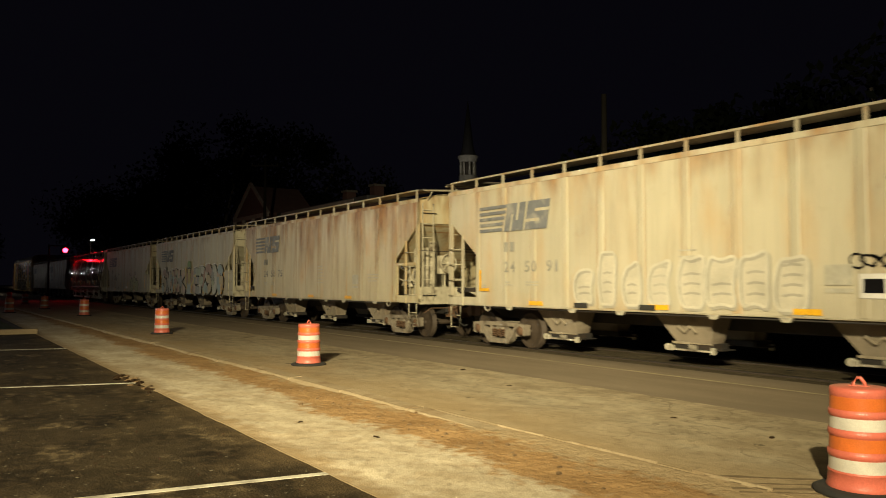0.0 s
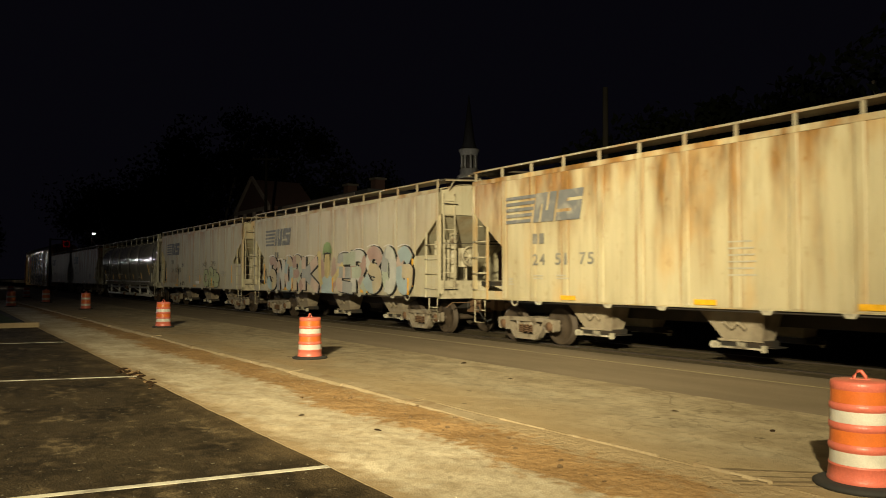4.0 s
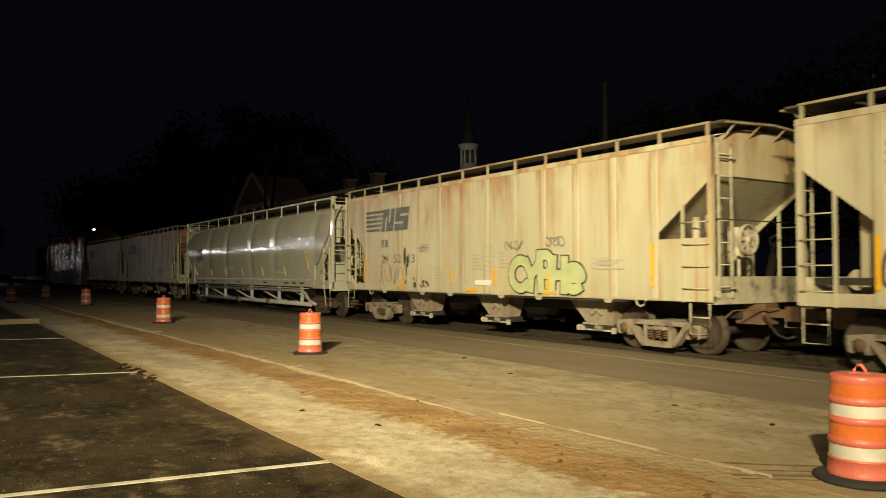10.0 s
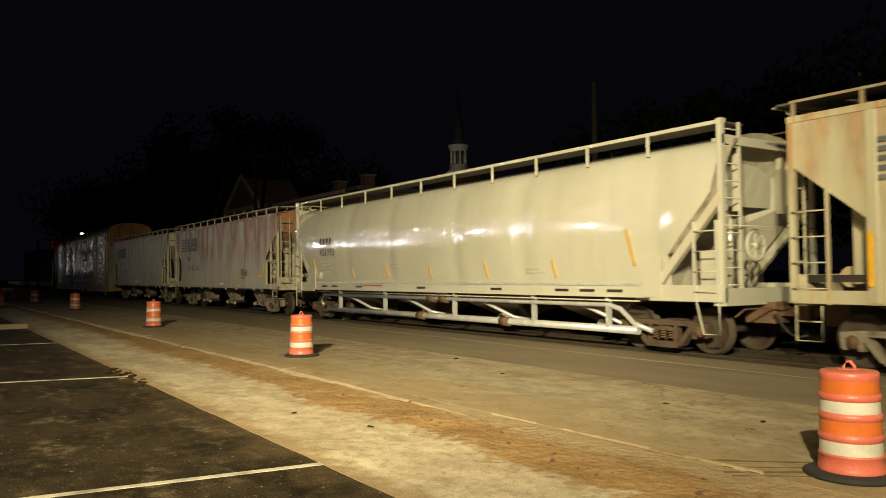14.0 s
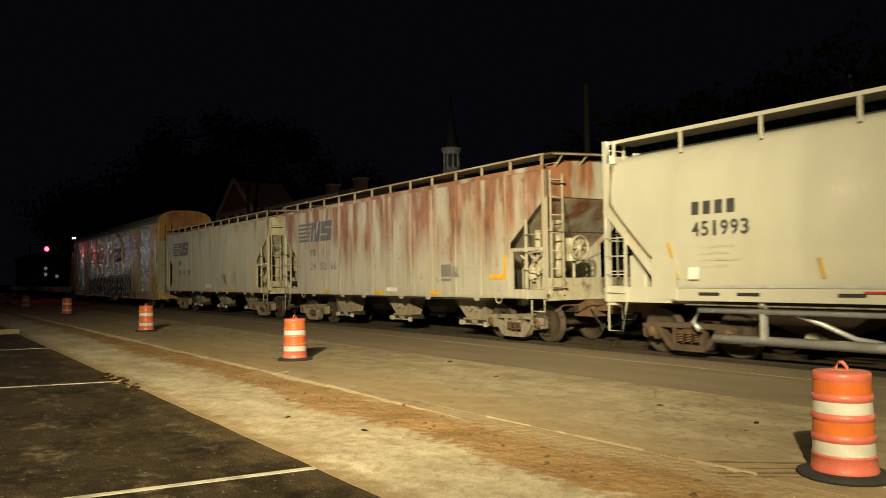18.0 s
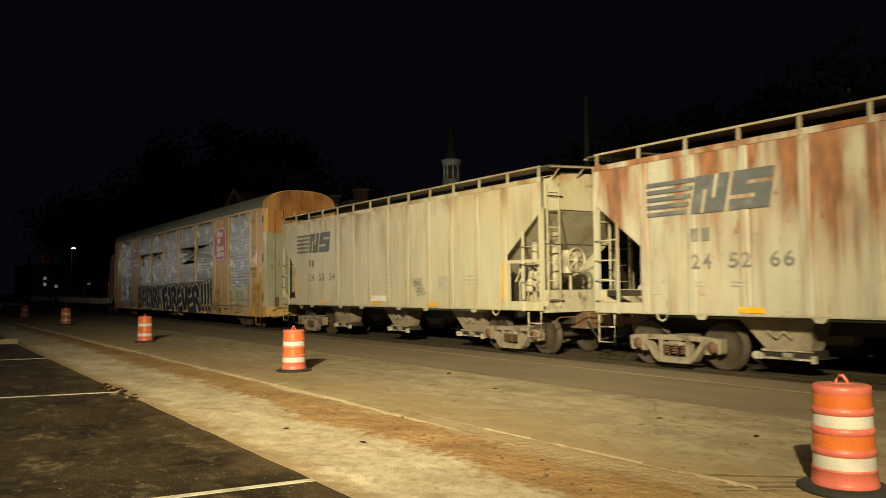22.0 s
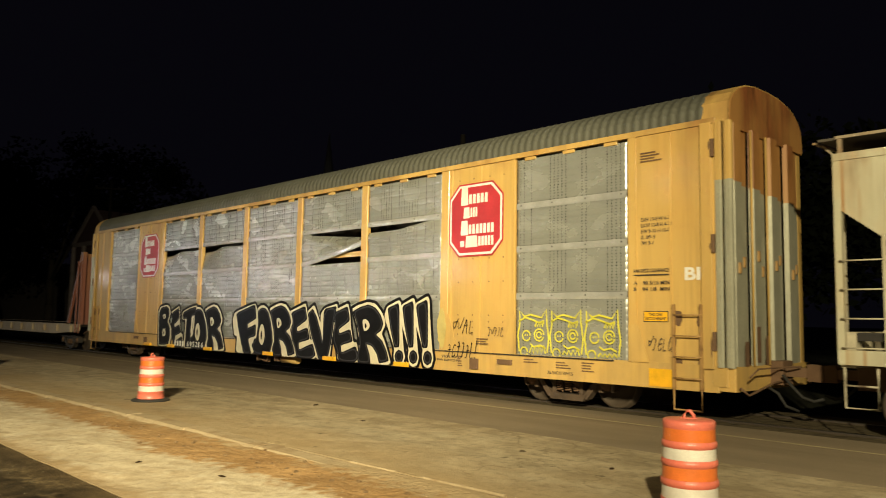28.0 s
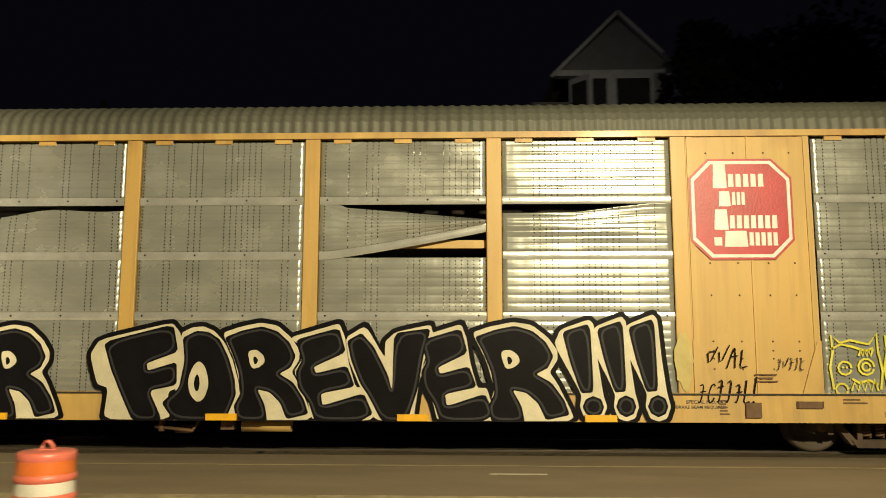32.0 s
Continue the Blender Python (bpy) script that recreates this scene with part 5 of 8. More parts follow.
# between the words: plain figure shapes with a green cap and a pale blue vest
figure = plain("sprayed_figure", (0.60, 0.50, 0.22), 0.6, 0, 2, 0.3)
for x, w in ((-0.28, 0.5), (0.75, 0.42)):
    blot("figure_ground", x, 1.75, w, 1.2, TAG_COLOURS[2], car3, FRONT - 0.020, int(x * 9))
part("figure_body", Shape().slab([(-0.28, 1.07), (0.72, 1.07), (0.66, 1.62), (0.34, 1.72), (0.02, 1.72), (-0.24, 1.55)], FRONT - 0.034, FRONT - 0.030), TAG_COLOURS[1], car3)
part("figure_head", Shape().slab([(0.02, 1.72), (0.14, 1.60), (0.30, 1.60), (0.42, 1.75), (0.48, 2.48), (-0.04, 2.48)], FRONT - 0.040, FRONT - 0.036), figure, car3)
part("figure_hair", Shape().slab([(-0.06, 2.2), (0.0, 2.2), (0.03, 2.47), (0.43, 2.47), (0.45, 2.22), (0.50, 2.25), (0.50, 2.56), (-0.06, 2.52)], FRONT - 0.044, FRONT - 0.041), M["tag_dim"], car3)
part("figure_cap", Shape().slab([(-0.14, 2.46), (0.10, 2.56), (0.50, 2.52), (0.62, 2.50), (0.56, 2.74), (0.44, 2.88), (0.2, 2.93), (-0.02, 2.84), (-0.12, 2.66)], FRONT - 0.050, FRONT - 0.046), plain("sprayed_green", (0.24, 0.36, 0.14), 0.6), car3)
part("figure_arm", ribbon([(-0.22, FRONT - 0.042, 1.35), (-0.36, FRONT - 0.042, 1.6), (-0.42, FRONT - 0.042, 2.1), (-0.44, FRONT - 0.042, 2.4)], 0.12), figure, car3)
part("figure_arm", ribbon([(0.66, FRONT - 0.042, 1.5), (0.95, FRONT - 0.042, 1.68), (1.3, FRONT - 0.042, 1.95), (1.52, FRONT - 0.042, 2.1)], 0.11), figure, car3)
blot("figure_fist", -0.46, 2.48, 0.34, 0.28, figure, car3, FRONT - 0.046, 6)
part("figure_can", Shape().slab([(1.22, 1.62), (1.52, 1.62), (1.52, 2.02), (1.22, 2.02)], FRONT - 0.056, FRONT - 0.052), TAG_COLOURS[5], car3)
scrawl(car3, -6.10, 1.3, -5.75, 2.1, 8, LINE, 2, 0.03, FRONT)
for x in (-2.98, 0.72, 5.95):
    part("reflector", Shape().box(x - 0.045, x + 0.045, FRONT - 0.064, FRONT - 0.060, 1.12, 1.62), M["reflector"], car3)

# car 4: pale green letters with a dark edge, small tags, upright yellow reflectors
OUTER = -SIDE - 0.022
green = plain("sprayed_pale_green", (0.46, 0.50, 0.26), 0.6, 0, 2.5, 0.35, (0.52, 0.50, 0.34))
for k, (ch, x, w, h) in enumerate((("C", 1.45, 0.98, 0.98), ("Y", 2.02, 0.78, 0.92), ("P", 2.55, 0.72, 1.10), ("H", 2.98, 0.72, 0.98), ("e", 3.40, 0.88, 0.80))):
    y = OUTER - 0.002 * (k % 2)
    sprayed_letter(car4, ch, x, 1.10, w, h, ((0.150, M["tag_dim"], y, "letter_rim"), (0.118, green, y - 0.010, "letter")), (4, -3, 2, -4, 0)[k])
for x, z, w, h, s_ in ((-3.56, 2.14, 0.15, 0.62, 1), (-3.40, 1.98, 0.13, 0.40, 4), (-3.47, 1.70, 0.07, 0.42, 2), (-3.50, 1.36, 0.08, 0.16, 5), (-2.98, 1.27, 0.15, 0.20, 3), (-3.04, 1.46, 0.06, 0.10, 7)):
    blot("dark_patch", x, z, w, h, M["tag_black_worn"], car4, OUTER, s_)
scrawl(car4, -2.65, 1.18, -2.20, 1.42, 3, M["tag_black_worn"], 3, 0.022, OUTER)
scrawl(car4, -2.75, 2.24, -2.25, 2.38, 5, M["stencil"], 6, 0.009, OUTER)
scrawl(car4, -2.68, 2.34, -2.20, 2.48, 9, M["stencil"], 6, 0.008, OUTER - 0.001)
scrawl(car4, 1.35, 2.18, 2.0, 2.42, 6, M["stencil"], 5, 0.014, OUTER)
scrawl(car4, 2.9, 2.2, 3.5, 2.5, 7, M["stencil"], 4, 0.014, OUTER)
rust_tag = plain("sprayed_rust", (0.50, 0.345, 0.225), 0.6, 0, 3, 0.75, (0.52, 0.46, 0.32))
scrawl(car4, -5.25, 1.3, -3.75, 1.85, 14, rust_tag, 7, 0.026, OUTER)
scrawl(car4, -5.25, 1.75, -4.55, 2.2, 15, rust_tag, 3, 0.022, OUTER)
part("white_patch", Shape().box(0.08, 0.78, OUTER - 0.004, OUTER, 1.30, 1.44), M["white_paint"], car4)
for x, z0, z1 in ((-3.68, 1.3, 1.56), (-1.01, 1.30, 1.73), (0.92, 1.32, 1.74), (3.0, 1.25, 1.6)):
    part("reflector", Shape().box(x - 0.05, x + 0.05, OUTER - 0.018, OUTER - 0.014, z0, z1), M["reflector"], car4)
for x, z, w, r_ in ((-0.1, 2.1, 0.6, 5), (1.1, 2.15, 0.5, 5), (-1.9, 1.75, 0.5, 5), (-0.75, 1.55, 0.6, 3), (4.6, 1.9, 0.8, 3)):
    marks(car4, x, z, w, r_, M["stencil_faint"], 0.025, 0.09, OUTER, int(x * 10 + 40))
# cars 6 and 7
for k in range(3):
    scrawl(car6, 3.78, 1.78 - 0.09 * k, 4.12, 1.88 - 0.09 * k, 5 + k, M["stencil"], 4, 0.009, -SIDE - 0.030 - 0.001 * k)
part("reflector", Shape().slab([(5.45, 1.55), (6.1, 1.55), (6.1, 2.12), (6.0, 2.12), (6.0, 1.66), (5.45, 1.66)], -SIDE - 0.030, -SIDE - 0.024), M["reflector"], car6)
part("white_patch", Shape().box(0.4, 1.0, -SIDE - 0.042, -SIDE - 0.037, 1.2, 1.32), M["white_paint"], car6)
for k in range(5):
    scrawl(car7, 1.95 + 0.06 * k, 1.78 - 0.09 * k, 2.45 + 0.05 * k, 1.92 - 0.09 * k, 6 + k, M["stencil"], 5, 0.0075, -SIDE - 0.030 - 0.001 * k)
part("white_patch", Shape().box(-0.4, 0.5, -SIDE - 0.042, -SIDE - 0.037, 1.24, 1.42), M["white_paint"], car7)

# ---- pressure-aided hopper car with a smooth rounded body ----
TANK_C, TANK_H = -78.55, 9.55
tank = thing("round_hopper_car", "smooth pale grey round-sided hopper car with long silver pipes below", "hopper car", "covered hopper cars of the train", "", pose(TANK_C, TRACK_Y, RAIL_Z))


def tank_paint():
    n = Nodes("paint_tank")
    base = (0.50, 0.48, 0.39)
    wide = n.noise(0.5, 4, low=0.3, high=0.7)
    dust = n.noise(2.0, 6, (1, 1, 0.25), (3, 1, 2), 0.45, 0.8)
    c = n.mix(wide, shade(base, 0.92), shade(base, 1.06))
    c = n.mix(n.math("MULTIPLY", dust, 0.25), c, (0.33, 0.29, 0.22))
    dents = n.noise(0.7, 2, (1, 1, 1.2), (1, 0, 0), 0.35, 0.65)
    r = n.math("ADD", n.math("MULTIPLY", dust, 0.10), 0.13)
    n.bsdf.inputs["Coat Weight"].default_value, n.bsdf.inputs["Coat Roughness"].default_value = 0.9, 0.05
    n.bsdf.inputs["Specular IOR Level"].default_value = 0.8
    return n.finish(c, r, 0.0, dents, 0.15, 0.02)


M["tank"] = tank_paint()
tank_flat = car_paint("tank_flat", (0.48, 0.455, 0.36), 0.15, 8.0, seams=0)
SECTION = [(-0.95, 1.00), (-1.30, 1.12), (-1.44, 1.45), (-1.53, 1.95), (-1.57, 2.5), (-1.54, 3.1), (-1.44, 3.6), (-1.25, 4.0), (-1.0, 4.12), (-0.5, 4.24), (0, 4.28)]
FULL = SECTION + [(-y, z) for y, z in SECTION[-2::-1]]


def section_at(v):
    f = v * (len(FULL) - 1)
    k = min(int(f), len(FULL) - 2)
    a, b = FULL[k], FULL[k + 1]
    p0, p3 = FULL[max(k - 1, 0)], FULL[min(k + 2, len(FULL) - 1)]
    t = f - k
    return tuple(0.5 * (2 * a[i] + (b[i] - p0[i]) * t + (2 * p0[i] - 5 * a[i] + 4 * b[i] - p3[i]) * t * t + (3 * a[i] - p0[i] - 3 * b[i] + p3[i]) * t ** 3) for i in (0, 1))


def tank_end(z):
    return TANK_H - 0.10 - 0.15 * max(0, min(1, (4.05 - z) / 1.05)) - 1.0 * max(0, min(1, (3.05 - z) / 1.1))


def tank_point(u, v):
    y, z = section_at(v)
    e = tank_end(z)
    x = (-1 + 2 * u) * e
    dent = sum(0.022 * math.exp(-((x - c) / 0.28) ** 2) for c in (-5.2, -2.4, 1.1, 3.9, 8.0))
    dent += 0.012 * noise.noise((x * 0.5, y, z * 0.6))
    return x, y * (1 - dent * (1 if 1.5 < z < 4 else 0.3)), z


part("body", Shape().grid(120, 60, tank_point), M["tank"], tank)
for g in (-1, 1):
    ring = [(g * tank_end(z), y * 0.995, z) for y, z in FULL]
    s = Shape()
    s.v = ring + [(g * (TANK_H - 1.75), 0, 2.2)]
    n = len(ring)
    s.f = [(k, (k + 1) % n, n) for k in range(n)]
    s.smooth = [False] * n
    part("slope_sheet", s, tank_flat, tank)
for y in (-SIDE + 0.03, SIDE - 0.13):
    part("side_sill", Shape().box(-TANK_H + 1.4, TANK_H - 1.4, y, y + 0.10, 1.10, 1.36, 0.01), M["tank"], tank)
for x0, x1 in ((-TANK_H + 0.02, -TANK_H + 1.7), (TANK_H - 1.7, TANK_H - 0.02)):
    for y in (-SIDE, SIDE - 0.05):
        part("end_side_plate", Shape().box(x0, x1, y, y + 0.05, 1.05, 1.36), M["tank"], tank)
        part("stub_plate", Shape().box(x0 + (-0.12 if x0 > 0 else 1.25), x0 + (0.30 if x0 > 0 else 1.80), y - 0.012, y + 0.045, 1.12, 1.90), M["tank"], tank)
for g in (-1, 1):
    e = g * TANK_H
    for y in (-SIDE + 0.03, SIDE - 0.13):
        part("corner_post", Shape().box(min(e, e - g * 0.1), max(e, e - g * 0.1), y, y + 0.1, 1.05, 4.42), M["tank"], tank)
        part("brace", Shape().bar((e - g * 0.05, y + 0.05, 3.0), (e - g * 1.5, y + 0.05, 1.4), 0.12, 0.16), tank_flat, tank)
    part("end_beam", Shape().box(min(e, e - g * 0.1), max(e, e - g * 0.1), -SIDE + 0.05, SIDE - 0.05, 3.95, 4.12), M["tank"], tank)
    part("end_panel", Shape().slab([(e - g * 0.45, 4.15), (e - g * 0.50, 4.15), (e - g * 0.75, 2.9), (e - g * 0.70, 2.9)][::g], -1.1, 1.1), M["tank"], tank)
    part("end_sill", Shape().box(min(e, e - g * 0.25), max(e, e - g * 0.25), -SIDE + 0.06, SIDE - 0.06, 0.98, 1.3, 0.01), M["tank"], tank)
    part("end_platform", Shape().box(min(e - g * 0.25, e - g * 1.3), max(e - g * 0.25, e - g * 1.3), -SIDE + 0.06, SIDE - 0.06, 1.10, 1.13), M["grating"], tank)
    ladder(tank, e - g * 0.05, -SIDE + 0.38, 1.2, 4.4, 0.5, 10, M["tank"], "y")
    ladder(tank, e - g * 0.36, -SIDE - 0.01, 1.05, 2.55, 0.5, 4, M["tank"], "x")
    part("step", Shape().tube([(e - g * 0.1, -SIDE + 0.02, 1.05), (e - g * 0.1, -SIDE + 0.02, 0.45), (e - g * 0.45, -SIDE + 0.02, 0.45), (e - g * 0.6, -SIDE + 0.02, 1.05)], 0.022, 6), M["tank"], tank)
    part("valve_box", Shape().box(min(e - g * 0.35, e - g * 0.8), max(e - g * 0.35, e - g * 0.8), -1.2, -0.75, 1.3, 2.0, 0.05), M["tank"], tank)
    part("stand_pipe", Shape().tube([(e - g * 0.35, -1.05, 2.9), (e - g * 0.35, -1.05, 4.05)], 0.11, 12), M["tank"], tank)
    part("stand_pipe", Shape().tube([(e - g * 0.6, -0.5, 1.2), (e - g * 0.6, -0.5, 2.6), (e - g * 0.9, -0.3, 2.9)], 0.07, 10), M["tank"], tank)
    grab(tank, (e, -SIDE + 0.1, 2.45), (e, SIDE - 0.1, 2.45), (g * 0.05, 0, 0), M["tank"], "end_handrail")
    coupler(tank, e + g * 0.02, g)
    truck(tank, e - g * 1.75, M["truck_brown"])
part("brake_wheel", MESHES["brake_wheel"], M["tank"], tank, at=pose(TANK_H - 0.1, -0.4, 2.1))
for g in (-1, 1):
    b = part("running_board", Shape().box(-TANK_H + 0.1, TANK_H - 0.1, g * 1.02 - 0.3, g * 1.02 + 0.3, 4.36, 4.39), M["grating"], tank, "steel grating roof walkway")
    part("edge_rail", Shape().box(-TANK_H + 0.05, TANK_H - 0.05, g * 1.34 - 0.02, g * 1.34 + 0.02, 4.36, 4.43), M["tank"], b)
    for k in range(12):
        x = -TANK_H + 0.15 + k * (2 * TANK_H - 0.3) / 11
        part("bracket", Shape().box(x - 0.03, x + 0.03, g * 1.34 - 0.02, g * 1.34 + 0.02, 3.95, 4.36), M["tank"], b)
for x in (-5.6, -1.9, 1.9, 5.6):
    b = part("bay", shared("tank_bay", lambda: Shape().quadbox([(-0.25, -0.3, 0.42), (0.25, -0.3, 0.42), (0.25, 0.3, 0.42), (-0.25, 0.3, 0.42)], [(-1.6, -1.25, 1.08), (1.6, -1.25, 1.08), (1.6, 1.25, 1.08), (-1.6, 1.25, 1.08)])), M["truck_brown"], tank, at=pose(x, 0, 0))
    part("outlet", shared("tank_outlet", lambda: Shape().tube([(0, -0.6, 0.42), (0, 0.6, 0.42)], 0.13, 12)), M["gate"], b)
    part("feed_pipe", shared("feed_pipe", lambda: Shape().tube([(0.1, -1.35, 0.92), (0.5, -1.2, 0.75), (0.9, -0.9, 0.5), (1.2, -0.6, 0.42)], 0.045, 8)), M["galvanised"], b)
part("air_pipe", Shape().tube([(-7.3, -1.42, 0.55), (-7.45, -1.42, 0.7), (-7.3, -1.42, 0.93), (6.6, -1.42, 0.93), (6.95, -1.42, 0.85), (7.3, -1.38, 0.55), (7.7, -1.3, 0.42)], 0.055, 10), M["galvanised"], tank, "long silver air pipe")
part("product_pipe", Shape().tube([(-7.0, -1.38, 0.42), (7.4, -1.38, 0.42)], 0.085, 12), M["galvanised"], tank, "thick silver unloading pipe")
for x in (-6.0, -2.9, 0.9, 4.2, 6.6):
    part("pipe_hanger", Shape().box(x - 0.035, x + 0.035, -1.46, -1.34, 0.42, 1.1), M["galvanised"], tank)
for x, z in ((-0.8, 0.42), (0.4, 0.93), (3.1, 0.42), (-0.2, 0.93)):
    part("pipe_joint", Shape().tube([(x - 0.16, -1.40, z), (x + 0.16, -1.40, z)], 0.12, 12), M["steel_rusty"], tank)
part("control_rod", Shape().tube([(-7.5, -SIDE + 0.0, 1.03), (7.6, -SIDE + 0.0, 1.03)], 0.016, 6), M["gate"], tank)
owner = plain("tank_mark", (0.05, 0.05, 0.05), 0.5)


def tank_y(z):
    best = min(range(60), key=lambda k: abs(section_at(k / 120)[1] - z))
    return section_at(best / 120)[0]


for k in range(4):
    x = -7.3 + k * 0.25
    part("owner_mark", Shape().box(x, x + 0.16, -0.004, 0.0, 0, 0.24), owner, tank, at=pose(0, tank_y(2.80) - 0.022, 2.70, -3))
for k, ch in enumerate("451993"):
    part("car_number", word(ch, 0.16 if ch != "1" else 0.07, 0.27, 0.012), owner, tank, at=pose(-7.3 + 0.205 * k + (0.045 if ch == "1" else 0), tank_y(2.45) - 0.014, 2.30, 0))
for k, (x, z, w) in enumerate(((-7.2, 2.08, 0.75), (-7.2, 1.96, 0.65), (-7.2, 1.84, 0.85), (-7.2, 1.72, 0.6), (-2.4, 1.93, 1.0), (-2.4, 1.84, 1.15), (4.0, 1.70, 0.5), (4.0, 1.62, 0.7))):
    part("stencil_bar", Shape().box(x, x + w, -0.006, 0.02, 0, 0.045), M["stencil_faint"], tank, at=pose(0, tank_y(z) - 0.008, z))
part("stencil_bar", Shape().box(-4.2, -2.8, -0.004, 0, 0, 0.035), M["red_panel"], tank, at=pose(0, -SIDE - 0.0, 1.26))
for x, z, h in ((-7.78, 1.5, 0.72), (-4.9, 1.5, 0.34), (-2.65, 1.5, 0.34), (-0.17, 1.5, 0.36), (2.44, 1.5, 0.40), (5.0, 1.5, 0.42), (7.4, 1.75, 0.75)):
    part("orange_stripe", Shape().box(0, 0.075, -0.008, 0.02, 0, h), M["stripe_worn"], tank, at=pose(x, tank_y(z) - 0.012, z, 10, -8, 0))
for g in (-1, 1):
    # stiffening flange round the end of the shell, upright channels on the end bulkhead

    def flange(u, v):
        z = 1.95 + 2.1 * u
        y = section_at(min(range(60), key=lambda k: abs(section_at(k / 120)[1] - z)) / 120)[0]
        return g * (tank_end(z) + 0.17 * v), y * (1 - 0.05 * v), z
    part("shell_flange", Shape().grid(30, 2, flange), M["steel_dusty"], tank, thick=0.02)
    for y in (-1.15, -0.72, 0.72, 1.15):
        part("end_channel", Shape().box(min(g * (TANK_H - 0.32), g * (TANK_H - 0.20)), max(g * (TANK_H - 0.32), g * (TANK_H - 0.20)), y - 0.07, y + 0.07, 2.75, 4.10, 0.015), tank_flat, tank)
    part("end_tray", Shape().slab([(g * (TANK_H - 1.75), 2.02), (g * (TANK_H - 1.05), 2.02), (g * (TANK_H - 0.98), 2.10), (g * (TANK_H - 1.70), 2.10)][::g], -1.45, -1.05), M["steel_dusty"], tank)
part("white_patch", Shape().box(-7.46, -7.22, -0.004, 0.0, 0, 0.34), M["white_paint"], tank, at=pose(0, tank_y(1.7) - 0.03, 1.5, -6))
# pale metal strip added for the bright line that the sill reflects
part("sill_strip", Shape().box(-TANK_H + 1.9, TANK_H - 1.9, -SIDE + 0.005, -SIDE + 0.03, 1.34, 1.39), M["galvanised"], tank, "pale strip for the sill's bright reflection")
for x in (-7.0, -6.2, -4.4, -0.6, 2.9, 5.3, 6.1, 6.9):
    part("sill_slot", Shape().box(x - 0.22, x + 0.22, -SIDE + 0.018, -SIDE + 0.032, 1.20, 1.26), M["steel_dark"], tank)
CARS.append((tank, TANK_C))

# ---- enclosed car-carrier with corrugated side screens ----
RACK_C = -137.05
YEL = (0.55, 0.355, 0.108)
yellow = car_paint("paint_rack", YEL, 0.24, 9.0, 0.5, (0.22, 0.08, 0.03), 5.3, seams=0.0, cloud=0.15)
yellow.node_tree.nodes["Principled BSDF"].inputs["Coat Weight"].default_value = 0.34
yellow.node_tree.nodes["Principled BSDF"].inputs["Coat Roughness"].default_value = 0.14
rack = thing("car_carrier", "yellow enclosed car-carrier railcar with dented silver screens and black sprayed letters", "railcar", "", "", pose(RACK_C, TRACK_Y, RAIL_Z))


def screen_mat():
    """Galvanised sheet with columns of small holes and dull spangle."""
    n = Nodes("screen_sheet")
    out = n.height()

    def holes(axis, pitch, r):
        f = n.math("FRACT", n.math("DIVIDE", axis, pitch))
        return n.math("LESS_THAN", n.math("ABSOLUTE", n.math("SUBTRACT", f, 0.5)), r)
    cols = n.math("MULTIPLY", holes(out[0], 0.095, 0.085), n.math("GREATER_THAN", n.noise(2.1, 1, (1, 0, 0), (0.3, 0, 0), 0.42, 0.58), 0.45))
    hole = n.math("MULTIPLY", cols, holes(out[2], 0.055, 0.22))
    dull = n.noise(1.2, 6, (1, 1, 2), low=0.3, high=0.7)
    patch = n.noise(0.8, 3, (2.5, 1, 0.4), (5, 5, 5), 0.35, 0.65)
    c = n.mix(dull, (0.31, 0.315, 0.29), (0.42, 0.425, 0.385))
    c = n.mix(n.math("MULTIPLY", patch, 0.4), c, (0.32, 0.325, 0.28))
    c = n.mix(hole, c, (0.01, 0.01, 0.01))
    return n.finish(c, n.math("ADD", n.math("MULTIPLY", dull, 0.14), 0.18), 0.46, n.math("SUBTRACT", n.math("MULTIPLY", patch, 2.0), hole), 0.22, 0.01)


SCREEN = screen_mat()
BANDM = plain("screen_band", (0.60, 0.60, 0.57), 0.20, 0.5, 3, 0.25, (0.4, 0.38, 0.33))
ROWS = ((4.93, 3.90), (3.93, 3.02), (3.05, 2.06), (2.09, 0.80))


def screen_sheet(x0, x1, z1, z0, ribs=4, bend=None):
    """One pressed sheet with level ridges, a flat band at its foot; bend(u, w) moves its surface (y, z) where it is torn or dented."""
    zs = []
    band = 0.13
    usable = (z1 - z0) - band - 0.06
    n = 60

    def ridge(z):
        f = (z - (z0 + band)) / usable
        if f < 0 or f > 1:
            return 0.0
        return -0.0065 * (1 - (1 - max(0.0, math.sin(f * ribs * math.pi) ** 2)) ** 5)

    def where(u, v):
        z = z0 + band + (z1 - z0 - band) * v
        rim = 0.08 / (x1 - x0)
        if 0 < u < 1:
            u = rim + (u - 1 / 16) / (14 / 16) * (1 - 2 * rim)
        x = x0 + (x1 - x0) * u
        edge = min(u, 1 - u) * (x1 - x0)
        y = ridge(z) * min(1.0, edge / 0.08)
        dz = 0
        if bend:
            by, dz = bend(u, v)
            y += by
        return x, -SIDE + 0.035 + y, z + dz
    sheet = Shape().grid(16, n, where)

    def low(u, v):
        z = z0 + band * v
        by, dz = bend(u, 0.0) if bend else (0, 0)
        return x0 + (x1 - x0) * u, -SIDE + 0.018 + by + (0.008 if v in (0, 1) else 0), z + dz
    return sheet, Shape().grid(16, 4, low)


PITCH = 2.908
cols = [(-7.27 + k * PITCH, -7.27 + (k + 1) * PITCH) for k in range(5)] + [(9.33, 12.0), (-12.0, -9.33)]


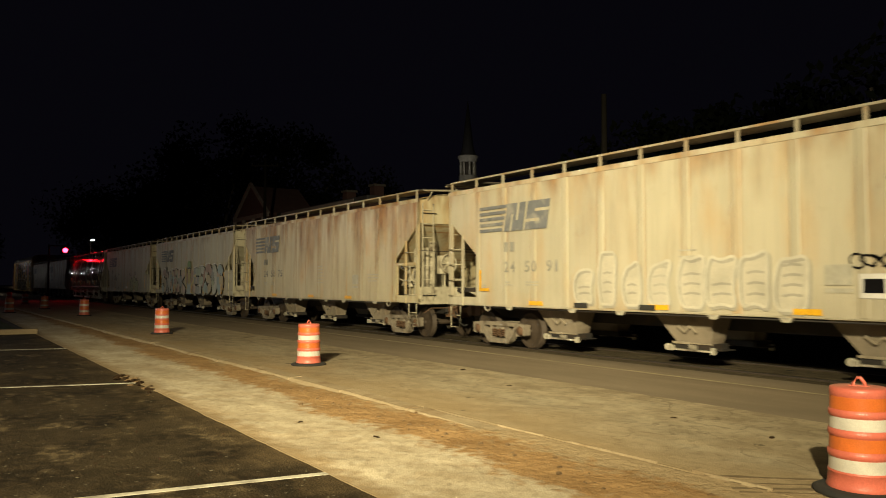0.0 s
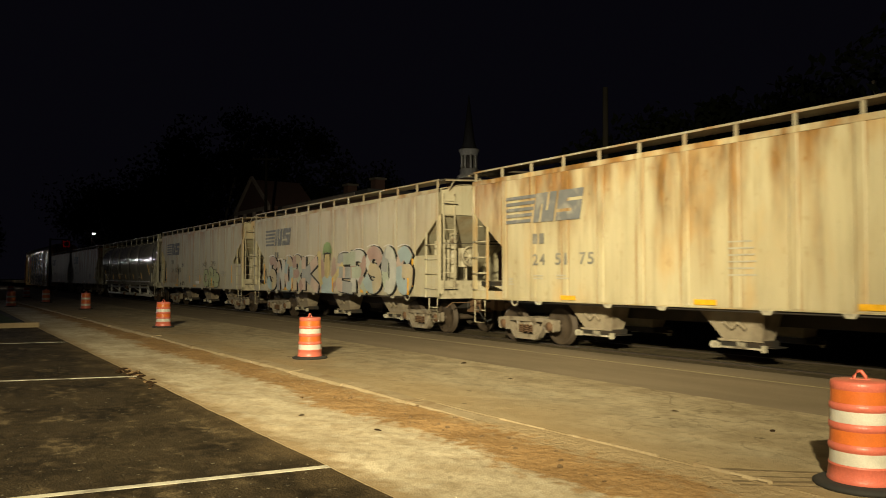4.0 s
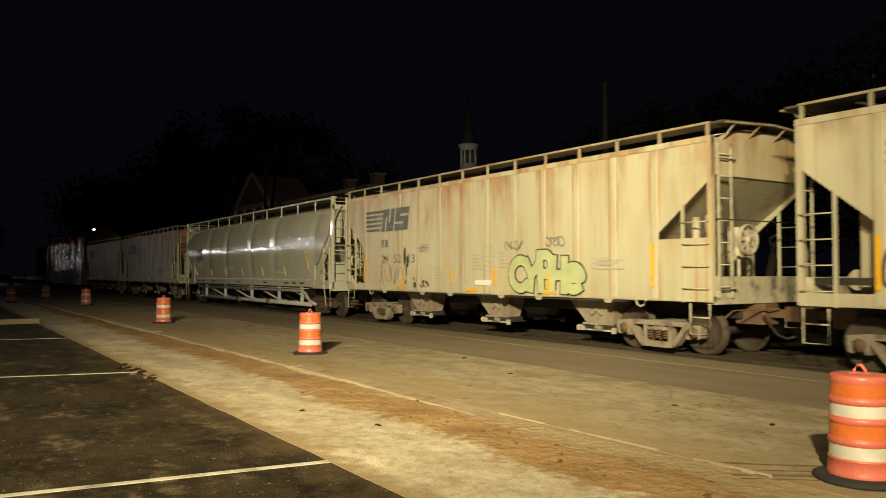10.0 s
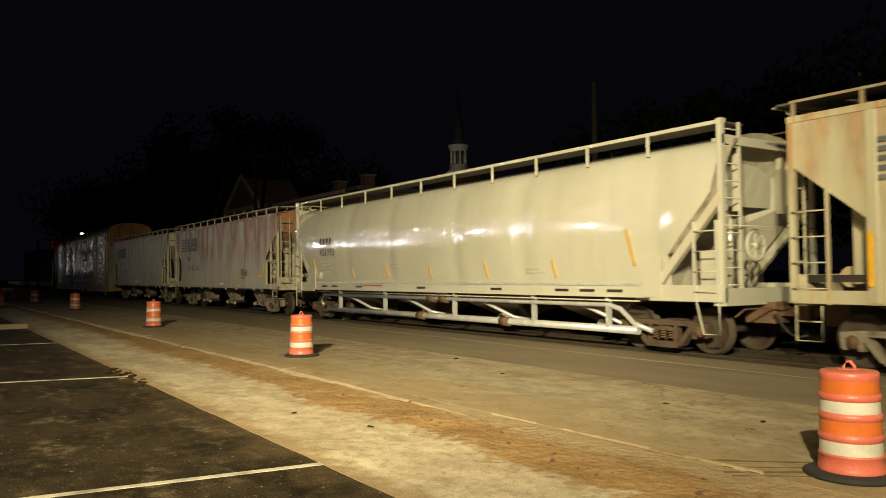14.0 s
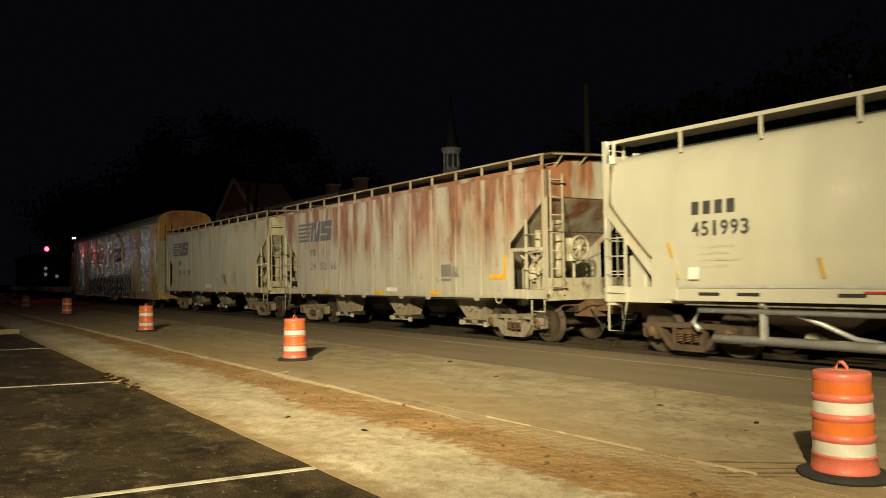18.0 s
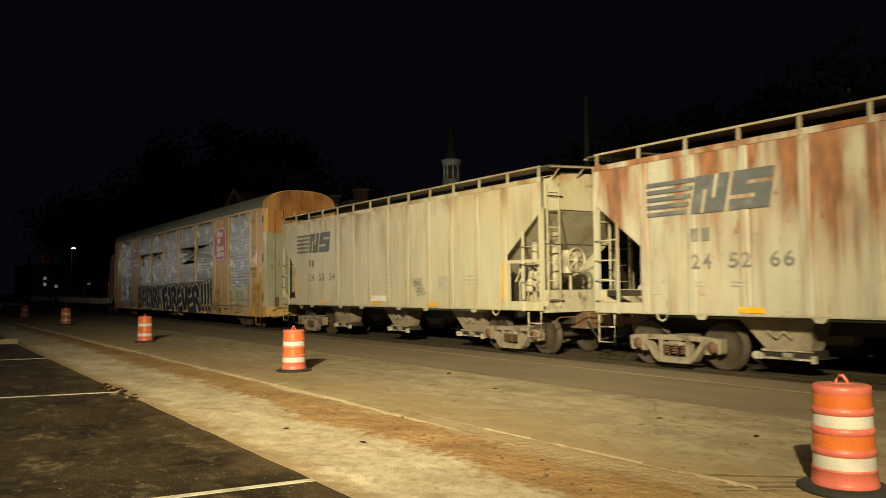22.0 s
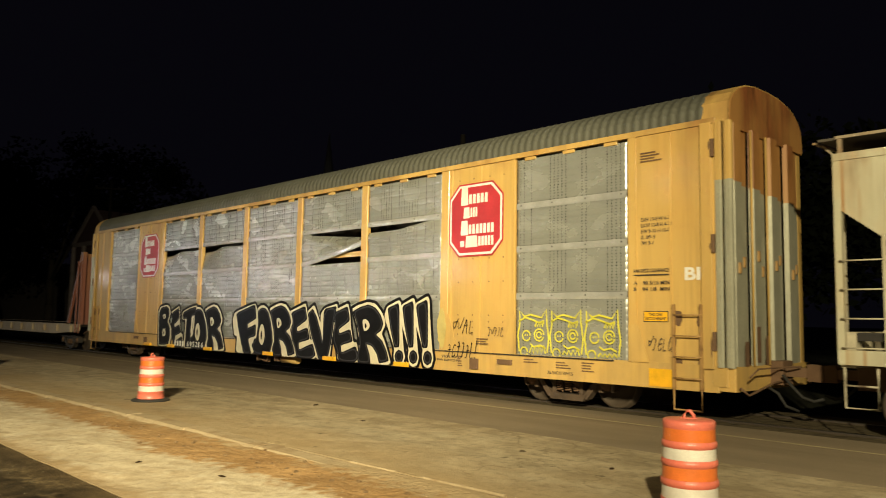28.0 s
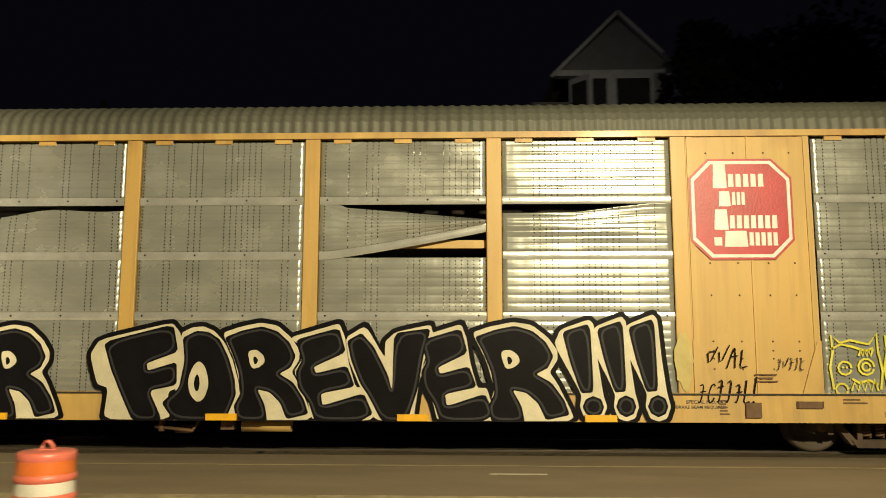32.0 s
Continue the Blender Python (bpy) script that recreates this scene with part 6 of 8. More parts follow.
def bend_torn(u, v):
    """Torn off along its top and foot, narrowing to a rolled tongue toward the +x end."""
    lift = 0.46 * max(0.0, u - 0.05) ** 1.15
    drop = 0.04 + 0.20 * u if u > 0.12 else 0.0
    fold = 0.05 * math.sin(6 * v + 2 * u) * u + 0.14 * u * v * v - 0.05 * u * (1 - v) - 0.03 * math.sin(3.1 * v)
    return fold, (1 - v) * lift - v * drop


def bend_sag(u, v):
    """Hangs from its ends with an open slit above."""
    slack = 0.17 - 0.14 * max(0.0, min(1.0, (u - 0.42) / 0.45))
    return -0.05 * math.sin(u * 3.1) * v + 0.03 * math.sin(7 * v + 3 * u) * v, -slack * v ** 2


def bend_sag2(u, v):
    """Slit above, widest toward the -x end, its upper edge crumpled."""
    slack = 0.10 + 0.12 * (1 - u) ** 2 + 0.03 * math.sin(9 * u)
    return 0.05 * v * math.sin(5 * u + 1) + 0.05 * v * (1 - u), -slack * v ** 2


BENDS = {(3, 1): bend_torn, (4, 1): bend_sag, (0, 1): bend_sag2, (1, 1): bend_sag2}
for ci, (a, b) in enumerate(cols):
    x0, x1 = a + 0.13, b - 0.13
    if ci >= 5:
        x0, x1 = a + 0.03, b - 0.03
    for ri, (z1, z0) in enumerate(ROWS):
        sh, lo = screen_sheet(x0, x1, z1, z0, 6 if ri != 3 else 9, BENDS.get((ci, ri)))
        p = part("screen", sh, SCREEN, rack, "torn and dented silver screen sheet" if (ci, ri) in BENDS else "", thick=0.003)
        part("band", lo, BANDM, p)
        for k in range(4):
            part("bolt", shared("bolt", lambda: Shape().lathe([(0.0, -0.012), (0.012, -0.012), (0.016, 0.0)], 8, "y")), M["steel_dark"], p, at=pose(x0 + 0.12 + k * (x1 - x0 - 0.24) / 3, -SIDE + 0.016, z0 + 0.075)) if (ci, ri) not in BENDS else None
    # small catches under the top rail
    for k in range(3):
        x = x0 + 0.35 + k * (x1 - x0 - 0.7) / 2
        part("catch", shared("catch", lambda: Shape().box(-0.14, 0.14, -0.01, 0.02, 4.90, 4.97, 0.004)), yellow, rack, at=pose(x, -SIDE + 0.02, 0))
for k in range(6):
    x = -7.27 + k * PITCH
    part("side_post", Shape().box(x - 0.12, x + 0.12, -SIDE - 0.005, -SIDE + 0.12, 0.95, 4.99, 0.01), yellow, rack)
for x0, x1 in ((7.39, 9.33), (-9.33, -7.39)):
    part("side_plate", Shape().box(x0, x1, -SIDE + 0.015, -SIDE + 0.06, 0.95, 4.99), yellow, rack)
    for x in (x0 + 0.02, x1 - 0.10, (x0 + x1) / 2 - 0.02):
        part("stiffener", Shape().box(x, x + (0.08 if x != (x0 + x1) / 2 - 0.02 else 0.03), -SIDE - 0.004, -SIDE + 0.02, 0.95, 4.97), yellow, rack)
    # rows of rivets
    for z in (1.32, 1.48, 1.60, 1.74, 2.45, 2.95, 4.70):
        for x in (x0 + 0.32, x0 + 0.75, x0 + 1.22, x0 + 1.62):
            part("rivet", shared("rivet", lambda: Shape().lathe([(0.0, -0.008), (0.012, -0.007), (0.017, 0.0)], 6, "y")), M["steel_rusty"], rack, at=pose(x, -SIDE + 0.014, z))
    # flared feet of the posts
    for x, g in ((x0, 1), (x1, -1)):
        part("gusset", Shape().slab([(x, 0.95), (x + g * 0.32, 0.95), (x + g * 0.06, 1.75), (x, 1.75)][::g], -SIDE - 0.02, -SIDE), yellow, rack)
for g in (-1, 1):
    x0, x1 = sorted((g * 12.0, g * 13.56))
    part("side_plate", Shape().box(x0, x1, -SIDE + 0.0, -SIDE + 0.05, 0.95, 4.99), yellow, rack)
    part("stiffener", Shape().box(g * 12.84 - 0.02, g * 12.84 + 0.02, -SIDE - 0.02, -SIDE, 0.95, 4.95), yellow, rack)
    part("stiffener", Shape().box(g * 12.10 - 0.07, g * 12.10 + 0.07, -SIDE - 0.025, -SIDE, 0.95, 4.97), yellow, rack)
    part("gusset", Shape().slab([(g * 12.02, 0.95), (g * 12.42, 0.95), (g * 12.22, 1.6), (g * 12.02, 1.6)][::g], -SIDE - 0.04, -SIDE - 0.026), yellow, rack)
    part("end_post", Shape().box(min(g * 13.55, g * 13.85), max(g * 13.55, g * 13.85), -SIDE - 0.02, -SIDE + 0.2, 0.62, 5.02, 0.03), yellow, rack)
    part("end_post", Shape().box(min(g * 13.55, g * 13.85), max(g * 13.55, g * 13.85), SIDE - 0.2, SIDE + 0.02, 0.62, 5.02, 0.03), yellow, rack)
# far wall dark, not yellow: the shade inside is put into its colour
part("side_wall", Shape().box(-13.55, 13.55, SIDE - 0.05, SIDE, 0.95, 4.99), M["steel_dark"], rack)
part("top_rail", Shape().box(-13.68, 13.68, -SIDE - 0.03, -SIDE + 0.10, 4.97, 5.07, 0.01), yellow, rack)
part("side_sill", Shape().box(-13.68, 13.68, -SIDE - 0.012, -SIDE + 0.10, 0.52, 0.96, 0.01), yellow, rack)
part("side_sill", Shape().box(-13.68, 13.68, SIDE - 0.10, SIDE + 0.012, 0.52, 0.96, 0.01), yellow, rack)
part("screen_track", Shape().box(-11.7, 11.7, -SIDE - 0.035, -SIDE - 0.012, 0.93, 0.955), M["steel_dark"], rack)
for z in (1.0, 3.34):
    part("deck", Shape().box(-13.3, 13.3, -SIDE + 0.14, SIDE - 0.1, z - (0.13 if z > 2 else 0.06), z), yellow if z > 2 else M["steel_dark"], rack)
part("centre_sill", Shape().box(-13.2, 13.2, -0.4, 0.4, 0.5, 0.98), M["steel_dark"], rack)
part("brake_cylinder", Shape().tube([(0.38, -1.25, 0.42), (1.16, -1.25, 0.42)], 0.10, 12), yellow, rack)
part("brake_bracket", Shape().box(0.06, 0.26, -1.35, -1.2, 0.36, 0.52).tube([(-0.9, -1.3, 0.33), (-0.9, -1.3, 0.52)], 0.05, 8).tube([(-1.0, -1.3, 0.40), (-0.4, -1.3, 0.34), (-0.3, -1.3, 0.5)], 0.03, 6).tube([(-0.7, -1.2, 0.36), (-0.45, -1.2, 0.36)], 0.07, 8), M["steel_rusty"], rack)
roof_metal = plain("roof_metal", (0.115, 0.115, 0.09), 0.6, 0.2, 1.2, 0.4, (0.10, 0.098, 0.075))


def rack_roof(u, v):
    x = -13.46 + 26.92 * u
    a = v * math.pi
    y = -math.cos(a) * (SIDE + 0.005)
    y = math.copysign(abs(y / SIDE) ** 0.8 * SIDE, y)
    z = 5.07 + 0.72 * math.sin(a) ** 0.75
    w = 0.008 * math.sin(u * 26.92 / 0.18 * 2 * math.pi)
    return x, y * (1 + w * 0.6), z + w


part("roof", Shape().grid(1048, 18, rack_roof, False), roof_metal, rack, "dull grey-green corrugated roof")
rusty_yellow = plain("rusty_yellow", (0.36, 0.21, 0.07), 0.6, 0, 7, 0.8, (0.09, 0.035, 0.015))
rusty_end = car_paint("paint_rack_end", (0.40, 0.20, 0.06), 0.7, 15.0, 0.5, (0.20, 0.065, 0.022), 5.8, seams=0.0, cloud=0.6)
pale = plain("door_metal", (0.43, 0.42, 0.32), 0.35, 0.3, 1.5, 0.5, (0.3, 0.26, 0.18))
for g in (-1, 1):
    e = g * 13.96
    # arched end cap with doors in upright folds
    arch = [(-math.copysign(abs(math.cos(math.pi * k / 12)) ** 0.8, math.cos(math.pi * k / 12)) * (SIDE + 0.01), 5.06 + 0.74 * math.sin(math.pi * k / 12) ** 0.75) for k in range(13)]
    s = Shape().quadbox([(e - g * 0.53, y, z) for y, z in arch + [(SIDE, 4.9), (-SIDE, 4.9)]], [(e - g * 0.06, y, z) for y, z in arch + [(SIDE, 4.9), (-SIDE, 4.9)]])
    part("end_cap", s, yellow, rack)
    face = [(y * 0.97, z - 0.02) for y, z in arch] + [(SIDE * 0.97, 4.9), (-SIDE * 0.97, 4.9)]
    part("end_plate", Shape().quadbox([(e - g * 0.058, y, z) for y, z in face], [(e - g * 0.048, y, z) for y, z in face]), rusty_end, rack, "rust-orange plate closing the roof's end")
    for k in range(8):
        y0 = -SIDE + 0.02 + k * (2 * SIDE - 0.22) / 8
        y1 = y0 + (2 * SIDE - 0.22) / 8
        out = e - g * (0.09 if k % 2 else 0.0)
        for z0, z1, m_ in ((0.95, 3.98 - 0.02 * k, pale), (3.98 - 0.02 * k, 4.95, rusty_end)):
            leaf = part("door_leaf", Shape().quadbox([(out, y0 + 0.05, z0), (out - g * 0.07, y0, z0), (out - g * 0.07, y1, z0), (out, y1 - 0.05, z0)], [(out, y0 + 0.05, z1), (out - g * 0.07, y0, z1), (out - g * 0.07, y1, z1), (out, y1 - 0.05, z1)]), m_, rack)
        part("latch", shared("end_latch", lambda: Shape().box(-0.02, 0.02, -0.03, 0.03, -0.09, 0.09, 0.008)), rusty_yellow, leaf, at=pose(out + g * 0.012, (y0 + y1) / 2, 2.55 + 0.12 * (k % 3)))
    # the folded side of the end door: three upright flutes, yellow above and bare metal below
    for z0, z1, m_, note in ((0.93, 4.0, pale, "pale galvanised side of the folded end door"), (4.0, 4.98, yellow, "")):
        xs = [e - g * u for u in (0.0, 0.03, 0.10, 0.13, 0.17, 0.20, 0.27, 0.30)]
        ys = [-SIDE + d for d in (-0.02, -0.055, -0.055, -0.02, -0.02, -0.055, -0.055, -0.02)]
        ring = list(zip(xs, ys)) + [(e - g * 0.30, -SIDE + 0.04), (e, -SIDE + 0.04)]
        ring = ring[::-g]
        part("door_side", Shape().quadbox([(x, y, z0) for x, y in ring], [(x, y, z1) for x, y in ring]), m_, rack, note)
    part("door_gap", Shape().box(min(e - g * 0.335, e - g * 0.302), max(e - g * 0.335, e - g * 0.302), -SIDE - 0.018, -SIDE + 0.03, 0.95, 4.98), M["steel_dark"], rack)
    part("corner_post", Shape().box(min(e - g * 0.54, e - g * 0.34), max(e - g * 0.54, e - g * 0.34), -SIDE - 0.065, -SIDE - 0.021, 0.90, 4.99, 0.012), yellow, rack)
    for z, r_ in ((1.25, 0.35), (2.9, 0.12), (4.6, 0.16)):
        blot("rust_stain", e - g * 0.37, z, 0.03, r_, M["steel_rusty"], rack, -SIDE - 0.067, int(z * 31))
    for y, z, h in ((-1.2, 1.15, 0.4), (-0.75, 1.3, 0.6), (-0.4, 1.2, 0.5)):
        part("rust_patch", Shape().box(min(e + g * 0.004, e + g * 0.008), max(e + g * 0.004, e + g * 0.008), y, y + 0.14, z - h / 2, z + h / 2), M["steel_rusty"], rack)
    # uncoupling rod and hoses beside the coupler
    part("uncoupling_rod", Shape().tube([(e + g * 0.05, -SIDE + 0.05, 0.62), (e + g * 0.12, -SIDE + 0.2, 0.50), (e + g * 0.12, -0.4, 0.66), (e + g * 0.3, -0.1, 0.72)], 0.018, 6), M["steel_rusty"], rack)
    part("air_hose", Shape().tube([(e + g * 0.05, -0.5, 0.6), (e + g * 0.25, -0.55, 0.5), (e + g * 0.35, -0.5, 0.3), (e + g * 0.5, -0.35, 0.22)], 0.025, 8), M["rubber"], rack)
    part("end_sill", Shape().box(min(e, e - g * 0.4), max(e, e - g * 0.4), -SIDE, SIDE, 0.55, 0.95, 0.02), yellow, rack)
    for k in range(3):
        part("hinge", Shape().box(e - g * 0.32 - 0.03, e - g * 0.32 + 0.03, -SIDE - 0.085, -SIDE - 0.03, 1.2 + k * 1.6, 1.5 + k * 1.6, 0.01), M["steel_rusty"], rack)
    part("lock_rod", Shape().tube([(e + g * 0.02, -0.9, 0.95), (e + g * 0.02, -0.9, 4.9)], 0.02, 6).tube([(e + g * 0.02, -0.3, 0.95), (e + g * 0.02, -0.3, 4.9)], 0.02, 6), yellow, rack)
    coupler(rack, e + g * 0.05, g)
    truck(rack, g * 10.35, M["truck_brown"])
    ladder(rack, g * 13.17, -SIDE - 0.07, 0.55, 1.95, 0.5, 4, rusty_yellow, "x")
    part("step", Shape().tube([(g * 12.92, -SIDE - 0.07, 0.6), (g * 12.92, -SIDE - 0.07, 0.20), (g * 13.42, -SIDE - 0.07, 0.20), (g * 13.42, -SIDE - 0.07, 0.6)], 0.022, 6), rusty_yellow, rack)
    for x, z in ((12.97, 1.72), (13.38, 1.70), (12.97, 0.92), (13.38, 0.92)):
        blot("rust_stain", g * x, z, 0.16, 0.3, M["steel_rusty"], rack, -SIDE - 0.002, int(x * 10))
    part("bracket", Shape().box(g * 8.25 - 0.12, g * 8.25 + 0.12, -SIDE - 0.06, -SIDE - 0.01, 0.60, 0.82, 0.01), M["steel_rusty"], rack)
    part("tie_down", Shape().box(g * 9.1 - 0.2, g * 9.1 + 0.2, -SIDE - 0.05, -SIDE - 0.012, 0.74, 0.84, 0.03), M["steel_rusty"], rack)
for x in (-6.1, -3.45, 0.15, 3.1, 5.95, -8.0):
    part("reflector", Shape().box(x - 0.24, x + 0.24, -SIDE - 0.092, -SIDE - 0.013, 0.53, 0.63), M["reflector"], rack)
for x in (12.42, ):
    part("reflector", Shape().box(x, x + 0.45, -SIDE - 0.030, -SIDE - 0.013, 0.55, 0.85), M["reflector"], rack)


def oct8(cx, cz, w, h, cut):
    return [(cx - w + cut, cz - h), (cx + w - cut, cz - h), (cx + w, cz - h + cut), (cx + w, cz + h - cut), (cx + w - cut, cz + h), (cx - w + cut, cz + h), (cx - w, cz + h - cut), (cx - w, cz - h + cut)]


for cx in (8.22, -8.3):
    y = -SIDE - 0.006
    sign = part("emblem", Shape().slab(oct8(cx, 3.80, 0.80, 0.80, 0.30), y - 0.006, y), M["red_panel"], rack, "red octagonal emblem with a white border")
    part("emblem_border", Shape().slab(oct8(cx, 3.80, 0.765, 0.765, 0.285), y - 0.010, y - 0.006), M["white_paint"], sign)
    part("emblem_field", Shape().slab(oct8(cx, 3.80, 0.715, 0.715, 0.265), y - 0.014, y - 0.010), M["red_panel"], sign)
    # four lines of plain white bars: a tall leading block, then small ones
    for x, z, w, h, n, lead in ((-0.43, 4.13, 0.22, 0.42, 5, (-0.19, 0.58)), (-0.35, 3.84, 0.19, 0.24, 3, (-0.14, 0.22)), (-0.43, 3.47, 0.22, 0.32, 7, (-0.19, 0.76)), (-0.28, 3.20, 0.36, 0.25, 5, (0.10, 0.46))):
        part("emblem_bar", Shape().slab([(cx + x, z), (cx + x + w, z), (cx + x + w - 0.02, z + h), (cx + x + 0.02, z + h)], y - 0.018, y - 0.014), M["white_paint"], sign)
        step = lead[1] / n
        for k in range(n):
            xx = cx + lead[0] + k * step
            part("emblem_bar", Shape().slab([(xx, z + 0.02), (xx + step * 0.74, z + 0.02), (xx + step * 0.70, z + 0.225), (xx + step * 0.06, z + 0.225)], y - 0.018, y - 0.014), M["white_paint"], sign)
    part("emblem_bar", Shape().box(cx - 0.44, cx - 0.32, y - 0.018, y - 0.014, 3.22, 3.35), M["white_paint"], sign)

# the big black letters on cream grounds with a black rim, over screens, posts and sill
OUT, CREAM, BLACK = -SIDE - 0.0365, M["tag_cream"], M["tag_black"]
soft = plain("tag_grey", (0.036, 0.035, 0.041), 0.5, 0, 2.5, 0.5, (0.02, 0.02, 0.022), 0.1, 0.15)
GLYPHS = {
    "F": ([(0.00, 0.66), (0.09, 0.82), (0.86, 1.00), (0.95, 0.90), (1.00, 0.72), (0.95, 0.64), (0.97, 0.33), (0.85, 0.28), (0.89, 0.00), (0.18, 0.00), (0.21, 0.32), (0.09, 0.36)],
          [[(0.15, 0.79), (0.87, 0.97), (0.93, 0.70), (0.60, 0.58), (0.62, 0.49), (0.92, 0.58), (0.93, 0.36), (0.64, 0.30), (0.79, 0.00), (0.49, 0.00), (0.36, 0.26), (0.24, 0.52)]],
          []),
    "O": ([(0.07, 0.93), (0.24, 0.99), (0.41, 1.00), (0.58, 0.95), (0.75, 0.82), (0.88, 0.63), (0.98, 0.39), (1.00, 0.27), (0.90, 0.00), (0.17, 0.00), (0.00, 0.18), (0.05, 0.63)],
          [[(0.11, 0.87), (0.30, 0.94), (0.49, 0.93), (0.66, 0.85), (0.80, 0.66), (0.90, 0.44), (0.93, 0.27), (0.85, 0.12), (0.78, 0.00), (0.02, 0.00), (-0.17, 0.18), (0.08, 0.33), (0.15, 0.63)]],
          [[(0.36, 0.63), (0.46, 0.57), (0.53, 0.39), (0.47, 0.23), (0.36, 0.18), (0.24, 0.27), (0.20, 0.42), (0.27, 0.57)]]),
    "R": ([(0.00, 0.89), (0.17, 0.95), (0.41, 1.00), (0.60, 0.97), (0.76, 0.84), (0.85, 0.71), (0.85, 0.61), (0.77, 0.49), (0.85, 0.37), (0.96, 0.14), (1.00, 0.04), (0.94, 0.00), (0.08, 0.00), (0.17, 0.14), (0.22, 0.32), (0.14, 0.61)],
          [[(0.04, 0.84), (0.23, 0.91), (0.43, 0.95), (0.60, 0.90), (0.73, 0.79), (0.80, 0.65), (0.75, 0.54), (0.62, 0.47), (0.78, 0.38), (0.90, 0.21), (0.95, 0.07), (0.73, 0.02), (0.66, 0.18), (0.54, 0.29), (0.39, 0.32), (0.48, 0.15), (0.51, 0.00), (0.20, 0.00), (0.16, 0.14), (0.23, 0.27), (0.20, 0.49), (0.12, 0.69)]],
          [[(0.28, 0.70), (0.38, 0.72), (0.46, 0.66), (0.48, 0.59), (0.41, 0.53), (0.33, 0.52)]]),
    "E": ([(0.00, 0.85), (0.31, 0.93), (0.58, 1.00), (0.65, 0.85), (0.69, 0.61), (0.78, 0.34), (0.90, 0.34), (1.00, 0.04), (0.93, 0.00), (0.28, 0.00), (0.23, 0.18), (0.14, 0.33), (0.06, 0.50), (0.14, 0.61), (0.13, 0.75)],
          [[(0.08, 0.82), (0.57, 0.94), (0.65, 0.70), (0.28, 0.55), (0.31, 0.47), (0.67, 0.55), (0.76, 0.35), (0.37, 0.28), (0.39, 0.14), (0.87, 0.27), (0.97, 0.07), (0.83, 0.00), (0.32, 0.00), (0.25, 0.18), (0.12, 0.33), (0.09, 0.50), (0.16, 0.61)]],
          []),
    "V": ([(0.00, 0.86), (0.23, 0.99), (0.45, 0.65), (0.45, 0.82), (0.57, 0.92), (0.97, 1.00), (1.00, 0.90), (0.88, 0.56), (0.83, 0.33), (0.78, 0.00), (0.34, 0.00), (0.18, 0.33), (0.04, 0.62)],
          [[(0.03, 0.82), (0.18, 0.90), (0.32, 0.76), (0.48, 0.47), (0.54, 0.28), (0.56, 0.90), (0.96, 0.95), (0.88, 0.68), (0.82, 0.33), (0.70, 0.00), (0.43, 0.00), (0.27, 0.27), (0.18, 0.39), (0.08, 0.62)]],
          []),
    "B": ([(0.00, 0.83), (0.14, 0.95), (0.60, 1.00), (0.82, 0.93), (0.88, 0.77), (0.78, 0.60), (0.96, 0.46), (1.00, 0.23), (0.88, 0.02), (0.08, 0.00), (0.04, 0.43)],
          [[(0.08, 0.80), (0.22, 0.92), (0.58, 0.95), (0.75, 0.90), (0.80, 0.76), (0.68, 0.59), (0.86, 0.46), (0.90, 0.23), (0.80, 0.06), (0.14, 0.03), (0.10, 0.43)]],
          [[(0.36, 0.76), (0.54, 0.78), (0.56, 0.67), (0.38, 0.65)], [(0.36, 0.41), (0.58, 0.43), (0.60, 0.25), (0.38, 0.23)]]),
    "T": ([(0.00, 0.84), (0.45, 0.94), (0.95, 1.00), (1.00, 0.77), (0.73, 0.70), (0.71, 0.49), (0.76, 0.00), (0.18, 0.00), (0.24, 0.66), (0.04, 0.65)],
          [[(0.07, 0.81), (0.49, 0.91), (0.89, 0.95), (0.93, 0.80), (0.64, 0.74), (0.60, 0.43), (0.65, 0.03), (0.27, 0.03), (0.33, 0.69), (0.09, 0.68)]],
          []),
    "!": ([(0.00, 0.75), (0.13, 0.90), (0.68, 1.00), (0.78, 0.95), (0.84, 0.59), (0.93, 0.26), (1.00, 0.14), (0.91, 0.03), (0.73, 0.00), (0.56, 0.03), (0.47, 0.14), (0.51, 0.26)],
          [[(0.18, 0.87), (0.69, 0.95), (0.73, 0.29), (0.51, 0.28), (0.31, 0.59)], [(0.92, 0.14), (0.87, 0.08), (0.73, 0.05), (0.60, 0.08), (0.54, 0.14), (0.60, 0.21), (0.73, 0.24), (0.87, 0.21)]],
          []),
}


def grown(poly, d):
    """The outline moved outward by d, or inward where d is negative; sharp corners are blunted."""
    n, out = len(poly), []
    area = sum(poly[k][0] * poly[(k + 1) % n][1] - poly[(k + 1) % n][0] * poly[k][1] for k in range(n))
    d = d if area > 0 else -d
    for k in range(n):
        p, q, r = Vector(poly[k - 1]), Vector(poly[k]), Vector(poly[(k + 1) % n])
        a, b = (q - p).normalized(), (r - q).normalized()
        na, nb = Vector((a.y, -a.x)), Vector((b.y, -b.x))
        m = na + nb
        m = m.normalized() if m.length > 0.2 else na
        out.append(tuple(q + m * d / max(0.55, m.dot(na))))
    return out


def rounded(poly, cut=0.22):
    """Each corner cut twice, so that the outline bends."""
    for _ in range(2):
        n = len(poly)
        poly = [tuple(Vector(poly[k]).lerp(Vector(poly[(k + 1) % n]), f)) for k in range(n) for f in (cut, 1 - cut)]
    return poly


def flat(outline, y):
    return Shape().slab(outline, y, y + 0.001)


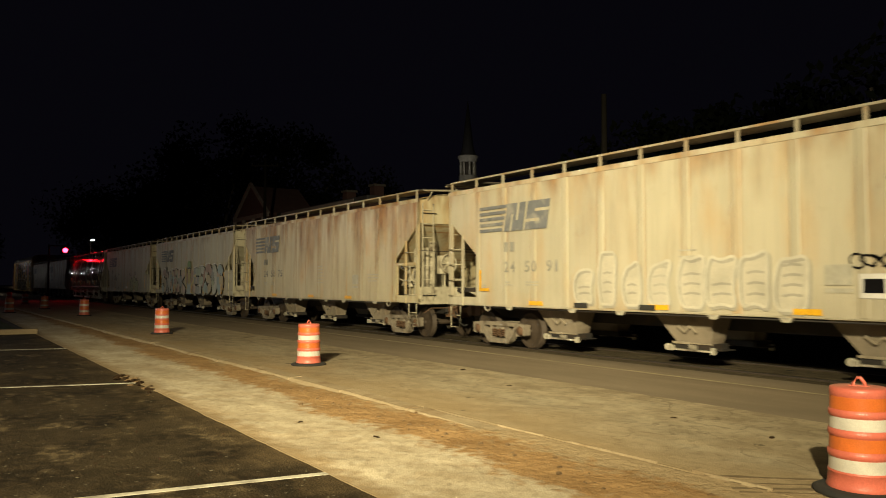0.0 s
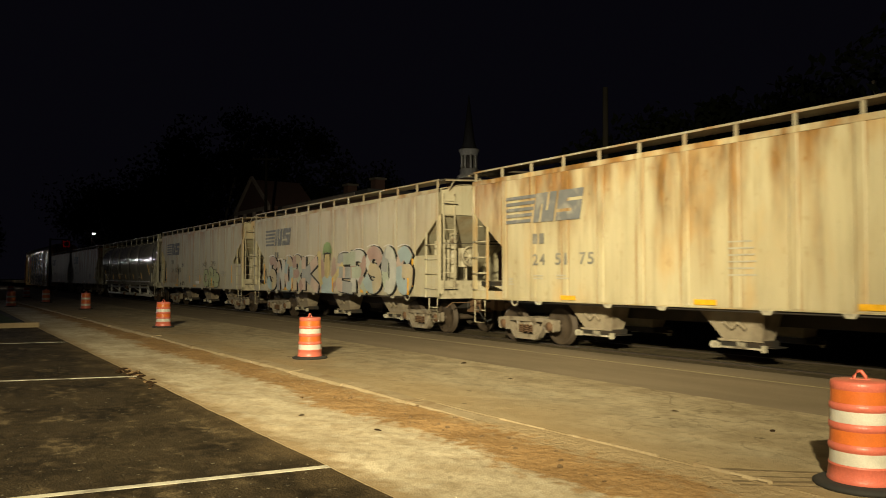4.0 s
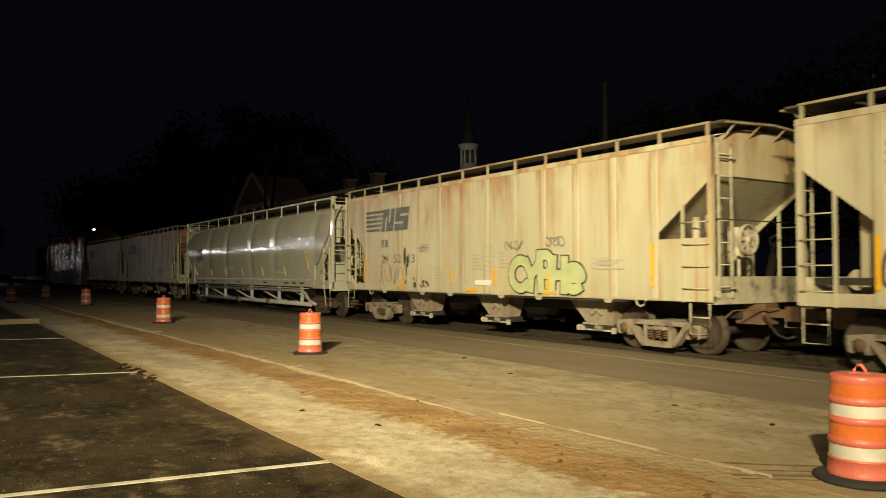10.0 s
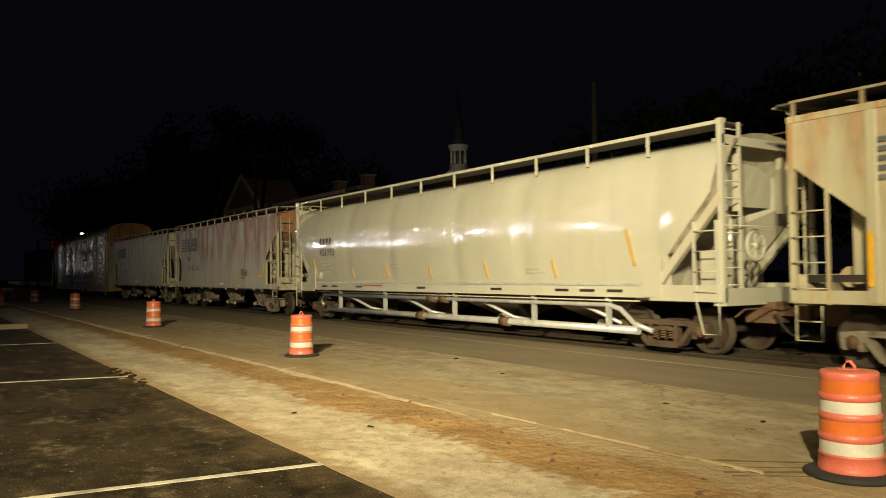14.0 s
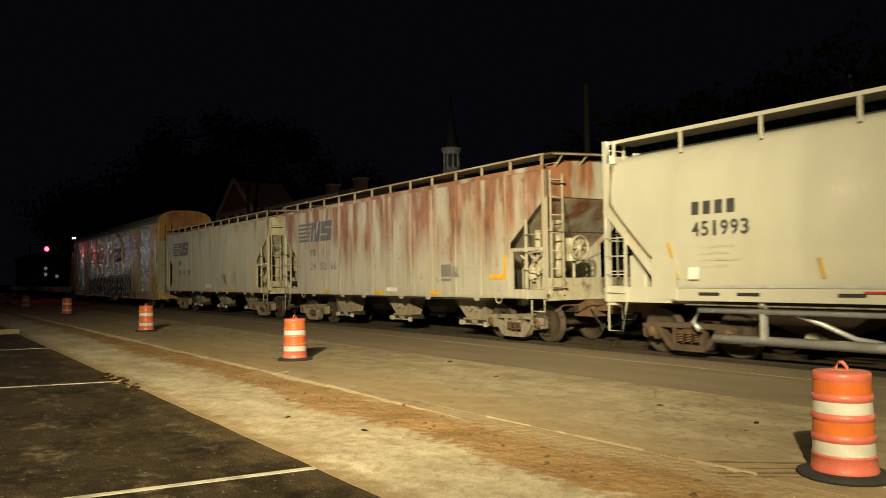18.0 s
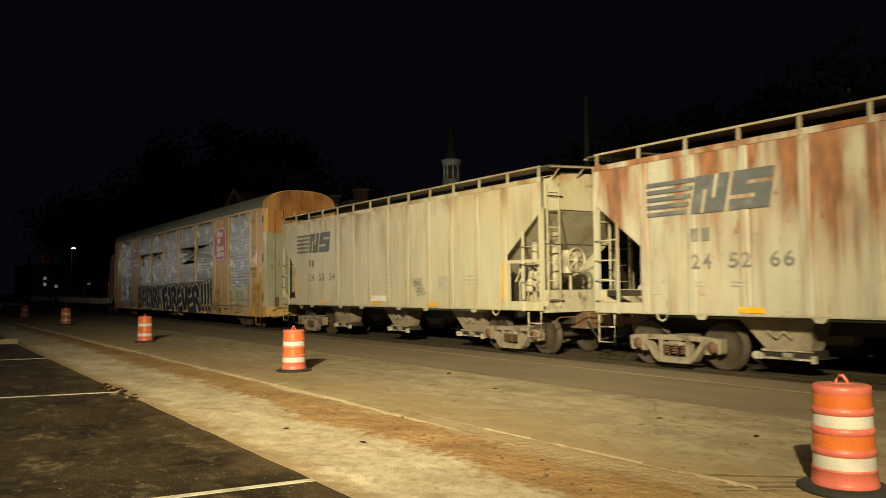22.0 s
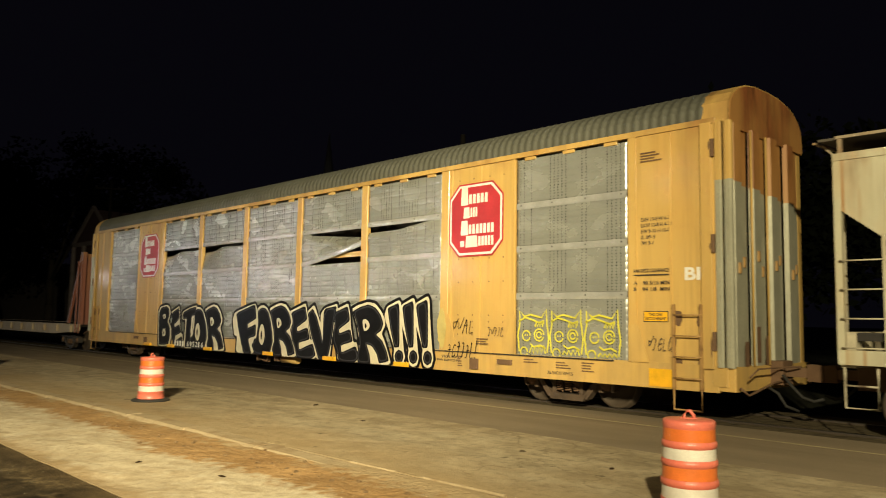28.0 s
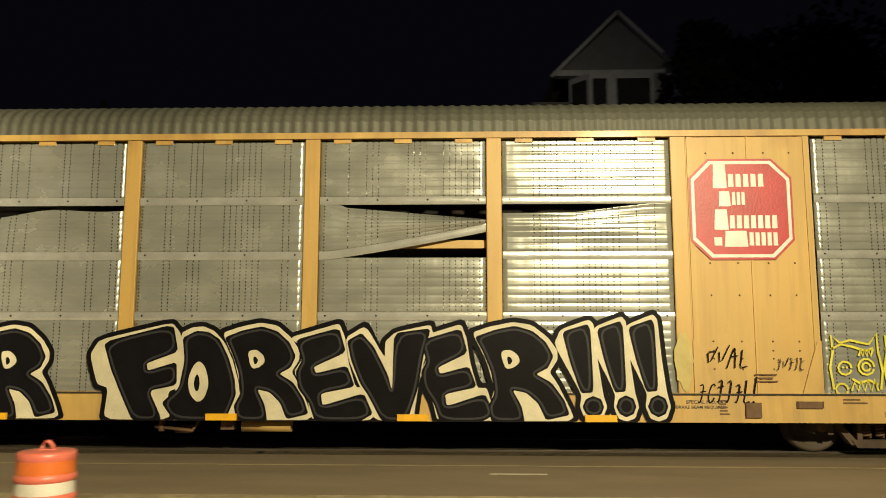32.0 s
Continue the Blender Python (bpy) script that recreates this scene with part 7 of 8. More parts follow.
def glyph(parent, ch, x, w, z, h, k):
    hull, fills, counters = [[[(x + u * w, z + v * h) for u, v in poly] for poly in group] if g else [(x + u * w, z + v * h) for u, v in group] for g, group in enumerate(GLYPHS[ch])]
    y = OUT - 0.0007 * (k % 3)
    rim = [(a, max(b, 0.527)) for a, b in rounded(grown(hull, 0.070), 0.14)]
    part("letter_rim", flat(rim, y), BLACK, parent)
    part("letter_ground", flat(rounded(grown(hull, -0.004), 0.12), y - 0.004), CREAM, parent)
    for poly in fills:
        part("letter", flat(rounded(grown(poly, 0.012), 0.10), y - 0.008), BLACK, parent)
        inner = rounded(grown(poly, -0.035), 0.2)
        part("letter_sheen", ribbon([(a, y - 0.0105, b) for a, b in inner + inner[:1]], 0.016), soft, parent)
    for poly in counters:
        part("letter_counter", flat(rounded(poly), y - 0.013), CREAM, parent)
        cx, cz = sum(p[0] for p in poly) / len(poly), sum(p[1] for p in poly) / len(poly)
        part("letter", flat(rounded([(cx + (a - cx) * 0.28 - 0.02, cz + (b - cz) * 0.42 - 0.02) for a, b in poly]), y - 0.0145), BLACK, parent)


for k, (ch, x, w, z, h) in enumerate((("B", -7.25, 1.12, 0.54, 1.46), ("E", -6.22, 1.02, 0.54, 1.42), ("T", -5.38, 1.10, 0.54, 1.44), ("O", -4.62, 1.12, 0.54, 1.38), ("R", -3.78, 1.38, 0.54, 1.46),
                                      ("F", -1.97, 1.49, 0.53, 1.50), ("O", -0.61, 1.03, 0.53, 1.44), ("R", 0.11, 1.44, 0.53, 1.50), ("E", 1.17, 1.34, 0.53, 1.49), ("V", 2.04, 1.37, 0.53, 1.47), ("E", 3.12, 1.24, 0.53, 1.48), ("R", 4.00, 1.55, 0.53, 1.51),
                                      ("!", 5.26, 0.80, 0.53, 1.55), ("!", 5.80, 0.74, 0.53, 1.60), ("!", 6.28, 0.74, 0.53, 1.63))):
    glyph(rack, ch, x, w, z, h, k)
haze = plain("sprayed_haze", (0.50, 0.40, 0.14), 0.6, 0, 4, 0.6, (0.42, 0.40, 0.2))
for k, (x, z, w, h) in enumerate(((7.24, 1.45, 0.28, 0.9), )):
    blot("paint_haze", x, z, w, h, haze, rack, -SIDE - 0.0235, k)


def quick_tag(parent, x0, z0, x1, z1, seed, material, signs, r=0.013, y=-SIDE - 0.026):
    """A fast marker tag that cannot be read: jagged signs side by side, leaning forward."""
    rr = random.Random(seed)
    w, h = (x1 - x0) / signs, z1 - z0
    hook = [(0.1, 0.9), (0.5, 1.0), (0.55, 0.5), (0.45, 0.05), (0.2, 0.1)]
    bow = [(0.85, 0.85), (0.5, 1.0), (0.15, 0.6), (0.3, 0.1), (0.75, 0.05), (0.95, 0.3)]
    roof = [(0.0, 0.0), (0.35, 0.95), (0.5, 0.9), (0.8, 0.0)]
    tick = [(0.05, 0.75), (0.35, 0.1), (0.95, 1.05)]
    bent = [(0.1, 1.0), (0.2, 0.4), (0.15, 0.0), (0.9, 0.1)]
    for k in range(signs):
        pts = rr.choice((hook, bow, roof, tick, bent))
        grow = rr.uniform(0.85, 1.15)
        line_ = [Vector((u, v * grow)) for u, v in pts]
        smooth_ = [line_[0]] + [line_[m].lerp(line_[m + 1], f) for m in range(len(line_) - 1) for f in (0.3, 0.7)] + [line_[-1]]
        part("tag_stroke", ribbon([(x0 + (k + p.x * 0.9) * w + 0.22 * h * p.y, y - 0.0006 * (k % 2), z0 + p.y * h) for p in smooth_], r), material, parent)
        if k % 2 == 0:
            zz = z0 + h * rr.uniform(0.4, 0.75)
            part("tag_stroke", ribbon([(x0 + (k + 0.15) * w + 0.12 * h, y - 0.0012, zz), (x0 + (k + 0.8) * w + 0.14 * h, y - 0.0012, zz + 0.05 * h)], r * 0.8), material, parent)


quick_tag(rack, 7.55, 1.34, 8.22, 1.66, 41, BLACK, 4, 0.009)
quick_tag(rack, 7.40, 0.80, 8.22, 1.15, 42, BLACK, 6, 0.011)
part("tag_stroke", ribbon([(8.32, -SIDE - 0.026, 1.20), (8.27, -SIDE - 0.026, 0.92)], 0.011), BLACK, rack)
part("tag_stroke", ribbon([(8.25, -SIDE - 0.026, 0.84), (8.27, -SIDE - 0.026, 0.80)], 0.018), BLACK, rack)
quick_tag(rack, 8.62, 1.30, 9.05, 1.50, 43, soft, 5, 0.006)
quick_tag(rack, 12.38, 1.15, 12.95, 1.40, 44, soft, 6, 0.007, -SIDE - 0.03)
# yellow outline heads with pointed ears on the wide screen
for k in range(3):
    x, y = 9.46 + k * 0.81, -SIDE - 0.010 - 0.0015 * (k % 2)

    def line(pts, r=0.017):
        part("tag_stroke", ribbon([(x + u, y, z) for u, z in pts], r), M["tag_yellow"], rack)
    line([(0.02, 1.02), (-0.02, 1.35), (0.03, 1.58), (0.02, 1.84), (0.14, 1.72), (0.30, 1.76), (0.48, 1.72), (0.58, 1.70), (0.70, 1.86), (0.71, 1.60), (0.76, 1.30), (0.72, 1.02)])
    line([(0.0, 1.62), (0.16, 1.70), (0.34, 1.66), (0.52, 1.60), (0.64, 1.64)])
    for cx, cz, r in ((0.20, 1.34, 0.10), (0.52, 1.36, 0.12), (0.52, 1.36, 0.06), (0.14, 1.02, 0.09)):
        line([(cx + r * math.cos(a), cz + r * math.sin(a)) for a in [j * 0.6 for j in range(11)]], 0.015)
    line([(0.42 + 0.03 * j, 1.52 + 0.10 * (j % 2)) for j in range(8)], 0.02)
    line([(0.28 + 0.05 * j, 1.00 + 0.12 * (j % 2) * (1 + 0.5 * math.sin(3 * j + k))) for j in range(9)], 0.017)
    line([(0.30, 1.18), (0.40, 1.12), (0.55, 1.16), (0.68, 1.10)])
    for u in (0.16, 0.22):
        line([(u, 1.36), (u + 0.02, 1.34)], 0.014)
for k, ch in enumerate("695216"):
    plate_text(rack, ch, -4.92 + 0.20 * k, 0.60, 0.08 if ch == "1" else 0.13, 0.17, M["white_text"], OUT - 0.014, name="car_number", fat=0.012)
for k in range(4):
    part("owner_mark", Shape().box(-5.85 + 0.19 * k, -5.73 + 0.19 * k, OUT - 0.018, OUT - 0.014, 0.60, 0.77), M["white_text"], rack)
yb = -SIDE - 0.003
for k, tx in enumerate(("EXH 19-0 W 4-7", "EXW 10-8 H 4-10", "EW 9-10 H 16-8", "IL 89-9", "IW 9-1")):
    plate_text(rack, tx, 12.27, 3.42 - k * 0.105, 0.040 * len(tx), 0.07, M["black_text"], yb, fat=0.01)
plate_text(rack, "AAR DECK CLEARANCE", 12.12, 2.52, 0.70, 0.06, M["black_text"], yb - 0.022, fat=0.01)
part("rule", Shape().box(12.12, 12.82, yb - 0.026, yb - 0.022, 2.46, 2.48), M["black_text"], rack)
plate_text(rack, "A    90 5/16 MIN", 12.13, 2.30, 0.70, 0.065, M["black_text"], yb - 0.022, fat=0.01)
plate_text(rack, "B    94 1/8  MIN", 12.13, 2.19, 0.70, 0.065, M["black_text"], yb - 0.022, fat=0.01)
part("height_sign", Shape().box(12.31, 12.79, yb - 0.008, yb - 0.003, 1.65, 1.84), M["black_text"], rack)
part("height_sign", Shape().box(12.325, 12.775, yb - 0.012, yb - 0.008, 1.665, 1.825), M["reflector"], rack, "yellow warning sign")
plate_text(rack, "THIS CAR", 12.42, 1.755, 0.26, 0.05, M["black_text"], yb - 0.013, fat=0.01)
plate_text(rack, "EXCESS HEIGHT", 12.35, 1.685, 0.40, 0.05, M["black_text"], yb - 0.013, fat=0.01)
plate_text(rack, "BI", 13.10, 2.36, 0.28, 0.22, M["white_text"], yb, fat=0.03)
plate_text(rack, "36 INCH WHLS", 10.2, 0.62, 0.6, 0.06, M["black_text"], -SIDE - 0.014, fat=0.01)
plate_text(rack, "SPECIAL NO. 24", 7.25, 0.80, 0.55, 0.055, M["black_text"], -SIDE - 0.014, fat=0.01)
plate_text(rack, "BRAKE BEAM REQUIRED", 7.1, 0.72, 0.75, 0.055, M["black_text"], -SIDE - 0.014, fat=0.01)
for x, z, w, r_ in ((12.27, 4.66, 0.45, 4), (8.3, 1.25, 0.4, 3), (10.4, 0.86, 0.35, 3), (11.0, 0.88, 0.3, 4), (9.6, 0.88, 0.4, 2), (7.75, 0.86, 0.15, 5)):
    marks(rack, x, z, w, r_, M["steel_rusty"], 0.022, 0.05, -SIDE - 0.022, int(x * 7))
CARS.append((rack, RACK_C))

# ---- bulkhead flat cars behind ----
red_paint = car_paint("paint_flat", (0.20, 0.075, 0.05), 0.4, 12.0, 0.4, top=4.4)


def bulkhead_flat(centre, half, label, walls=True):
    car = thing("flat_car", label, "flat car", "flat cars", "", pose(centre, TRACK_Y, RAIL_Z))
    part("deck", Shape().box(-half, half, -SIDE + 0.05, SIDE - 0.05, 1.05, 1.16), M["wood_pole"], car)
    for y in (-SIDE, SIDE - 0.06):
        part("side_sill", Shape().slab([(-half, 1.18), (-half, 0.88), (-half + 3, 0.72), (half - 3, 0.72), (half, 0.88), (half, 1.18)], y, y + 0.06), M["flat_sill"], car)
    part("centre_sill", Shape().box(-half, half, -0.4, 0.4, 0.6, 1.05), M["steel_dark"], car)
    for k in range(14):
        part("stake_pocket", shared("pocket", lambda: Shape().box(-0.09, 0.09, -0.09, 0, 0.82, 1.12, 0.01)), M["flat_sill"], car, at=pose(-half + 0.9 + k * (2 * half - 1.8) / 13, -SIDE, 0))
    for g in (-1, 1):
        e = g * half
        coupler(car, e + g * 0.02, g)
        truck(car, e - g * 2.2, M["steel_dark"])
        if g < 0 or not walls:
            continue
        b = part("bulkhead", Shape().box(min(e - g * 0.35, e - g * 0.43), max(e - g * 0.35, e - g * 0.43), -SIDE + 0.1, SIDE - 0.1, 1.16, 4.25), red_paint, car)
        for y in (-SIDE + 0.05, -0.55, 0.45, SIDE - 0.2):
            part("bulkhead_post", Shape().box(min(e - g * 0.05, e - g * 0.35), max(e - g * 0.05, e - g * 0.35), y, y + 0.15, 1.16, 4.3, 0.01), red_paint, b)
        part("brace", Shape().slab([(e - g * 0.43, 4.2), (e - g * 0.43, 3.9), (e - g * 1.5, 1.2), (e - g * 1.7, 1.2)][::g], -SIDE + 0.06, -SIDE + 0.14), red_paint, b)
        ladder(car, e - g * 0.2, -SIDE - 0.02, 0.8, 3.9, 0.4, 8, red_paint, "x")
    CARS.append((car, centre))
    return car


M["flat_sill"] = car_paint("flat_sill", (0.34, 0.28, 0.18), 0.4, 13.0, 0.5, top=1.6)
bulkhead_flat(-164.5, 12.3, "empty flat car with a rusty red bulkhead at one end")
bulkhead_flat(-190.9, 12.3, "plain empty flat car in the dark", False)

# ---- background ----
M["blocker_black"] = plain("blocker_black", (0.0015, 0.0015, 0.0015), 0.95, 0, 3, 0.2, (0.002, 0.002, 0.002), 0.1, 0.0)
M["sign_orange"] = glow("sign_orange", (1.0, 0.40, 0.06), 5.0)
M["gable_grey"] = plain("gable_grey", (0.075, 0.080, 0.105), 0.9, 0, 2, 0.4)
M["trim_grey"] = plain("trim_grey", (0.20, 0.21, 0.26), 0.8, 0, 2, 0.4)



def tree(x, y, height, r, seed, label="tall dark leafy tree against the night sky"):
    rr = random.Random(seed)
    ob = thing("tree", label, "tree", "trees behind the track", "", pose(x, y, -0.05))
    s = Shape()
    tr = height * 0.018 + 0.08
    pts = [(rr.uniform(-0.2, 0.2) * k, rr.uniform(-0.2, 0.2) * k, height * 0.55 * k / 5) for k in range(6)]
    for k in range(5):
        s.tube([pts[k], pts[k + 1]], tr * (1 - 0.13 * k), 7)
    part("trunk", s, M["bark"], ob)
    clumps = []
    for k in range(9):
        a = k * 2.4
        p0 = Vector(pts[2 + k % 3])
        p1 = Vector((math.cos(a) * r * rr.uniform(0.35, 0.75), math.sin(a) * r * rr.uniform(0.35, 0.75), height * rr.uniform(0.42, 0.9)))
        mid = (p0 + p1) / 2 + Vector((0, 0, -0.4))
        part("limb", Shape().tube([p0, mid, p1], tr * 0.3, 5), M["bark"], ob)
        clumps.append((p1, r * rr.uniform(0.28, 0.5)))
    for k in range(16):
        a, q = rr.uniform(0, 6.28), math.sqrt(rr.random()) * r * 0.85
        zz = height * rr.uniform(0.30, 0.93)
        q *= 1 - max(0, (zz / height - 0.55)) * 1.5
        clumps.append((Vector((math.cos(a) * q, math.sin(a) * q, zz)), r * rr.uniform(0.2, 0.4)))
    v, f = [], []
    for c, cr in clumps:
        for k in range(330):
            d = Vector((rr.gauss(0, 1), rr.gauss(0, 1), rr.gauss(0, 0.8))).normalized() * cr * rr.uniform(0.35, 1.08)
            p = c + d
            u = Vector((rr.uniform(-1, 1), rr.uniform(-1, 1), rr.uniform(-1, 1))).normalized()
            w = u.cross(Vector((rr.uniform(-1, 1), rr.uniform(-1, 1), rr.uniform(-1, 1)))).normalized()
            size = rr.uniform(0.14, 0.32) * (0.6 + r / 12)
            i = len(v)
            v += [tuple(p - u * size), tuple(p + w * size * 0.5), tuple(p + u * size), tuple(p - w * size * 0.5)]
            f.append((i, i + 1, i + 2, i + 3))
    s = Shape()
    s.v, s.f, s.smooth = v, f, [False] * len(f)
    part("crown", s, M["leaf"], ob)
    return ob


for k, (x, y, h, r) in enumerate(((-97, 30, 24, 9.5), (-86, 36, 20, 7.5), (-80, 41, 15.5, 6), (-112, 28, 19, 9), (-150, 26, 18, 11), (-175, 40, 20, 12), (-160, 5, 13, 8), (-140, -12, 12, 8),
                                  (-33, 37, 11.6, 6), (-25, 38, 12.2, 6.5), (-17, 36, 11.2, 5.5), (-9, 38, 10.5, 5.5), (-3, 31, 10.6, 3.4), (9.2, 27.4, 14.2, 2.8), (13.5, 31, 15, 5), (20, 32, 17, 6), (27, 30, 15, 6), (35, 34, 16, 7))):
    tree(x, y, h, r, 100 + k)


def house(x0, x1, y0, y1, z, label, wall, roof, name="house"):
    ob = thing(name, label, "building", "buildings behind the track")
    part("wall", Shape().box(x0, x1, y0, y1, -0.05, z, 0.05), wall, ob)
    part("roof", Shape().box(x0 - 0.4, x1 + 0.4, y0 - 0.4, y1 + 0.4, z, z + 0.35, 0.1), roof, ob)
    return ob


# long hall with a white cornice, chimneys and a gabled porch
hall = house(-79, -56, 30, 42, 8.6, "long dark brick hall with a white cornice and two chimneys", M["brick_wall"], M["roof_dark"], "hall")
part("cornice", Shape().box(-74, -58, 29.5, 29.95, 8.55, 8.85), M["trim_dim"], hall)
for x in (-67.6, -62.0):
    c = part("chimney", Shape().box(x - 0.5, x + 0.5, 33.5, 34.5, 8.9, 10.6, 0.05), M["brick_wall"], hall)
    part("cap", Shape().box(x - 0.6, x + 0.6, 33.4, 34.6, 10.6, 10.8), M["wall_dark"], c)
for k in range(7):
    w = part("window", Shape().box(-77 + k * 3, -75.8 + k * 3, 29.93, 29.99, 4.5, 7), M["glass_dark"], hall)
    part("sill", Shape().box(-77.1 + k * 3, -75.7 + k * 3, 29.85, 29.99, 4.35, 4.5), M["trim_white"], w)
porch = thing("gabled_porch", "dark gabled porch with pale trim beside the hall", "building", "buildings behind the track")
part("wall", Shape().slab([(-85.0, -0.05), (-75.4, -0.05), (-75.4, 9.0), (-80.2, 12.2), (-85.0, 9.0)], 28.6, 34), M["brick_wall"], porch)
for x0 in (-85.5, -74.9):
    part("rake", Shape().bar((x0, 28.5, 8.9), (-80.2, 28.5, 12.45), 0.25, 0.3), M["trim_dim"], porch)
part("beam", Shape().box(-85.5, -74.9, 28.4, 28.6, 8.55, 9.0), M["trim_dim"], porch)
for x in (-84.6, -81.7, -78.7, -75.8):
    part("column", Shape().lathe([(0.28, -0.05), (0.25, 0.4), (0.22, 8.55)], 12, "z", (x, 28.3, 0)), M["trim_dim"], porch)

# church steeple with an open lantern
church = thing("church_steeple", "church steeple with a lit white open lantern and dark spire", "steeple", "", "", pose(-84, 60, -0.05))
part("tower", Shape().box(-2.2, 2.2, -2.2, 2.2, 0, 14.8, 0.1), M["brick_wall"], church)
part("base_ring", Shape().lathe([(0, 14.8), (1.7, 14.8), (1.7, 15.4), (1.3, 15.6), (1.3, 16.3), (0, 16.3)], 8), M["trim_white"], church)
for k in range(8):
    a = k * math.pi / 4 + 0.4
    part("column", Shape().tube([(1.0 * math.cos(a), 1.0 * math.sin(a), 16.3), (1.0 * math.cos(a), 1.0 * math.sin(a), 18.3)], 0.15, 8), M["trim_white"], church)
part("core", Shape().tube([(0, 0, 16.2), (0, 0, 18.4)], 0.55, 8), M["wall_dark"], church)
part("cornice", Shape().lathe([(0.9, 18.1), (1.2, 18.2), (1.3, 18.6), (1.42, 18.75), (1.42, 18.95), (0, 19.0)], 16), M["trim_white"], church)
part("spire", Shape().lathe([(1.15, 18.98), (0.80, 20.0), (0.03, 26.5)], 8), M["roof_dark"], church)
nave = house(-100, -80, 62, 80, 11, "dark church nave behind the steeple", M["brick_wall"], M["slate"], "church_nave")
# unseen spot, added because no other lamp reaches the steeple's lantern
flood("steeple_fill", (-76, 50, 12.5), (-84, 60, 17.8), 400, 40, (1.0, 0.95, 0.85))

# house with a steep gable above the train
villa = thing("gabled_house", "old grey house with a steep shingled gable and white bay windows", "house", "buildings behind the track")
part("wall", Shape().box(3.0, 15, 30.2, 42, -0.05, 11.2), M["wall_dark"], villa)
part("gable", Shape().slab([(3.75, 12.65), (8.55, 12.65), (6.15, 14.95)], 30.0, 40), M["gable_grey"], villa)
for x0, x1 in ((3.45, 6.15), (8.85, 6.15)):
    part("rake", Shape().bar((x0, 29.85, 12.45), (x1, 29.85, 15.15), 0.22, 0.14), M["trim_grey"], villa)
    part("roof_slope", Shape().quadbox([(x0, 29.8, 12.4), (x1, 29.8, 15.1), (x1, 40, 15.1), (x0, 40, 12.4)], [(x0, 29.8, 12.52), (x1, 29.8, 15.22), (x1, 40, 15.22), (x0, 40, 12.52)]), M["roof_dark"], villa)
part("eave", Shape().box(3.6, 8.7, 29.7, 30.1, 12.45, 12.68), M["trim_grey"], villa)
part("bay", Shape().quadbox([(4.2, 30.2, 9.2), (4.9, 29.4, 9.2), (7.4, 29.4, 9.2), (8.1, 30.2, 9.2)], [(4.2, 30.2, 12.45), (4.9, 29.4, 12.45), (7.4, 29.4, 12.45), (8.1, 30.2, 12.45)]), M["trim_grey"], villa)
for x0, x1 in ((5.0, 5.55), (5.95, 7.25)):
    part("window", Shape().box(x0, x1, 29.34, 29.39, 10.0, 12.2), M["glass_dark"], villa)
part("window", Shape().quadbox([(4.3, 30.05, 10), (4.8, 29.48, 10), (4.78, 29.46, 10), (4.28, 30.03, 10)], [(4.3, 30.05, 12.2), (4.8, 29.48, 12.2), (4.78, 29.46, 12.2), (4.28, 30.03, 12.2)]), M["glass_dark"], villa)
part("post", Shape().box(8.3, 8.5, 29.6, 29.8, 9.2, 12.45), M["trim_grey"], villa)
part("roof", Shape().box(2.7, 15.3, 30.1, 42.3, 11.2, 11.5), M["roof_dark"], villa)


def utility_pole(x, y, h, turn=0.0, arms=True):
    ob = thing("utility_pole", "dark wooden utility pole", "pole", "utility poles", "", pose(x, y, -0.05, 0, 0, turn))
    part("pole", Shape().lathe([(0.17, 0), (0.11, h), (0, h)], 10), M["wood_pole"], ob)
    if not arms:
        return ob
    part("crossarm", Shape().box(-1.2, 1.2, -0.16, -0.06, h - 0.75, h - 0.62), M["wood_pole"], ob)
    for k in (-1.1, -0.6, 0.6, 1.1):
        part("insulator", Shape().lathe([(0.03, h - 0.62), (0.05, h - 0.56), (0.03, h - 0.48), (0, h - 0.48)], 8, "z", (k, -0.11, 0)), M["steel_dark"], ob)
    return ob


utility_pole(-23.5, 24, 9.9, 40, False)
utility_pole(-65.5, 24.6, 12.9, 60)
utility_pole(-118, 24, 11, 60)


def street_lamp(x, y, h, turn):
    ob = thing("street_lamp", "lit white street lamp on a dark pole", "street lamp", "street lamps", "", pose(x, y, -0.05, 0, 0, turn))
    part("pole", Shape().tube([(0, 0, 0), (0, 0, h - 0.3), (0.3, 0, h + 0.1), (1.6, 0, h + 0.2)], 0.07, 8), M["steel_dark"], ob)
    part("head", Shape().box(1.4, 2.2, -0.18, 0.18, h + 0.12, h + 0.28, 0.05), M["steel_dark"], ob)
    part("lens", Shape().lathe([(0.0, h - 0.06), (0.22, h + 0.02), (0.26, h + 0.12)], 14, "z", (1.85, 0, 0)), M["lamp_glow"], ob)
    return ob


street_lamp(-138.5, 22, 8.8, 0)
street_lamp(-151, 8.2, 5.9, 0)
street_lamp(-10.4, 40, 3.0, 0)
street_lamp(-131, 6.0, 3.6, 0)

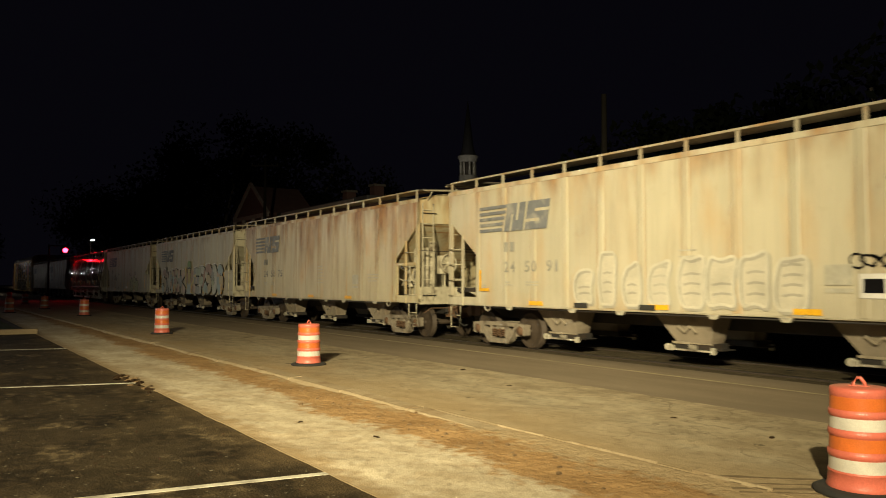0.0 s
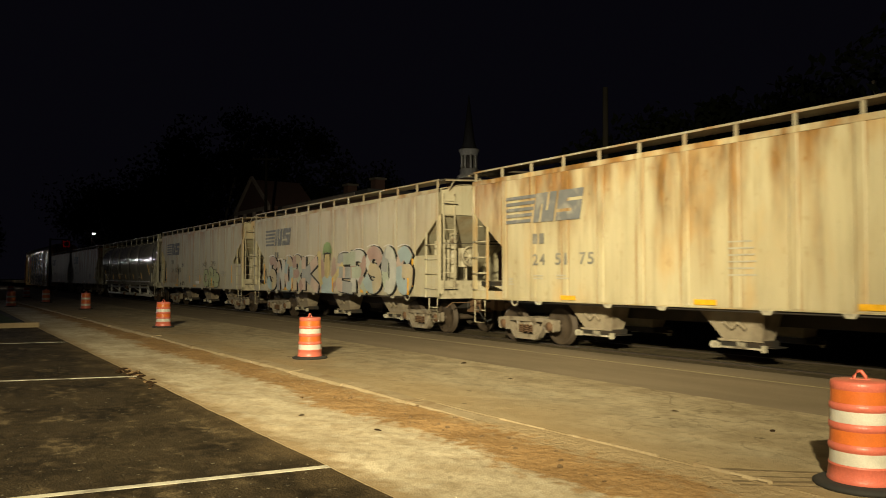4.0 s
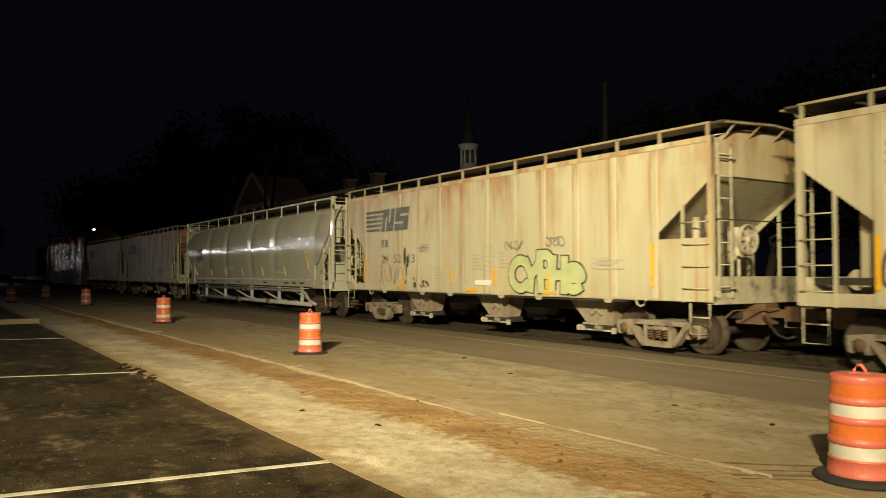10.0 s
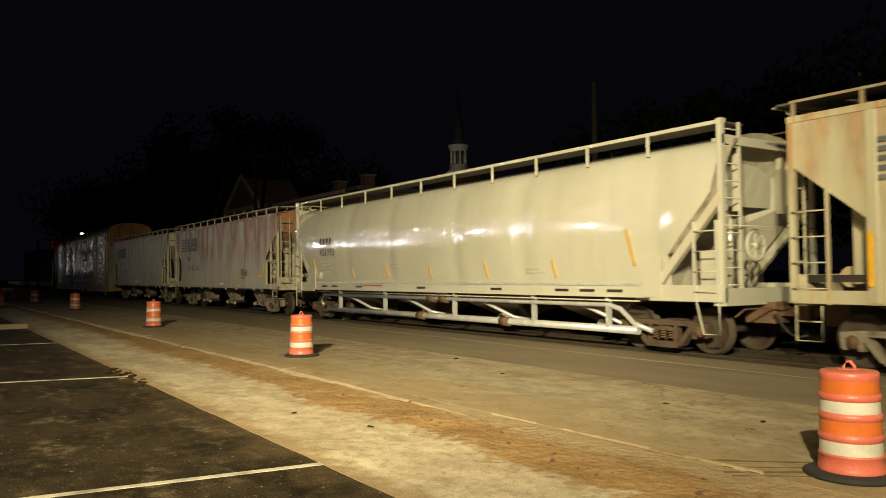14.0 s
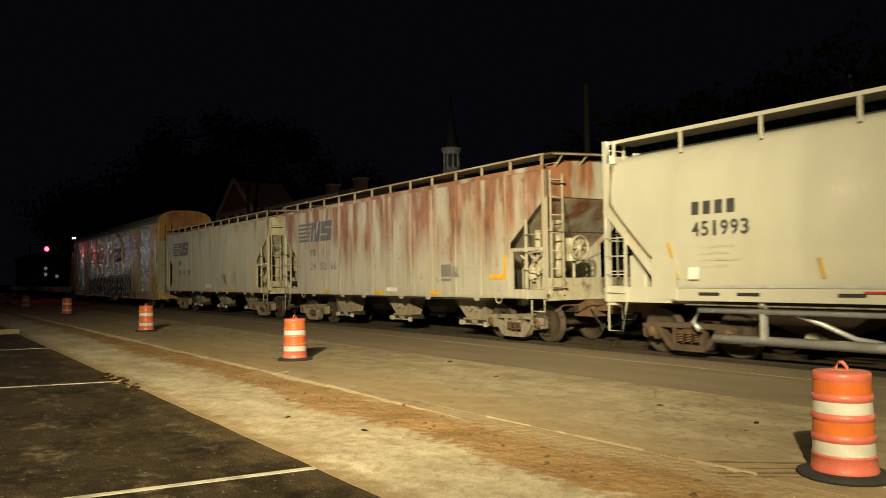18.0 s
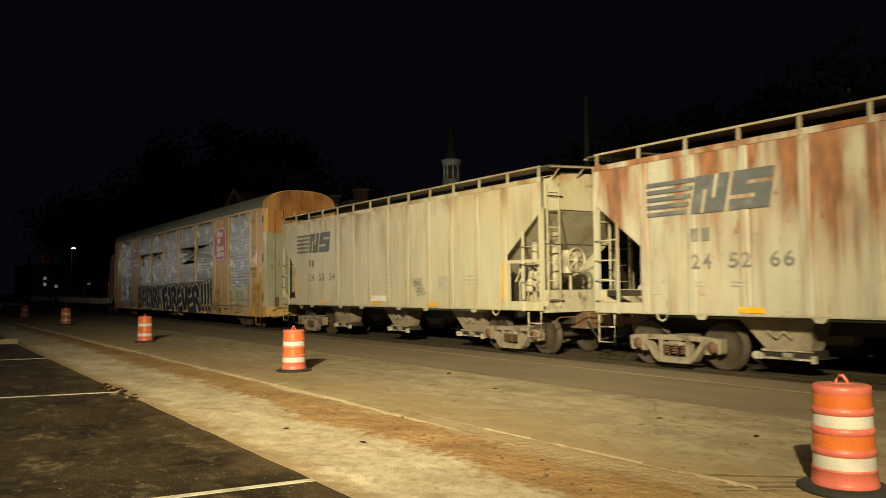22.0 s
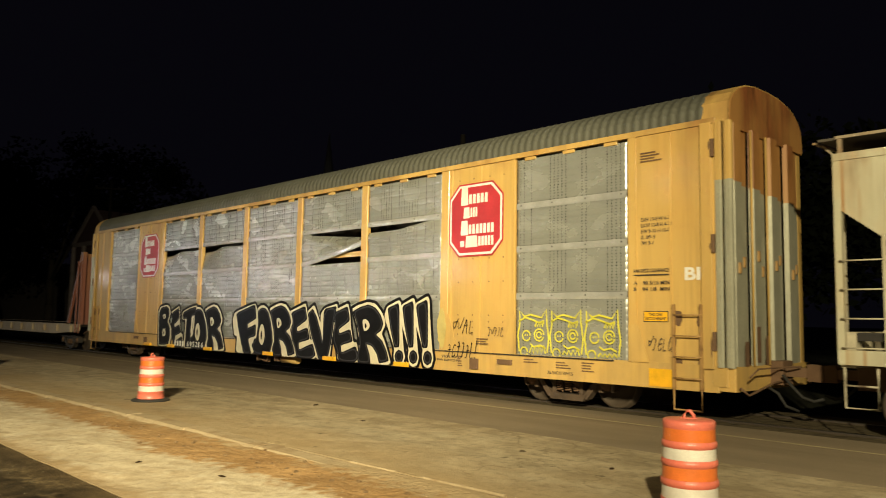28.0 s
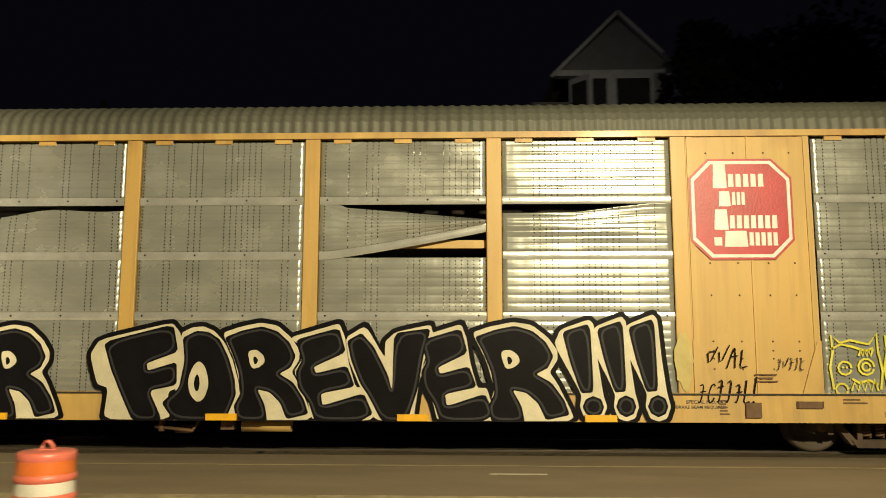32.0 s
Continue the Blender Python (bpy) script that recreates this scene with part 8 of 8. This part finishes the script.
# far lit shopfront and dark blocks
shop = house(-150, -128, 30.8, 43, 9, "far shopfront with an orange sign and white lit window", M["wall_dark"], M["roof_dark"], "shop")
part("sign", Shape().lathe([(0.0, -0.1), (0.55, -0.06), (0.62, 0.0), (0.62, 0.08)], 20, "y", (-136.6, 30.7, 5.9)), M["sign_orange"], shop, "glowing round orange sign")
for x, z, w, h in ((-137.3, 3.9, 0.35, 1.4), (-136.5, 4.2, 0.5, 0.7), (-135.7, 3.7, 0.3, 1.2), (-137.9, 1.6, 0.3, 1.1), (-134.4, 1.3, 0.9, 0.8), (-133.0, 1.2, 0.6, 0.9), (-131.6, 1.3, 0.7, 0.7)):
    part("window", Shape().box(x, x + w, 30.66, 30.74, z, z + h), M["window_warm"], shop, "warm shop window")
part("window", Shape().box(-136.4, -134.9, 30.66, 30.74, 1.5, 3.0), M["window_white"], shop, "bright white shop window")
part("awning", Shape().box(-138, -130, 29.8, 30.8, 3.3, 3.45), M["wall_dark"], shop)
block = house(-200, -170, 20, 40, 7, "dark far building with a few dim windows", M["wall_dark"], M["roof_dark"], "far_building")
for k, (y, z) in enumerate(((22, 3.0), (22, 4.2), (24, 2.6), (30, 3.2), (34, 2.8))):
    part("window", Shape().box(-169.98, -169.9, y, y + 0.5, z, z + 0.6), M["window_dim"], block)
backs = house(-215, -190, -30, 12, 6, "dark low building closing the far end of the lot", M["wall_dark"], M["roof_dark"], "far_building")
rear = house(-40, 40, -42, -34, 6, "plain dark wall closing the parking lot", M["wall_dark"], M["roof_dark"], "rear_building")

# pickup truck waiting on the road, tail lamps on
pickup = thing("pickup_truck", "pale pickup truck with glowing red tail lamps", "pickup truck", "", "", pose(-71.5, 1.0, 0, 0, 0, 70))
part("body", Shape().slab([(-2.7, 0.45), (2.6, 0.45), (2.7, 0.75), (2.6, 1.05), (1.2, 1.15), (-0.7, 1.15), (-2.7, 1.12)], -0.95, 0.95), M["car_white"], pickup)
cab = part("cab", Shape().quadbox([(-0.7, -0.88, 1.15), (1.25, -0.88, 1.15), (1.25, 0.88, 1.15), (-0.7, 0.88, 1.15)], [(-0.5, -0.72, 1.82), (0.55, -0.72, 1.82), (0.55, 0.72, 1.82), (-0.5, 0.72, 1.82)]), M["car_white"], pickup)
part("side_window", Shape().quadbox([(-0.55, -0.885, 1.22), (0.95, -0.885, 1.22), (0.95, -0.86, 1.22), (-0.55, -0.86, 1.22)], [(-0.45, -0.75, 1.74), (0.55, -0.75, 1.74), (0.55, -0.73, 1.74), (-0.45, -0.73, 1.74)]), M["glass_dark"], cab)
for x in (-1.75, 1.75):
    for y in (-0.85, 0.85):
        w = part("wheel", Shape().lathe([(0.2, -0.11), (0.34, -0.12), (0.37, -0.08), (0.37, 0.08), (0.34, 0.12), (0.2, 0.11)], 20, "y", (x, y, 0.37)), M["rubber"], pickup)
        part("rim", Shape().lathe([(0.0, -0.09), (0.2, -0.10), (0.2, 0.10), (0.0, 0.09)], 16, "y", (x, y, 0.37)), M["steel_dusty"], w)
for y in (-0.82, 0.72):
    part("tail_lamp", Shape().box(-2.74, -2.66, y, y + 0.12, 0.75, 1.05), M["tail_glow"], pickup)
part("brake_lamp", Shape().box(-0.72, -0.66, -0.2, 0.2, 1.76, 1.80), M["tail_glow"], pickup)
part("bumper", Shape().box(-2.85, -2.68, -0.9, 0.9, 0.42, 0.6, 0.03), M["steel_dusty"], pickup)

# level-crossing signal on a bracket over the lane; its lamp head turns like a beacon
signal = thing("crossing_signal", "level-crossing signal on a tall bracket with a flashing red lamp", "signal")
part("mast", Shape().tube([(-86.6, 9.9, 0), (-86.6, 9.9, 5.6)], 0.09, 10), M["steel_dark"], signal)
part("bracket_arm", Shape().tube([(-86.6, 9.9, 5.5), (-86.6, 11.6, 5.5)], 0.06, 8), M["steel_dark"], signal)
part("foot", Shape().box(-86.9, -86.3, 9.6, 10.2, -0.02, 0.25, 0.05), M["kerb"], signal)
# added black box: blocks the red light while the lens is turned away
hood = Shape().box(-0.52, -0.48, -0.34, 0.34, -0.34, 0.34)
for y0, y1, z0, z1 in ((-0.36, -0.34, -0.36, 0.36), (0.34, 0.36, -0.36, 0.36), (-0.34, 0.34, -0.36, -0.34), (-0.34, 0.34, 0.34, 0.36)):
    hood.box(-0.52, 0.12, y0, y1, z0, z1)
part("hood", hood, M["blocker_black"], signal, at=pose(-86.4, 11.35, 5.05))
head = part("lamp_head", Shape().tube([(-0.18, 0, 0), (0.10, 0, 0)], 0.25, 14).box(-0.03, 0.03, -0.03, 0.03, 0.2, 0.45), M["steel_dark"], signal, at=pose(-86.4, 11.35, 5.05))
part("red_lens", Shape().lathe([(0.0, 0.20), (0.14, 0.18), (0.24, 0.11)], 14, "x"), M["red_lens"], head, "bright red lens")


# ---- motion of the train ----
TRAVEL = [(0, 0.0), (1, 4.51), (2, 8.98), (3.5, 15.57), (5, 22.07), (6, 26.40), (7, 30.73), (8, 35.05), (9, 39.36), (10, 43.63), (11, 47.86), (12, 52.06), (13, 56.23),
          (14, 60.37), (15.5, 66.46), (17, 72.58), (18, 76.75), (19, 80.92), (20, 85.06), (21, 89.17), (22, 93.30), (23, 97.41), (24, 101.49), (25, 105.52), (26, 109.52),
          (27.5, 115.51), (29, 121.47), (30, 125.37), (31, 129.25), (32, 133.17)]


ON = ((0, 0.42), (0.95, 1.48), (2.12, 2.62), (3.3, 3.8), (4.45, 4.8), (10.85, 11.3), (16.88, 17.45), (18.02, 18.6), (19.2, 19.72), (20.35, 20.75), (21.35, 21.75), (22.3, 22.7), (23.3, 23.7), (24.25, 24.7), (25.25, 25.5), (26.0, 26.3), (27.2, 27.6))


def motions():
    for car, centre in CARS:
        walk(car, [(t, pose(centre + d, TRACK_Y, RAIL_Z)) for t, d in TRAVEL])
    # the signal's lamp head: turned to the viewer while it is lit, away between the flashes
    rows = []
    for a, b in ON:
        for t, turn in ((a - 0.2, 180), (a - 0.133, 120), (a - 0.067, 60), (a, 0), (b, 0), (b + 0.067, 60), (b + 0.133, 120), (b + 0.2, 180)):
            if t >= 0 and (not rows or t > rows[-1][0] + 0.03):
                rows.append((t, pose(-86.4, 11.35, 5.05, 0, 0, turn)))
    walk(head, rows + [(32.0, pose(-86.4, 11.35, 5.05, 0, 0, 180))])
    ts, ds = zip(*TRAVEL)
    times = [k * 4 / 30 for k in range(241)]
    turns = [math.degrees(np.interp(t, ts, ds) / WHEEL_R) for t in times]
    rows = [(t, Euler((0, radians(a), 0)).to_matrix().to_4x4()) for t, a in zip(times, turns)]
    for w, dx in SPIN:
        walk(w, [(t, Matrix.Translation((dx, 0, WHEEL_R)) @ m) for t, m in rows])


motions()
